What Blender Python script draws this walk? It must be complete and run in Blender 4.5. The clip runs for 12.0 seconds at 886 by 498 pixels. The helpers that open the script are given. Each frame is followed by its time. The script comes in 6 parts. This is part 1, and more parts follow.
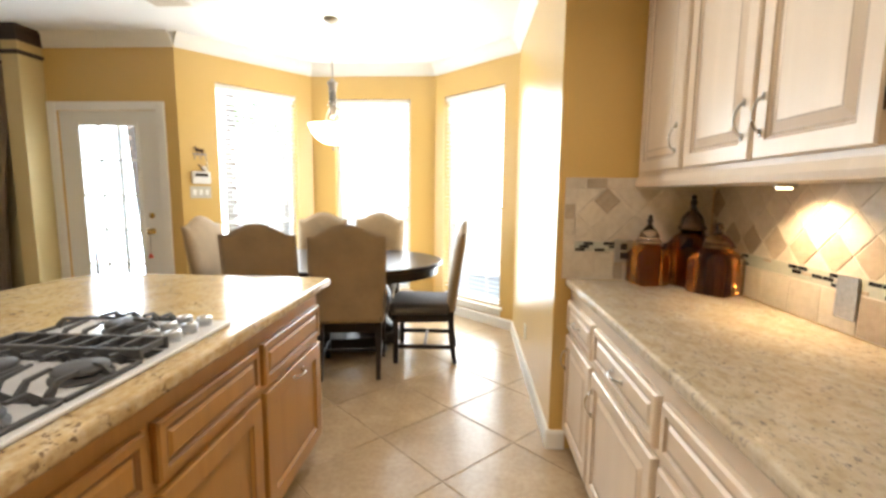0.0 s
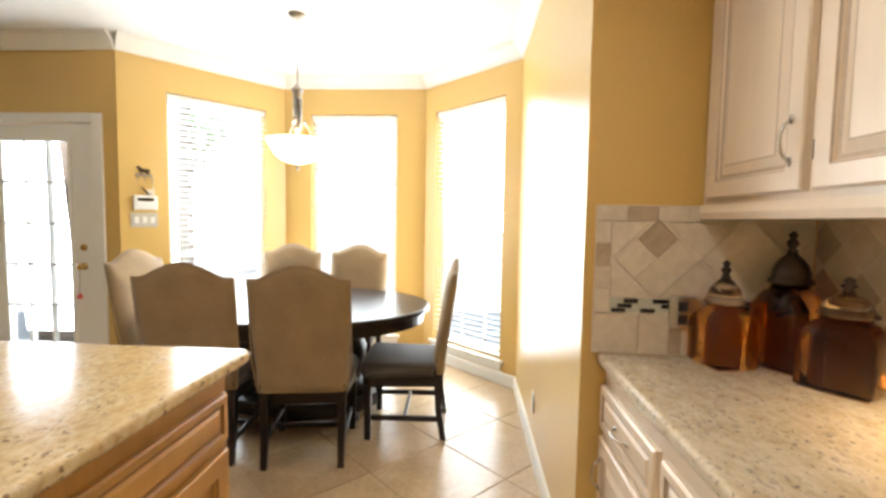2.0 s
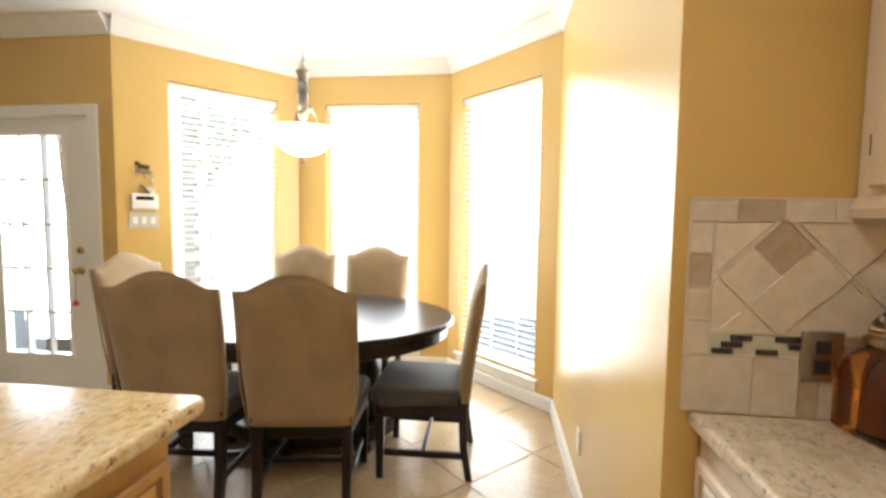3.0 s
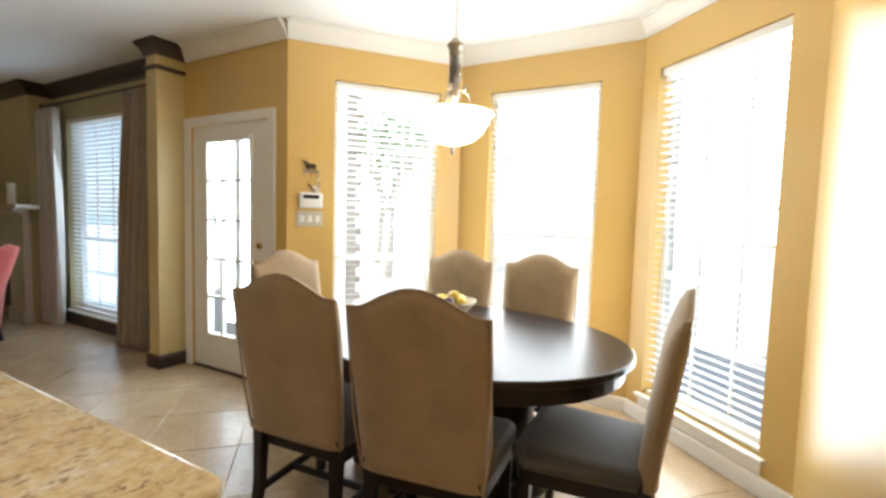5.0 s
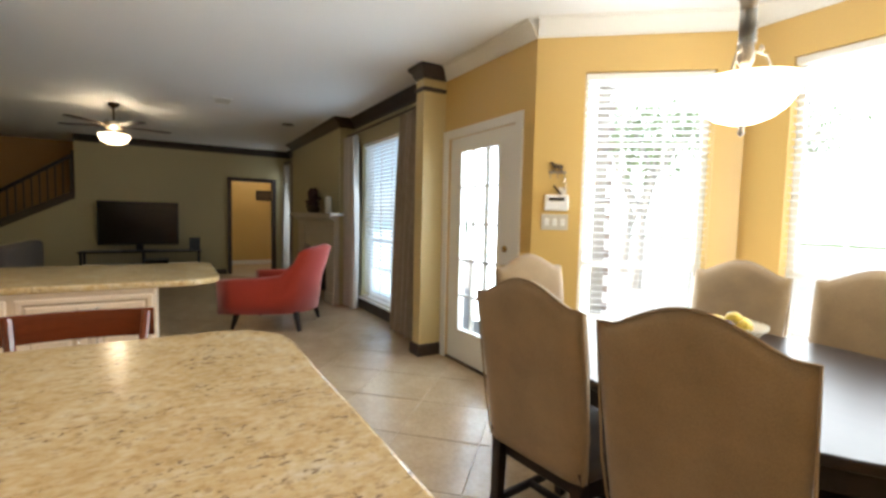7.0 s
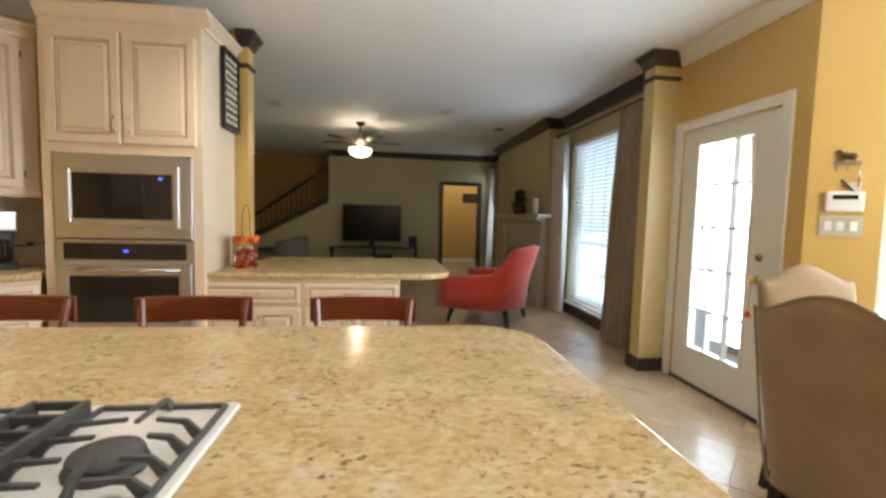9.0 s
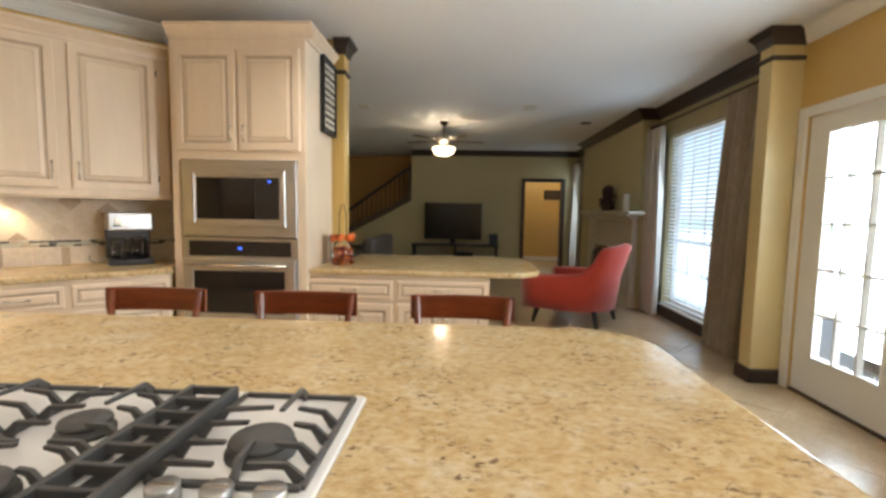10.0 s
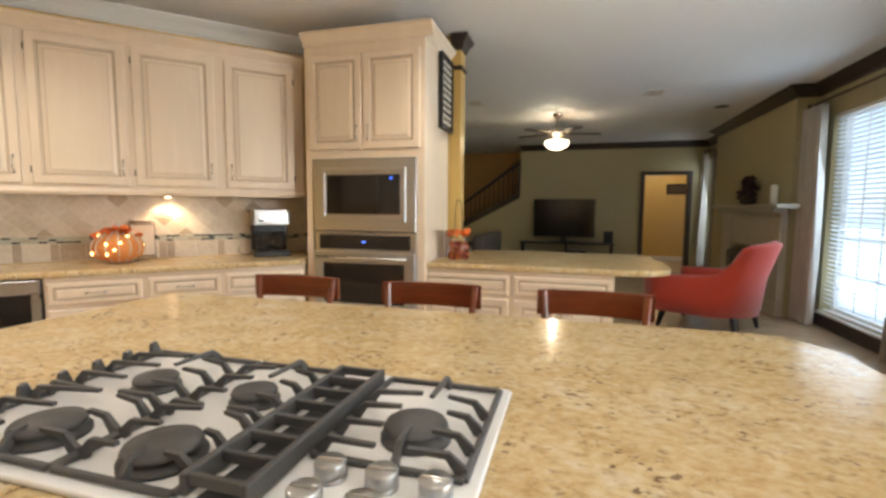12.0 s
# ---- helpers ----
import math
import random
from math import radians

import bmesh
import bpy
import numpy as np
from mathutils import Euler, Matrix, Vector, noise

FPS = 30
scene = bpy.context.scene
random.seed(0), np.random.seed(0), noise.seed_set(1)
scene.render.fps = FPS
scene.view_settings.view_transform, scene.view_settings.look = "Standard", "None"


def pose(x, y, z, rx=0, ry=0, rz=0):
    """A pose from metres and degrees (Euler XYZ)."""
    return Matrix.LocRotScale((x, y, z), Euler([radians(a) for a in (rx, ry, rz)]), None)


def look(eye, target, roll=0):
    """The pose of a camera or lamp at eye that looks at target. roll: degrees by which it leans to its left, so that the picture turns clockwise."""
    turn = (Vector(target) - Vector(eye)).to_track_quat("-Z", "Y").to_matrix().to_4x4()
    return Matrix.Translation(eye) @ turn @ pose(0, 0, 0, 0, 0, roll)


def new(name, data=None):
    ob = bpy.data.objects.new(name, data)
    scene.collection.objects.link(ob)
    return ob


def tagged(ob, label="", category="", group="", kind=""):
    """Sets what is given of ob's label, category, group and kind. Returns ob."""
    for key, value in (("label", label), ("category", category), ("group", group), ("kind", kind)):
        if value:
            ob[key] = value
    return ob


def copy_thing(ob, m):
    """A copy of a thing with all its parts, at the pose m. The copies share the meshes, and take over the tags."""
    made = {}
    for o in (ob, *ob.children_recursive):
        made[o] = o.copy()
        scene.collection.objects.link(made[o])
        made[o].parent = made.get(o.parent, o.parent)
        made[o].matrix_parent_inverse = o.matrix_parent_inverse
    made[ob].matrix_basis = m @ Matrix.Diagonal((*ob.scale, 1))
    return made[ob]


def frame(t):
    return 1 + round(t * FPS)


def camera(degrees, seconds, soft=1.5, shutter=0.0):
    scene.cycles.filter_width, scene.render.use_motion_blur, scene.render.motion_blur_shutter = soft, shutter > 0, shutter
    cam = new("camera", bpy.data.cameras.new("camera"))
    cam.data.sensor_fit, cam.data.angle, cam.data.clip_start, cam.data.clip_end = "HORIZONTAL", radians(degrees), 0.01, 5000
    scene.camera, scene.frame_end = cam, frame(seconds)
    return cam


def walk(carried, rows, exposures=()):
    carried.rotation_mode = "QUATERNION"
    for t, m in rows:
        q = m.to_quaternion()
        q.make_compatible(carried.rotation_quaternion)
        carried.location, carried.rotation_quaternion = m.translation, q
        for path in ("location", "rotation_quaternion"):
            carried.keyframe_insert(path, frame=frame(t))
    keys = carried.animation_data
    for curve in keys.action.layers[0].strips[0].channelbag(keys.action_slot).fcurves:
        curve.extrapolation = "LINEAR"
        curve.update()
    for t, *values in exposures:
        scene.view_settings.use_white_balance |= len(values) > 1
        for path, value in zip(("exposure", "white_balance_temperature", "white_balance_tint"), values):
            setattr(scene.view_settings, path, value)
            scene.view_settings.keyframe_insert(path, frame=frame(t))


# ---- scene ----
cam = camera(88.8, 12.0, soft=3.0)
PATH = [
    (0, (-0.113, 2.72, 1.341), (-0.228, 4.701, 1.096), 0.6),
    (0.5, (-0.148, 2.833, 1.347), (-0.21, 4.82, 1.133), 0.7),
    (1, (-0.119, 3.011, 1.369), (-0.182, 5.001, 1.184), 0.8),
    (1.5, (-0.057, 3.239, 1.374), (-0.164, 5.23, 1.216), 0.6),
    (2, (-0.065, 3.451, 1.365), (-0.184, 5.443, 1.236), 0.9),
    (2.5, (-0.087, 3.681, 1.373), (-0.228, 5.671, 1.241), 0.9),
    (4.5, (-0.058, 4.375, 1.348), (-0.856, 6.204, 1.213), 1.0),
    (5, (-0.145, 4.472, 1.358), (-1.116, 6.215, 1.223), 1.7),
    (5.5, (-0.182, 4.536, 1.353), (-1.351, 6.153, 1.215), 1.5),
    (6, (-0.201, 4.612, 1.351), (-1.591, 6.043, 1.216), 1.5),
    (6.5, (-0.24, 4.618, 1.348), (-1.812, 5.846, 1.209), 1.2),
    (7, (-0.296, 4.601, 1.337), (-2.009, 5.625, 1.2), 1.3),
    (7.5, (-0.346, 4.567, 1.31), (-2.164, 5.391, 1.182), 1.7),
    (9.5, (-0.413, 4.353, 1.335), (-2.406, 4.421, 1.174), 1.2),
    (10, (-0.423, 4.31, 1.333), (-2.413, 4.217, 1.165), 1.0),
    (10.5, (-0.419, 4.27, 1.326), (-2.397, 4.032, 1.152), 0.8),
    (11, (-0.455, 4.228, 1.303), (-2.415, 3.866, 1.131), 0.6),
    (11.5, (-0.43, 4.218, 1.315), (-2.365, 3.746, 1.133), 0.5),
    (12, (-0.468, 4.211, 1.297), (-2.384, 3.667, 1.118), 0.4),
]
EXPOSURES = [(0.0, 0.58), (2.5, 0.66), (4.5, 0.24), (6.5, 0.28), (9.5, 0.5), (12.0, 0.5)]
walk(cam, [(t, look(eye, target, roll)) for t, eye, target, roll in PATH], EXPOSURES)

# ---- world, sun, large lights ----
world = bpy.data.worlds.new("world")
scene.world = world
world.use_nodes = True
wn = world.node_tree
for n in list(wn.nodes):
    wn.nodes.remove(n)
sky = wn.nodes.new("ShaderNodeTexSky")
sky.sky_type = "NISHITA"
sky.sun_disc = False
sky.sun_elevation = radians(48)
sky.sun_rotation = radians(200)
bg = wn.nodes.new("ShaderNodeBackground")
bg.inputs[1].default_value = 0.15
wo = wn.nodes.new("ShaderNodeOutputWorld")
wn.links.new(sky.outputs[0], bg.inputs[0])
wn.links.new(bg.outputs[0], wo.inputs[0])

sun = new("sun", bpy.data.lights.new("sun", "SUN"))
sun.data.energy = 5.0
sun.data.angle = radians(0.5)
sun.data.color = (1.0, 0.95, 0.87)
sun.matrix_world = look((0, 0, 0), (0.30, 0.72, -0.80))


def lamp(name, kind, at, power, color, **settings):
    ob = new(name, bpy.data.lights.new(name, kind))
    ob.data.energy = power
    ob.data.color = color
    for key, value in settings.items():
        if key == "size":
            ob.data.size = value
        elif key == "size_y":
            ob.data.shape = "RECTANGLE"
            ob.data.size_y = value
        elif key == "radius":
            ob.data.shadow_soft_size = value
        elif key == "spot":
            ob.data.spot_size = radians(value)
            ob.data.spot_blend = 0.7
    ob.matrix_world = at
    return ob


DAY = (0.90, 0.96, 1.0)
WARM = (1.0, 0.72, 0.42)
# daylight standing in the openings of the windows and the glazed door
lamp("daylight_w1", "AREA", look((-2.312, 7.452, 1.30), (-1.548, 6.817, 1.30)), 21, DAY, size=0.80, size_y=2.14)
lamp("daylight_w2", "AREA", look((-1.234, 7.926, 1.30), (-1.234, 6.5, 1.30)), 22, DAY, size=0.83, size_y=2.14)
lamp("daylight_w3", "AREA", look((-0.108, 7.517, 1.30), (-0.813, 6.808, 1.30)), 21, DAY, size=0.82, size_y=2.14)
# daylight between glass and blind, which lights the slats from behind
lamp("daylight_blind_w1", "AREA", look((-2.403, 7.541, 1.30), (-1.648, 6.886, 1.30)), 26, DAY, size=0.80, size_y=2.14)
lamp("daylight_blind_w2", "AREA", look((-1.234, 8.03, 1.30), (-1.234, 6.5, 1.30)), 20, DAY, size=0.83, size_y=2.14)
lamp("daylight_blind_w3", "AREA", look((-0.038, 7.587, 1.30), (-0.743, 6.878, 1.30)), 24, DAY, size=0.82, size_y=2.14)
lamp("daylight_door", "AREA", look((-3.66, 7.05, 1.15), (-3.60, 6.0, 1.05)), 24, (0.72, 0.86, 1.0), size=0.46, size_y=1.6)
lamp("daylight_living", "AREA", look((-5.81, 6.945, 1.3), (-5.81, 6.0, 1.1)), 13, (0.62, 0.80, 1.0), size=1.3, size_y=2.1)
lamp("daylight_blind_living", "AREA", look((-5.81, 7.10, 1.3), (-5.81, 6.0, 1.3)), 7, (0.50, 0.74, 1.0), size=1.3, size_y=2.1)
lamp("daylight_living_far", "AREA", look((-10.82, 6.945, 1.3), (-10.82, 6.0, 1.1)), 5, (0.75, 0.88, 1.0), size=0.6, size_y=2.0)
# lamps of the house, followed by unseen ceiling spots and an unseen hall lamp
lamp("pendant_light", "POINT", pose(-1.275, 6.57, 2.02), 10, (1.0, 0.86, 0.66), radius=0.05)
for side in (-1, 1):
    lamp("fan_light", "POINT", pose(-7.78 + side * 0.146, 3.95, 2.357), 6, (1.0, 0.86, 0.64), radius=0.02)
lamp("under_cabinet_light_right", "SPOT", look((0.93, 4.30, 1.366), (1.07, 4.30, 0.9)), 17, WARM, radius=0.02, spot=130)
lamp("under_cabinet_light_left", "SPOT", look((-3.27, 1.20, 1.365), (-3.31, 1.16, 0.9)), 20, WARM, radius=0.02, spot=130)
# Four unseen spots without fixtures; reflections suggested two, the rest is added fill.
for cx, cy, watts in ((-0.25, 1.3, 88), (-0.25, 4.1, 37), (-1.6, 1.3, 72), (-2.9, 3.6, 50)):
    lamp("unseen_ceiling_spot", "SPOT", look((cx, cy, 2.735), (cx, cy, 0)), watts, (1.0, 0.92, 0.83), radius=0.06, spot=140)
# Unseen lamp, assumed in order to light the hall beyond the doorway.
lamp("unseen_hall_lamp", "POINT", pose(-12.2, 6.4, 2.4), 13, (1.0, 0.86, 0.64), radius=0.08)


# ---- materials ----
def material(name):
    m = bpy.data.materials.new(name)
    m.use_nodes = True
    t = m.node_tree
    return m, t, t.nodes["Principled BSDF"]


def node(t, kind, **values):
    n = t.nodes.new(kind)
    for key, value in values.items():
        n.inputs[key.replace("_", " ")].default_value = value
    return n


def ramp(t, source, stops):
    r = t.nodes.new("ShaderNodeValToRGB")
    while len(r.color_ramp.elements) < len(stops):
        r.color_ramp.elements.new(0.5)
    for e, (p, c) in zip(r.color_ramp.elements, stops):
        e.position, e.color = p, (*c, 1)
    t.links.new(source, r.inputs[0])
    return r.outputs[0]


def mix(t, factor, a, b, how="MIX"):
    n = t.nodes.new("ShaderNodeMix")
    n.data_type, n.blend_type = "RGBA", how
    for value, slot in ((factor, n.inputs[0]), (a, n.inputs[6]), (b, n.inputs[7])):
        if isinstance(value, bpy.types.NodeSocket):
            t.links.new(value, slot)
        elif isinstance(value, tuple):
            slot.default_value = (*value, 1)
        else:
            slot.default_value = value
    return n.outputs[2]


def coords(t, scale=(1, 1, 1), world_space=False, turn=0.0):
    tc = t.nodes.new("ShaderNodeTexCoord")
    mp = t.nodes.new("ShaderNodeMapping")
    mp.inputs["Scale"].default_value = scale
    mp.inputs["Rotation"].default_value = (0, 0, turn)
    if world_space:
        g = t.nodes.new("ShaderNodeNewGeometry")
        t.links.new(g.outputs["Position"], mp.inputs[0])
    else:
        t.links.new(tc.outputs["Object"], mp.inputs[0])
    return mp.outputs[0]


def noise_of(t, where, scale, detail=4.0, rough=0.55):
    n = node(t, "ShaderNodeTexNoise", Scale=scale, Detail=detail, Roughness=rough)
    t.links.new(where, n.inputs["Vector"])
    return n.outputs[0]


def bump(t, bsdf, height, strength, distance):
    b = node(t, "ShaderNodeBump", Strength=strength, Distance=distance)
    t.links.new(height, b.inputs["Height"])
    t.links.new(b.outputs[0], bsdf.inputs["Normal"])


def plain(name, color, rough=0.5, metal=0.0, vary=0.12, grain=30.0, blotch=1.5, relief=0.15, depth=0.002, stretch=(1, 1, 1), coat=0.0, sheen=0.0):
    """A surface of one colour with fine grain, soft blotches and a light relief."""
    m, t, p = material(name)
    w = coords(t, stretch, True)
    fine, broad = noise_of(t, w, grain), noise_of(t, w, blotch, 3)
    dark = tuple(c * (1 - vary) for c in color)
    light = tuple(min(1, c * (1 + vary * 0.6)) for c in color)
    a = ramp(t, fine, [(0.3, dark), (0.7, light)])
    b = ramp(t, broad, [(0.3, dark), (0.7, light)])
    t.links.new(mix(t, 0.5, a, b), p.inputs["Base Color"])
    p.inputs["Metallic"].default_value = metal
    r = t.nodes.new("ShaderNodeMapRange")
    r.inputs[3].default_value, r.inputs[4].default_value = max(0.02, rough - 0.06), min(1, rough + 0.08)
    t.links.new(broad, r.inputs[0])
    t.links.new(r.outputs[0], p.inputs["Roughness"])
    p.inputs["Coat Weight"].default_value = coat
    p.inputs["Sheen Weight"].default_value = sheen
    if relief:
        bump(t, p, fine, relief, depth)
    return m


def wood(name, color, dark, rough=0.35, scale=1.0, along="z", coat=0.2):
    """Long grain along one axis with darker streaks."""
    m, t, p = material(name)
    s = {"x": (1.2, 14, 14), "y": (14, 1.2, 14), "z": (14, 14, 1.2)}[along]
    w = coords(t, tuple(v * scale for v in s), True)
    streak, fine = noise_of(t, w, 1.6, 5, 0.6), noise_of(t, w, 9.0, 3)
    broad = noise_of(t, coords(t, (1, 1, 1), True), 1.8, 2)
    a = ramp(t, streak, [(0.30, dark), (0.55, color), (0.8, tuple(min(1, c * 1.15) for c in color))])
    b = mix(t, 0.25, a, ramp(t, fine, [(0.35, dark), (0.6, color)]))
    c = mix(t, 0.3, b, ramp(t, broad, [(0.3, dark), (0.7, color)]))
    t.links.new(c, p.inputs["Base Color"])
    p.inputs["Roughness"].default_value = rough
    p.inputs["Coat Weight"].default_value = coat
    p.inputs["Coat Roughness"].default_value = 0.2
    bump(t, p, streak, 0.12, 0.001)
    return m


def granite(name, pale=0.0):
    """Polished gold granite: blotches of honey and cream with small dark brown chips. pale: how much whitening glare is
    painted in.
    """
    m, t, p = material(name)
    w = coords(t, (1, 1, 1), True)
    wl = coords(t, (1.7, 1, 1), True, 0.2)
    cloud = ramp(t, noise_of(t, wl, 7.0, 5, 0.62), [(0.30, (0.45, 0.30, 0.125)), (0.46, (0.55, 0.39, 0.18)), (0.60, (0.61, 0.48, 0.28)), (0.74, (0.61, 0.55, 0.43))])
    gold = ramp(t, noise_of(t, wl, 34, 4, 0.65), [(0.32, (0.32, 0.19, 0.070)), (0.47, (0.54, 0.39, 0.19)), (0.66, (0.67, 0.57, 0.40))])
    base = mix(t, 0.5, cloud, gold)
    vein = noise_of(t, wl, 30, 5, 0.7)
    v = ramp(t, vein, [(0.60, (0, 0, 0)), (0.66, (0.7, 0.7, 0.7))])
    base = mix(t, v, base, (0.34, 0.22, 0.11))
    speck = noise_of(t, coords(t, (1.9, 1, 1), True, 0.25), 52, 2, 0.55)
    thin = ramp(t, noise_of(t, w, 9, 2), [(0.42, (0, 0, 0)), (0.60, (1, 1, 1))])
    s = mix(t, 1.0, ramp(t, speck, [(0.59, (0, 0, 0)), (0.64, (0.9, 0.9, 0.9))]), thin, "MULTIPLY")
    base = mix(t, s, base, (0.15, 0.09, 0.05))
    # grey-white paints the light on the counter into the stone's colour
    if pale:
        grey = ramp(t, noise_of(t, wl, 11, 5, 0.6), [(0.35, (0.46, 0.43, 0.37)), (0.55, (0.62, 0.59, 0.53)), (0.72, (0.70, 0.69, 0.67))])
        base = mix(t, pale, base, grey)
        fleck = ramp(t, noise_of(t, coords(t, (1.5, 1, 1), True, -0.3), 60, 2, 0.5), [(0.64, (0, 0, 0)), (0.70, (0.8, 0.8, 0.8))])
        base = mix(t, fleck, base, (0.13, 0.12, 0.12))
    t.links.new(base, p.inputs["Base Color"])
    p.inputs["Roughness"].default_value = 0.17
    p.inputs["Specular IOR Level"].default_value = 0.38
    bump(t, p, noise_of(t, w, 30, 3), 0.03, 0.001)
    return m


def stone(name, color, light, rough=0.45, relief=0.25):
    """Tumbled stone or fired tile, each piece a little different."""
    m, t, p = material(name)
    w = coords(t, (1, 1, 1), True)
    a = ramp(t, noise_of(t, w, 5, 6, 0.6), [(0.25, tuple(c * 0.82 for c in color)), (0.5, color), (0.75, light)])
    b = ramp(t, noise_of(t, w, 38, 4), [(0.35, tuple(c * 0.85 for c in color)), (0.6, light)])
    c = mix(t, 0.35, a, b)
    info = t.nodes.new("ShaderNodeObjectInfo")
    r = ramp(t, info.outputs["Random"], [(0.0, (0.88, 0.87, 0.85)), (1.0, (1.0, 1.0, 1.0))])
    t.links.new(mix(t, 1.0, c, r, "MULTIPLY"), p.inputs["Base Color"])
    p.inputs["Roughness"].default_value = rough
    bump(t, p, noise_of(t, w, 22, 4), relief, 0.002)
    return m


def glass(name, color=(1, 1, 1), rough=0.0, ior=1.45):
    m, t, p = material(name)
    p.inputs["Base Color"].default_value = (*color, 1)
    p.inputs["Transmission Weight"].default_value = 1.0
    p.inputs["Roughness"].default_value = rough
    p.inputs["IOR"].default_value = ior
    return m


def glow(name, color, strength):
    m, t, p = material(name)
    p.inputs["Base Color"].default_value = (*color, 1)
    p.inputs["Emission Color"].default_value = (*color, 1)
    p.inputs["Emission Strength"].default_value = strength
    p.inputs["Roughness"].default_value = 0.4
    return m


YELLOW = plain("yellow_wall_paint", (0.62, 0.41, 0.13), 0.30, vary=0.05, grain=120, blotch=0.8, relief=0.10, depth=0.001)
OLIVE = plain("olive_wall_paint", (0.47, 0.40, 0.22), 0.5, vary=0.05, grain=120, blotch=0.8, relief=0.10, depth=0.001)
RUST = plain("rust_wall_paint", (0.45, 0.24, 0.07), 0.5, vary=0.06, grain=120, relief=0.10, depth=0.001)
TAN = plain("pale_tan_column_paint", (0.60, 0.47, 0.22), 0.45, vary=0.05, grain=120, relief=0.08, depth=0.001)
CEIL = plain("ceiling_paint", (0.80, 0.79, 0.76), 0.8, vary=0.03, grain=160, blotch=0.6, relief=0.25, depth=0.002)
WHITE = plain("white_trim_paint", (0.80, 0.78, 0.72), 0.35, vary=0.04, grain=60, relief=0.04, depth=0.001)
ESPRESSO = wood("espresso_trim_wood", (0.045, 0.026, 0.018), (0.02, 0.012, 0.009), 0.4, along="x")
CREAM = wood("glazed_cream_cabinet_paint", (0.73, 0.60, 0.45), (0.70, 0.565, 0.415), 0.36, 0.7, coat=0.25)
CREAMGLAZE = plain("brown_glaze_in_grooves", (0.50, 0.38, 0.26), 0.5, vary=0.25, grain=50)
MAPLE = wood("honey_maple_cabinet", (0.45, 0.225, 0.050), (0.36, 0.165, 0.032), 0.36, 0.8)
GRANITE = granite("gold_granite")
GRANITEGLARE = granite("gold_granite_painted_glare", 0.40)
CHERRY = wood("cherry_stool_wood", (0.20, 0.042, 0.014), (0.10, 0.02, 0.008), 0.25, along="y", coat=0.5)
BLACKWOOD = wood("black_brown_dining_wood", (0.022, 0.014, 0.012), (0.010, 0.007, 0.006), 0.30, along="x", coat=0.0)
BLACKWOOD.node_tree.nodes["Principled BSDF"].inputs["Specular IOR Level"].default_value = 0.28
FABRIC = plain("taupe_woven_upholstery", (0.30, 0.205, 0.108), 0.9, vary=0.30, grain=240, blotch=7, relief=0.5, depth=0.0015, sheen=0.3)
SEATGREY = plain("dark_grey_seat_cloth", (0.065, 0.060, 0.056), 0.75, vary=0.25, grain=240, blotch=7, relief=0.4, depth=0.0012, sheen=0.15)
RED = plain("coral_red_upholstery", (0.55, 0.055, 0.030), 0.85, vary=0.12, grain=240, blotch=4, relief=0.3, depth=0.001, sheen=0.3)
STEEL = plain("brushed_stainless_steel", (0.53, 0.54, 0.55), 0.28, 1.0, vary=0.10, grain=60, stretch=(1, 0.05, 1.5), relief=0.05, depth=0.0005)
NICKEL = plain("satin_nickel", (0.62, 0.60, 0.56), 0.25, 1.0, vary=0.06, relief=0.0)
BRASS = plain("aged_brass", (0.62, 0.43, 0.16), 0.25, 1.0, vary=0.12, relief=0.0)
IRON = plain("grey_cast_iron", (0.075, 0.073, 0.072), 0.5, 0.2, vary=0.2, grain=180, relief=0.4, depth=0.001)
BLACK = plain("black_plastic", (0.014, 0.014, 0.015), 0.3, vary=0.15, relief=0.02)
BLACKGLASS = plain("black_oven_glass", (0.010, 0.010, 0.011), 0.06, vary=0.1, relief=0.0)
ENAMEL = plain("white_enamel", (0.80, 0.80, 0.79), 0.16, vary=0.03, relief=0.0, coat=0.5)
BRONZE = plain("dark_bronze", (0.10, 0.065, 0.04), 0.35, 0.8, vary=0.2)
PEWTER = plain("antique_pewter", (0.34, 0.30, 0.25), 0.34, 0.9, vary=0.3, grain=90)
GROUT = plain("sand_grout", (0.50, 0.385, 0.245), 0.85, vary=0.12, grain=120)
FLOORTILE = stone("beige_floor_tile", (0.47, 0.34, 0.20), (0.58, 0.45, 0.29), 0.26, 0.06)
TRAV = stone("travertine_tile", (0.70, 0.61, 0.48), (0.78, 0.71, 0.60), 0.42)
TRAVTAN = stone("tan_accent_tile", (0.46, 0.36, 0.25), (0.56, 0.46, 0.34), 0.42)
SPLASHGROUT = plain("cream_grout", (0.74, 0.67, 0.56), 0.85, vary=0.08, grain=150)
MOSAICBED = plain("pale_glass_mosaic", (0.55, 0.55, 0.45), 0.2, vary=0.15, grain=70)
MOSAICDARK = plain("black_glass_mosaic", (0.015, 0.016, 0.02), 0.1, vary=0.3)
AMBER = glass("amber_glass", (0.58, 0.23, 0.035), 0.03, 1.45)
AMBERDEEP = glass("deep_amber_glass", (0.46, 0.175, 0.035), 0.03, 1.45)
DARKLID = plain("dark_brown_glazed_lid", (0.030, 0.018, 0.012), 0.22, vary=0.2, relief=0.0)
PALEAMBER = glass("pale_amber_glass", (0.80, 0.66, 0.50), 0.03, 1.45)
PANE = glass("window_glass", (1, 1, 1), 0.0, 1.02)
CLEAR = glass("clear_glass", (0.97, 0.97, 0.95), 0.02, 1.4)
BLIND, bt, bp = material("white_blind_slat")
bp.inputs["Base Color"].default_value = (0.84, 0.84, 0.83, 1)
bp.inputs["Roughness"].default_value = 0.5
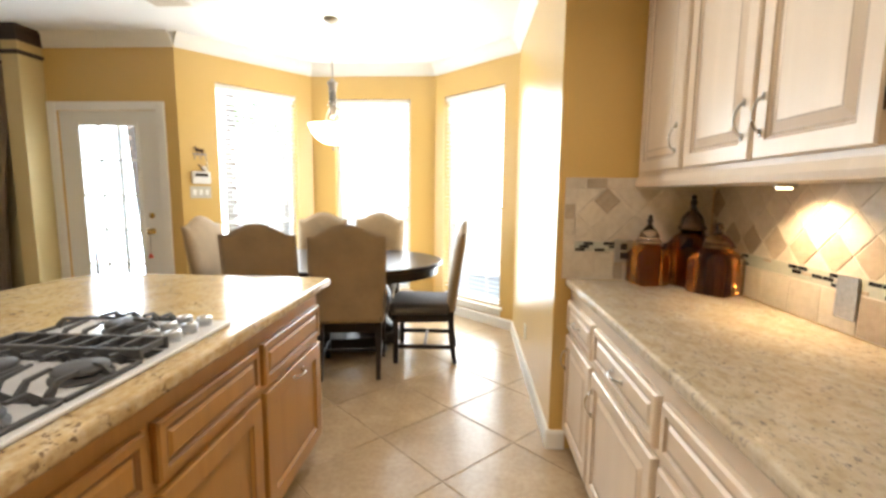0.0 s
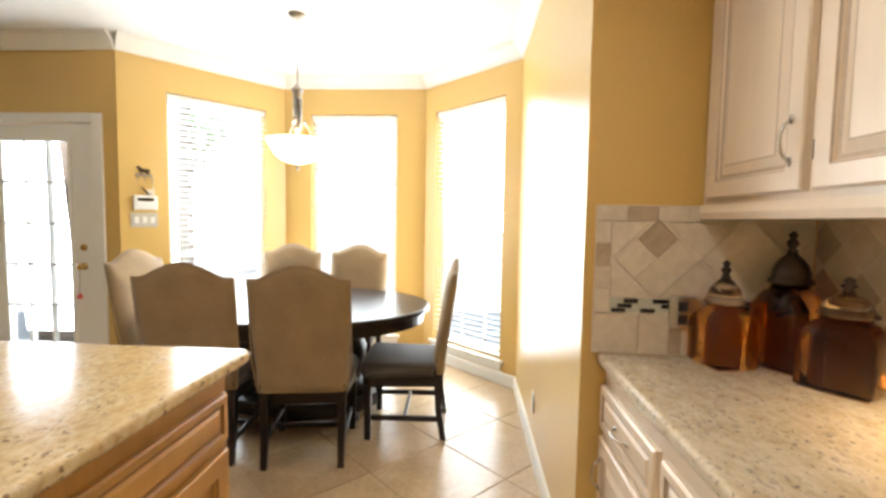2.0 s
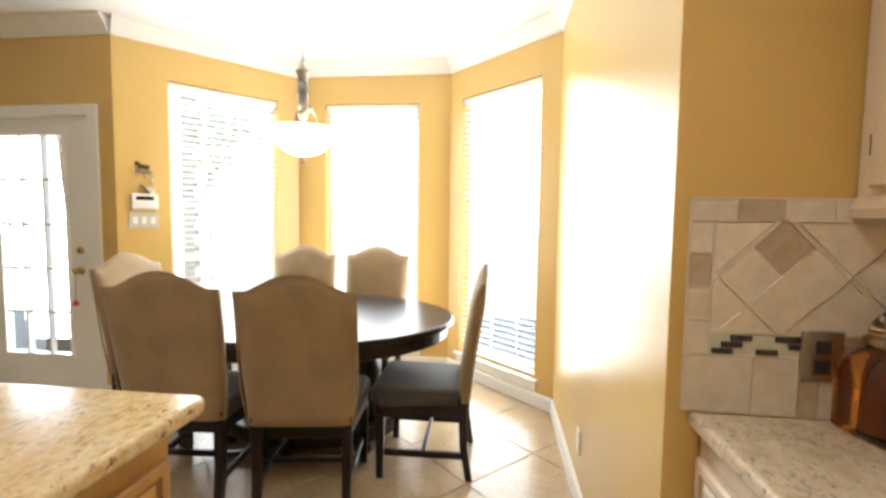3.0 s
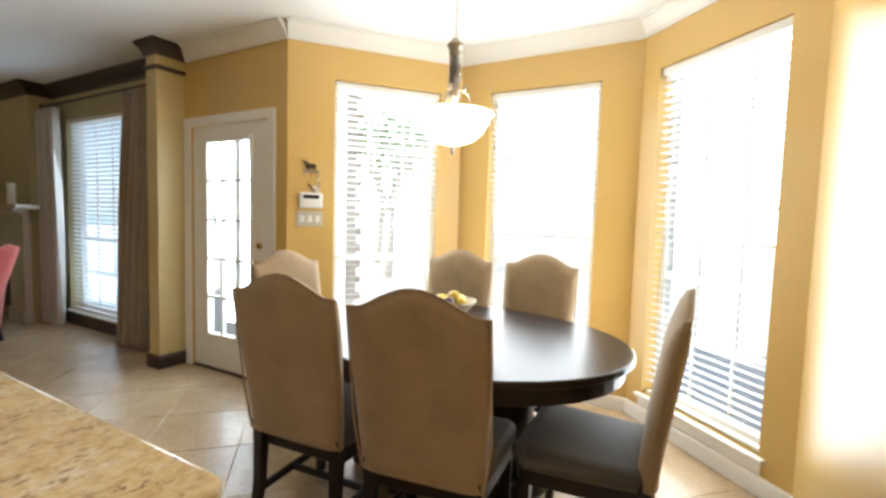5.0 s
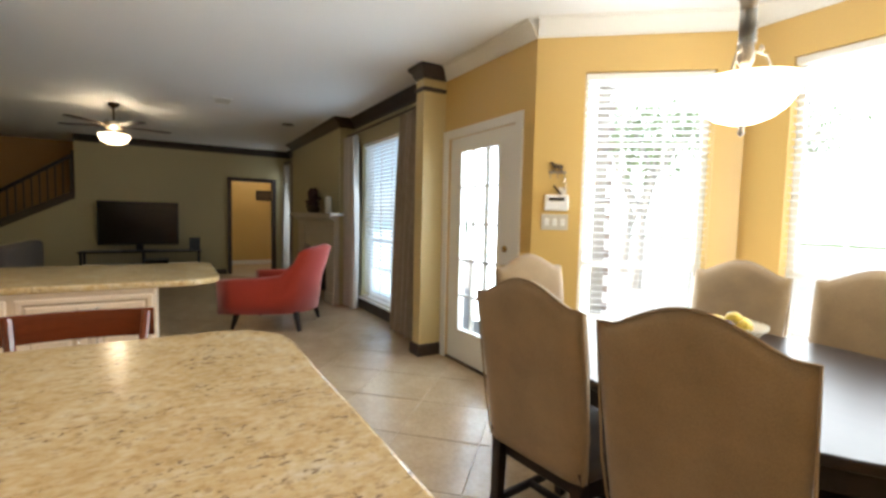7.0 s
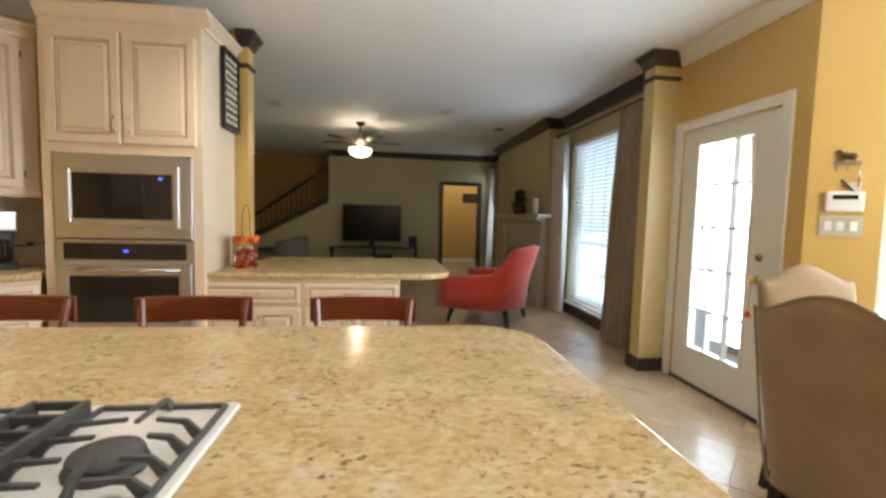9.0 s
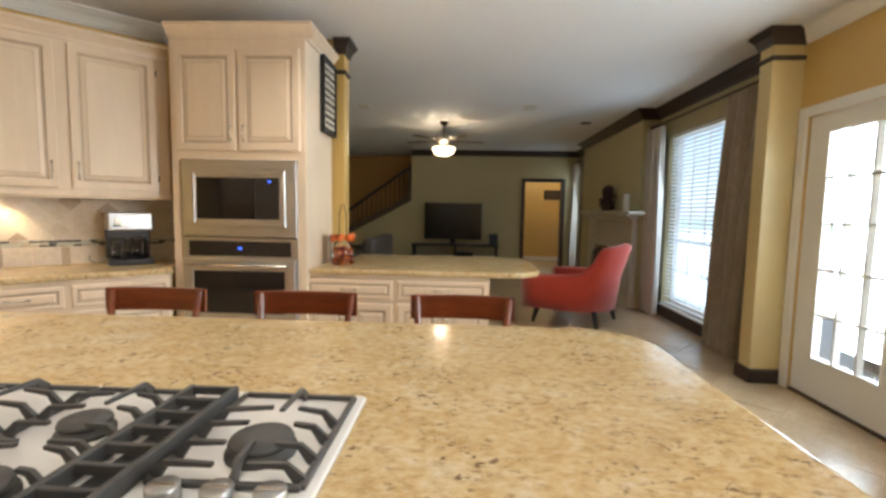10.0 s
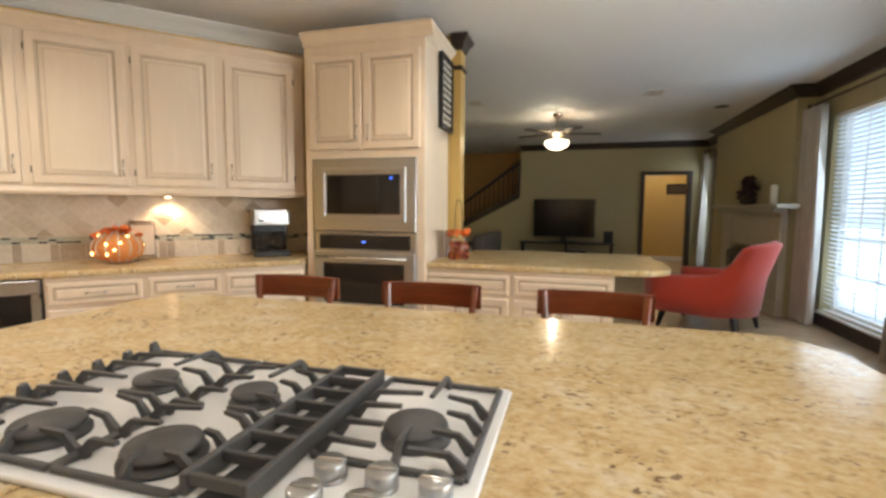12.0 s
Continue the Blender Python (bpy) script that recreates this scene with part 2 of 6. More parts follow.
trans = node(bt, "ShaderNodeBsdfTranslucent", Color=(0.86, 0.88, 0.90, 1))
blend = bt.nodes.new("ShaderNodeMixShader")
blend.inputs[0].default_value = 0.72
bt.links.new(bp.outputs[0], blend.inputs[1])
bt.links.new(trans.outputs[0], blend.inputs[2])
bt.links.new(blend.outputs[0], bt.nodes["Material Output"].inputs[0])
# no lamp: glows to stand for blown-out daylight outside the windows
BACKDROPGLOW = glow("glowing_overexposed_backdrop", (0.86, 0.95, 1.0), 1.9)
SHADE = glow("lit_alabaster_glass", (1.0, 0.90, 0.72), 5.0)
FANGLASS = glow("lit_frosted_fan_glass", (1.0, 0.80, 0.50), 6.0)
BLUELED = glow("blue_display", (0.05, 0.15, 1.0), 1.6)
FAIRY = glow("orange_fairy_light", (1.0, 0.50, 0.18), 9.0)
CURTAIN = plain("taupe_silk_curtain", (0.34, 0.27, 0.20), 0.30, vary=0.45, grain=60, blotch=3, stretch=(1, 1, 0.15), relief=0.2, sheen=0.4)
SHEER = plain("champagne_silk_curtain", (0.60, 0.55, 0.48), 0.36, vary=0.2, grain=60, blotch=3, stretch=(1, 1, 0.15), relief=0.2, sheen=0.4)
MARBLE = plain("cream_stone_surround", (0.58, 0.52, 0.41), 0.4, vary=0.10, grain=12, blotch=2, relief=0.08)
SOOT = plain("sooty_firebox", (0.02, 0.018, 0.016), 0.9, vary=0.3)
SCREEN = plain("black_tv_screen", (0.008, 0.008, 0.009), 0.12, vary=0.05, relief=0.0)
GREYSOFA = plain("grey_sofa_fabric", (0.12, 0.10, 0.085), 0.9, vary=0.2, grain=200, relief=0.3)
CANDLE = plain("ivory_candle_wax", (0.78, 0.72, 0.58), 0.45, vary=0.05)
RUBBER = plain("dark_rubber", (0.02, 0.02, 0.02), 0.7, vary=0.1)
BRICK = stone("grey_brown_brick", (0.36, 0.29, 0.26), (0.45, 0.38, 0.34), 0.8)
MORTAR = plain("grey_mortar", (0.42, 0.39, 0.35), 0.9, vary=0.1, grain=90)
GRASS = plain("lawn", (0.10, 0.15, 0.04), 0.9, vary=0.35, grain=30, blotch=0.4, relief=0.6, depth=0.02)
CONCRETE = plain("pale_patio_concrete", (0.62, 0.60, 0.56), 0.85, vary=0.12, grain=50, blotch=0.7)
BARK = plain("pale_grey_bark", (0.60, 0.56, 0.50), 0.9, vary=0.3, grain=30, blotch=5, stretch=(1, 1, 0.3), relief=0.8, depth=0.01)
LEAF = plain("green_leaves", (0.12, 0.16, 0.09), 0.6, vary=0.35, grain=8, blotch=1.0, relief=0.0)
lt = LEAF.node_tree
through_leaf = node(lt, "ShaderNodeBsdfTranslucent", Color=(0.55, 0.64, 0.42, 1))
leafmix = lt.nodes.new("ShaderNodeMixShader")
leafmix.inputs[0].default_value = 0.75
lt.links.new(lt.nodes["Principled BSDF"].outputs[0], leafmix.inputs[1])
lt.links.new(through_leaf.outputs[0], leafmix.inputs[2])
lt.links.new(leafmix.outputs[0], lt.nodes["Material Output"].inputs[0])
LEMON = plain("lemon_skin", (0.62, 0.45, 0.06), 0.4, vary=0.12, grain=160, relief=0.3)
PLUM = plain("purple_plum_skin", (0.07, 0.025, 0.05), 0.35, vary=0.2, grain=50)
WICKER = plain("pale_woven_bowl", (0.55, 0.49, 0.38), 0.7, vary=0.25, grain=140, relief=0.6, depth=0.003)
ORANGE = plain("orange_autumn_leaves", (0.70, 0.15, 0.025), 0.6, vary=0.35, grain=60)
REDLEAF = plain("red_autumn_leaves", (0.40, 0.05, 0.03), 0.6, vary=0.35, grain=60)
PAPER = plain("cream_card", (0.68, 0.62, 0.50), 0.7, vary=0.08, grain=70)
SIGNBLACK = plain("black_sign_board", (0.02, 0.019, 0.017), 0.6, vary=0.2)


# ---- small builders ----
def thing(name, at=(0, 0, 0), label="", category="", group="", kind="", turn=0.0):
    ob = new(name)
    ob.empty_display_size = 0.1
    ob.matrix_world = pose(*at, 0, 0, turn)
    return tagged(ob, label, category, group, kind)


def solid(name, bm, mat, smooth=False):
    me = bpy.data.meshes.new(name)
    bmesh.ops.recalc_face_normals(bm, faces=bm.faces[:])
    bm.to_mesh(me)
    bm.free()
    for m in mat if isinstance(mat, (list, tuple)) else (mat,):
        me.materials.append(m)
    if smooth:
        for f in me.polygons:
            f.use_smooth = True
    return new(name, me)


def part(name, bm, mat, parent, label="", smooth=False, at=None):
    ob = solid(name, bm, mat, smooth)
    ob.parent = parent
    if at is not None:
        ob.matrix_basis = at
    return tagged(ob, label)


def structure(name, bm, mat, label, category="", smooth=False):
    return tagged(solid(name, bm, mat, smooth), label, category, kind="structure")


def box(x0, x1, y0, y1, z0, z1, bevel=0.0, bm=None, seg=1, m=None):
    """A box, with rounded edges if bevel is given; added to bm or to a new bmesh."""
    b = bmesh.new()
    bmesh.ops.create_cube(b, size=1, matrix=Matrix.Translation(((x0 + x1) / 2, (y0 + y1) / 2, (z0 + z1) / 2)) @ Matrix.Diagonal((abs(x1 - x0), abs(y1 - y0), abs(z1 - z0), 1)))
    if bevel:
        bmesh.ops.bevel(b, geom=b.edges[:], offset=bevel, segments=seg, affect="EDGES", profile=0.5)
    return join(b, bm, m)


def join(b, bm=None, m=None):
    if m is not None:
        bmesh.ops.transform(b, matrix=m, verts=b.verts[:])
    if bm is None:
        return b
    me = bpy.data.meshes.new("tmp")
    b.to_mesh(me)
    b.free()
    bm.from_mesh(me)
    bpy.data.meshes.remove(me)
    return bm


def lathe(profile, n=24, bm=None, m=None, sx=1.0, sy=1.0):
    """A turned body: profile is a run of (radius, height)."""
    b = bmesh.new()
    rings = []
    for r, z in profile:
        rings.append([b.verts.new((max(r, 1e-4) * math.cos(2 * math.pi * i / n) * sx, max(r, 1e-4) * math.sin(2 * math.pi * i / n) * sy, z)) for i in range(n)])
    for lo, hi in zip(rings, rings[1:]):
        for i in range(n):
            b.faces.new((lo[i], lo[(i + 1) % n], hi[(i + 1) % n], hi[i]))
    b.faces.new(rings[0][::-1])
    b.faces.new(rings[-1])
    return join(b, bm, m)


def rod(a, c, r, n=8, bm=None, r2=None):
    """A round bar from a to c."""
    a, c = Vector(a), Vector(c)
    d = c - a
    b = bmesh.new()
    bmesh.ops.create_cone(b, cap_ends=True, segments=n, radius1=r, radius2=r if r2 is None else r2, depth=d.length,
                          matrix=Matrix.Translation((a + c) / 2) @ d.to_track_quat("Z", "Y").to_matrix().to_4x4())
    return join(b, bm)


def run(points, r, n=8, bm=None):
    """A bent round bar through points, one continuous tube."""
    bm = bm or bmesh.new()
    pts = [Vector(p) for p in points]
    dirs = [(c - a).normalized() for a, c in zip(pts, pts[1:])]
    before = dirs[0].copy()
    q = before.to_track_quat("Z", "Y")
    rows = []
    for i, p in enumerate(pts):
        d = dirs[max(0, i - 1)] + dirs[min(i, len(dirs) - 1)]
        d = d.normalized() if d.length > 1e-6 else dirs[max(0, i - 1)]
        q = before.rotation_difference(d) @ q
        before = d
        rows.append([bm.verts.new(p + q @ Vector((r * math.cos(2 * math.pi * k / n), r * math.sin(2 * math.pi * k / n), 0))) for k in range(n)])
    for lo, hi in zip(rows, rows[1:]):
        for k in range(n):
            bm.faces.new((lo[k], lo[(k + 1) % n], hi[(k + 1) % n], hi[k]))
    bm.faces.new(rows[0][::-1])
    bm.faces.new(rows[-1])
    return bm


def slab(outline, z0, z1, bevel=0.0, seg=2, bm=None, m=None):
    """A plate of any outline, with its upper and lower rims rounded."""
    b = bmesh.new()
    lo = [b.verts.new((x, y, z0)) for x, y in outline]
    hi = [b.verts.new((x, y, z1)) for x, y in outline]
    n = len(lo)
    b.faces.new(lo[::-1])
    b.faces.new(hi)
    for i in range(n):
        b.faces.new((lo[i], lo[(i + 1) % n], hi[(i + 1) % n], hi[i]))
    bmesh.ops.recalc_face_normals(b, faces=b.faces[:])
    if bevel:
        rim = [e for e in b.edges if abs(e.verts[0].co.z - e.verts[1].co.z) < 1e-6]
        bmesh.ops.bevel(b, geom=rim, offset=bevel, segments=seg, affect="EDGES", profile=0.5)
    return join(b, bm, m)


def arc(cx, cy, r, a0, a1, n):
    return [(cx + r * math.cos(radians(a0 + (a1 - a0) * i / n)), cy + r * math.sin(radians(a0 + (a1 - a0) * i / n))) for i in range(n + 1)]


def sweep(profile, p, q, bm=None):
    """A straight moulding from p to q. profile: (out, up) pairs; out is to the left of the run."""
    p, q = Vector(p), Vector(q)
    d = (q - p).normalized()
    left = Vector((-d.y, d.x, 0))
    b = bmesh.new()
    rows = [[b.verts.new(o + left * u + Vector((0, 0, v))) for u, v in profile] for o in (p, q)]
    n = len(profile)
    for i in range(n):
        b.faces.new((rows[0][i], rows[0][(i + 1) % n], rows[1][(i + 1) % n], rows[1][i]))
    b.faces.new(rows[0][::-1])
    b.faces.new(rows[1])
    return join(b, bm)


def wall_mesh(p, q, thick, height, holes=(), base=0.0):
    """A wall from p to q whose room side is the line itself; its thickness lies to the right of the run. holes: (u0, u1, z0, z1)."""
    p, q = Vector((*p, 0)), Vector((*q, 0))
    d = (q - p)
    length = d.length
    d.normalize()
    right = Vector((d.y, -d.x, 0)) * thick
    us = sorted({0.0, length, *[v for h in holes for v in h[:2]]})
    zs = sorted({base, height, *[v for h in holes for v in h[2:]]})
    b = bmesh.new()
    memo = {}

    def v(u, s, z):
        key = (round(u, 4), s, round(z, 4))
        if key not in memo:
            memo[key] = b.verts.new(p + d * u + right * s + Vector((0, 0, z)))
        return memo[key]

    def full(i, j):
        if not (0 <= i < len(us) - 1 and 0 <= j < len(zs) - 1):
            return False
        u, z = (us[i] + us[i + 1]) / 2, (zs[j] + zs[j + 1]) / 2
        return not any(h[0] < u < h[1] and h[2] < z < h[3] for h in holes)

    for i in range(len(us) - 1):
        for j in range(len(zs) - 1):
            if not full(i, j):
                continue
            a, c, e, f = us[i], us[i + 1], zs[j], zs[j + 1]
            for s in (0, 1):
                b.faces.new((v(a, s, e), v(c, s, e), v(c, s, f), v(a, s, f)))
            if not full(i - 1, j):
                b.faces.new((v(a, 0, e), v(a, 1, e), v(a, 1, f), v(a, 0, f)))
            if not full(i + 1, j):
                b.faces.new((v(c, 0, e), v(c, 1, e), v(c, 1, f), v(c, 0, f)))
            if not full(i, j - 1):
                b.faces.new((v(a, 0, e), v(c, 0, e), v(c, 1, e), v(a, 1, e)))
            if not full(i, j + 1):
                b.faces.new((v(a, 0, f), v(c, 0, f), v(c, 1, f), v(a, 1, f)))
    return b


def frame_at(p, q):
    """The pose whose x runs from p to q along a wall, y points into the room (left of the run) and z up."""
    return pose(p[0], p[1], 0, 0, 0, math.degrees(math.atan2(q[1] - p[1], q[0] - p[0])))


# ---- plan ----
H = 2.75
B1, B2, B3, B4 = (-2.82, 6.86), (-1.93, 7.93), (-0.52, 7.93), (0.325, 7.09)
WTOP, WSILL = 2.385, 0.20
DOORY = 6.86
NORTH = 6.95
EAST = 1.08
NOOK, END = 0.325, 5.02


def at_x(p, q, x):
    return (x - p[0]) / (q[0] - p[0]) * math.dist(p, q)


# each wall runs so that the room lies to its left
L1 = math.dist(B1, B2)
L3 = math.dist(B3, B4)
W1 = (L1 - at_x(B1, B2, -2.05), L1 - at_x(B1, B2, -2.60))
W2 = (-0.52 + 0.80, -0.52 + 1.668)
W3 = (L3 - at_x(B3, B4, 0.200), L3 - at_x(B3, B4, -0.410))
structure("wall_bay_west", wall_mesh(B2, B1, 0.16, H, [(*W1, WSILL, WTOP)]), YELLOW, "golden yellow painted bay wall with a tall window", "wall")
structure("wall_bay_middle", wall_mesh(B3, B2, 0.16, H, [(*W2, WSILL, WTOP)]), YELLOW, "golden yellow painted bay wall with a tall window", "wall")
structure("wall_bay_east", wall_mesh(B4, B3, 0.16, H, [(*W3, WSILL, WTOP)]), YELLOW, "golden yellow painted bay wall with a tall window", "wall")
structure("wall_door", wall_mesh(B1, (-4.15, DOORY), 0.16, H, [(0.20, 1.17, 0.0, 2.08)]), YELLOW, "golden yellow wall round the patio door", "wall")
structure("wall_nook_east", wall_mesh((NOOK, END + 0.14), B4, 0.14, H), YELLOW, "glossy golden yellow nook wall", "wall")
structure("wall_counter_end", wall_mesh((EAST, END), (NOOK, END), 0.14, H), YELLOW, "golden yellow wall at the end of the counter", "wall")
structure("wall_kitchen_east", wall_mesh((EAST, 0.0), (EAST, END + 0.14), 0.14, H), YELLOW, "golden yellow kitchen wall behind the counter", "wall")
structure("wall_kitchen_south", wall_mesh((-2.207, 0.0), (EAST + 0.14, 0.0), 0.14, H), YELLOW, "golden yellow kitchen wall", "wall")
structure("wall_kitchen_diagonal", wall_mesh((-4.30, 2.093), (-2.207, 0.0), 0.14, H), YELLOW, "golden yellow diagonal kitchen wall", "wall")
structure("wall_pier", box(-4.45, -4.30, 1.2, 3.27, 0, H), YELLOW, "golden yellow pier between kitchen and living room", "wall")
structure("wall_living_north", wall_mesh((-4.15, NORTH), (-11.3, NORTH), 0.18, H, [(0.95, 2.37, 0.17, 2.36), (6.35, 7.00, 0.22, 2.40)]), OLIVE, "olive beige living room wall with two windows", "wall")
structure("wall_living_south", wall_mesh((-12.4, 0.6), (-4.45, 0.6), 0.14, H), OLIVE, "olive beige living room wall", "wall")


def end_wall():
    # the wall with the doorway; at its south end it follows the slope of the stairs
    b = wall_mesh((-11.2, NORTH), (-11.2, 3.03), 0.12, H, [(0.39, 1.25, 0.0, 2.04)])
    d = bmesh.new()
    shape = [(3.03, 0), (3.03, 1.60), (0.6, 0.31), (0.6, 0)]
    lo = [d.verts.new((-11.2, y, z)) for y, z in shape]
    hi = [d.verts.new((-11.32, y, z)) for y, z in shape]
    d.faces.new(lo)
    d.faces.new(hi[::-1])
    for i in range(4):
        d.faces.new((lo[i], lo[(i + 1) % 4], hi[(i + 1) % 4], hi[i]))
    return join(d, b)


structure("wall_living_west", end_wall(), OLIVE, "olive beige end wall with a doorway and sloping stair side", "wall")
structure("wall_stairwell", wall_mesh((-12.4, 3.3), (-12.4, 0.6), 0.12, H), RUST, "dark rust painted stairwell wall", "wall")
structure("wall_stairwell_north", wall_mesh((-11.33, 3.2), (-12.4, 3.2), 0.10, H), RUST, "dark rust painted stairwell wall", "wall")
structure("wall_hall_back", wall_mesh((-13.2, 7.8), (-13.2, 3.45), 0.12, H), YELLOW, "warm yellow hall wall seen through the doorway", "wall")
structure("wall_hall_north", wall_mesh((-11.3, 7.5), (-13.2, 7.5), 0.12, H), YELLOW, "warm yellow hall wall", "wall")
structure("wall_hall_south", wall_mesh((-13.2, 3.48), (-11.33, 3.48), 0.03, H), YELLOW, "warm yellow hall wall", "wall")

OUTLINE = [(1.22, -0.14), (1.22, 5.16), (0.465, 5.16), (0.465, 7.15), (-0.46, 8.09), (-2.00, 8.09), (-2.93, 7.03), (-4.15, 7.03), (-4.15, 7.13), (-11.3, 7.13), (-11.3, 7.62), (-13.32, 7.62), (-13.32, 0.46), (-4.45, 0.46), (-4.45, -0.14)]
structure("ceiling", slab(OUTLINE, H, H + 0.15), CEIL, "matt white painted ceiling", "ceiling")
FLOOR = structure("floor", slab(OUTLINE, -0.12, -0.004), GROUT, "sand coloured grout bed of the tiled floor", "floor")

# crown moulding, baseboards
CROWN = [(0, 0), (0, -0.118), (0.012, -0.118), (0.014, -0.104), (0.022, -0.098), (0.028, -0.082), (0.045, -0.052), (0.068, -0.028), (0.072, -0.020), (0.088, -0.016), (0.092, 0)]
DCROWN = [(0, 0), (0, -0.13), (0.02, -0.13), (0.024, -0.10), (0.06, -0.06), (0.10, -0.03), (0.12, -0.02), (0.12, 0)]
BASE = [(0, 0), (0.016, 0), (0.016, 0.085), (0.008, 0.10), (0, 0.10)]
DBASE = [(0, 0), (0.018, 0), (0.018, 0.10), (0.010, 0.115), (0, 0.115)]


def trim(name, profile, points, z, mat, label):
    b = bmesh.new()
    for p, q in zip(points, points[1:]):
        sweep(profile, (*p, z), (*q, z), b)
    return structure(name, b, mat, label, "trim")


trim("trim_crown_nook", CROWN, [(NOOK, END), B4, B3, B2, B1, (-4.15, DOORY)], H - 0.001, WHITE, "white crown moulding round the breakfast nook")
trim("trim_crown_kitchen", CROWN, [(-4.30, 2.093), (-2.207, 0.0), (EAST, 0.0), (EAST, END), (NOOK, END)], H - 0.001, WHITE, "white crown moulding in the kitchen")
trim("baseboard_nook", BASE, [(NOOK, END), B4, B3, B2, B1, (-2.94, DOORY)], 0, WHITE, "white painted baseboard")
trim("baseboard_counter_end", BASE, [(0.405, END), (0.309, END)], 0, WHITE, "white painted baseboard")
trim("baseboard_living_north", DBASE, [(-4.24, NORTH), (-6.85, NORTH)], 0, ESPRESSO, "dark espresso baseboard")
trim("baseboard_living_west", DBASE, [(-11.2, 5.60), (-11.2, 0.6)], 0, ESPRESSO, "dark espresso baseboard")
trim("trim_crown_living_north", DCROWN, [(-4.24, NORTH), (-6.82, NORTH)], H - 0.001, ESPRESSO, "dark espresso crown moulding")
trim("trim_crown_living_far", DCROWN, [(-9.30, NORTH), (-11.2, NORTH), (-11.2, 3.03)], H - 0.001, ESPRESSO, "dark espresso crown moulding")
trim("baseboard_hall", BASE, [(-13.2, 7.5), (-13.2, 3.5)], 0, WHITE, "white painted hall baseboard")

# the column between patio door and living room window
structure("column", box(-4.235, -4.08, 6.62, 6.96, 0, H, 0.004), TAN, "pale tan painted slim square column", "column")


def band(name, x0, x1, y0, y1, profile, z, label):
    """A moulding round the two sides and the front of a pillar that stands against a wall at y1; it projects outward."""
    b = bmesh.new()
    rows = []
    for x, sx, y, sy in ((x1, 1, y1, 0), (x1, 1, y0, -1), (x0, -1, y0, -1), (x0, -1, y1, 0)):
        rows.append([b.verts.new((x + sx * u, y + sy * u, z + v)) for u, v in profile])
    n = len(profile)
    for lo, hi in zip(rows, rows[1:]):
        for i in range(n):
            b.faces.new((lo[i], lo[(i + 1) % n], hi[(i + 1) % n], hi[i]))
    b.faces.new(rows[0][::-1])
    b.faces.new(rows[-1])
    return structure(name, b, ESPRESSO, label, "trim")


CAPITAL = [(0.0, 0), (0.0, -0.12), (0.014, -0.12), (0.018, -0.10), (0.036, -0.055), (0.056, -0.03), (0.064, -0.02), (0.064, 0)]
THIN = [(0.0, 0), (0.0, -0.035), (0.014, -0.030), (0.018, -0.012), (0.012, 0)]
band("trim_column_capital", -4.235, -4.08, 6.62, 6.94, CAPITAL, H - 0.002, "dark espresso moulded column capital")
band("trim_column_band", -4.235, -4.08, 6.62, 6.856, THIN, 2.55, "thin dark espresso band round the column")
band("baseboard_column", -4.235, -4.08, 6.62, 6.856, DBASE, 0, "dark espresso column base")


def pier_band(name, profile, z, label):
    """A moulding round the free end of the pier between kitchen and living room."""
    b = bmesh.new()
    rows = []
    for x, sx, y, sy in ((-4.45, -1, 2.2, 0), (-4.45, -1, 3.27, 1), (-4.30, 1, 3.27, 1), (-4.30, 1, 3.19, 0)):
        rows.append([b.verts.new((x + sx * u, y + sy * u, z + v)) for u, v in profile])
    n = len(profile)
    for lo, hi in zip(rows, rows[1:]):
        for i in range(n):
            b.faces.new((lo[i], lo[(i + 1) % n], hi[(i + 1) % n], hi[i]))
    b.faces.new(rows[0][::-1])
    b.faces.new(rows[-1])
    return structure(name, b, ESPRESSO, label, "trim")


pier_band("trim_pier_capital", CAPITAL, H - 0.002, "dark espresso moulded capital of the pier")
pier_band("trim_pier_band", THIN, 2.50, "thin dark espresso band round the pier")


# ---- kitchen ----
def rings(w, h, steps):
    """A rectangular front built of rings. steps: (inset, depth, material) from the back rim to the middle field."""
    b = bmesh.new()
    rows = []
    for inset, y, _ in steps:
        rows.append([b.verts.new(p) for p in ((inset, y, inset), (w - inset, y, inset), (w - inset, y, h - inset), (inset, y, h - inset))])
    b.faces.new(rows[0])
    for (lo, hi), (_, _, m) in zip(zip(rows, rows[1:]), steps[1:]):
        for i in range(4):
            b.faces.new((lo[i], lo[(i + 1) % 4], hi[(i + 1) % 4], hi[i])).material_index = m
    b.faces.new(rows[-1][::-1]).material_index = 0
    return b


def raised_panel(w, h, rail=0.058):
    t = 0.021
    return rings(w, h, [(0, 0, 0), (0, t - 0.005, 0), (0.005, t, 0), (rail - 0.008, t, 0), (rail - 0.004, t - 0.004, 1), (rail, t - 0.010, 0), (rail + 0.010, t - 0.010, 1), (rail + 0.034, t - 0.002, 0), (rail + 0.038, t - 0.001, 1)])


def flat_panel(w, h, rail=0.075):
    t = 0.021
    return rings(w, h, [(0, 0, 0), (0, t - 0.004, 0), (0.004, t, 0), (rail - 0.010, t, 0), (rail - 0.007, t - 0.004, 1), (rail, t - 0.012, 0), (rail + 0.006, t - 0.013, 1)])


def drawer_panel(w, h):
    t = 0.021
    return rings(w, h, [(0, 0, 0), (0, t - 0.006, 0), (0.006, t, 0), (0.026, t, 0), (0.030, t - 0.005, 1), (0.034, t - 0.007, 1), (0.040, t - 0.007, 1), (0.050, t - 0.001, 0)])


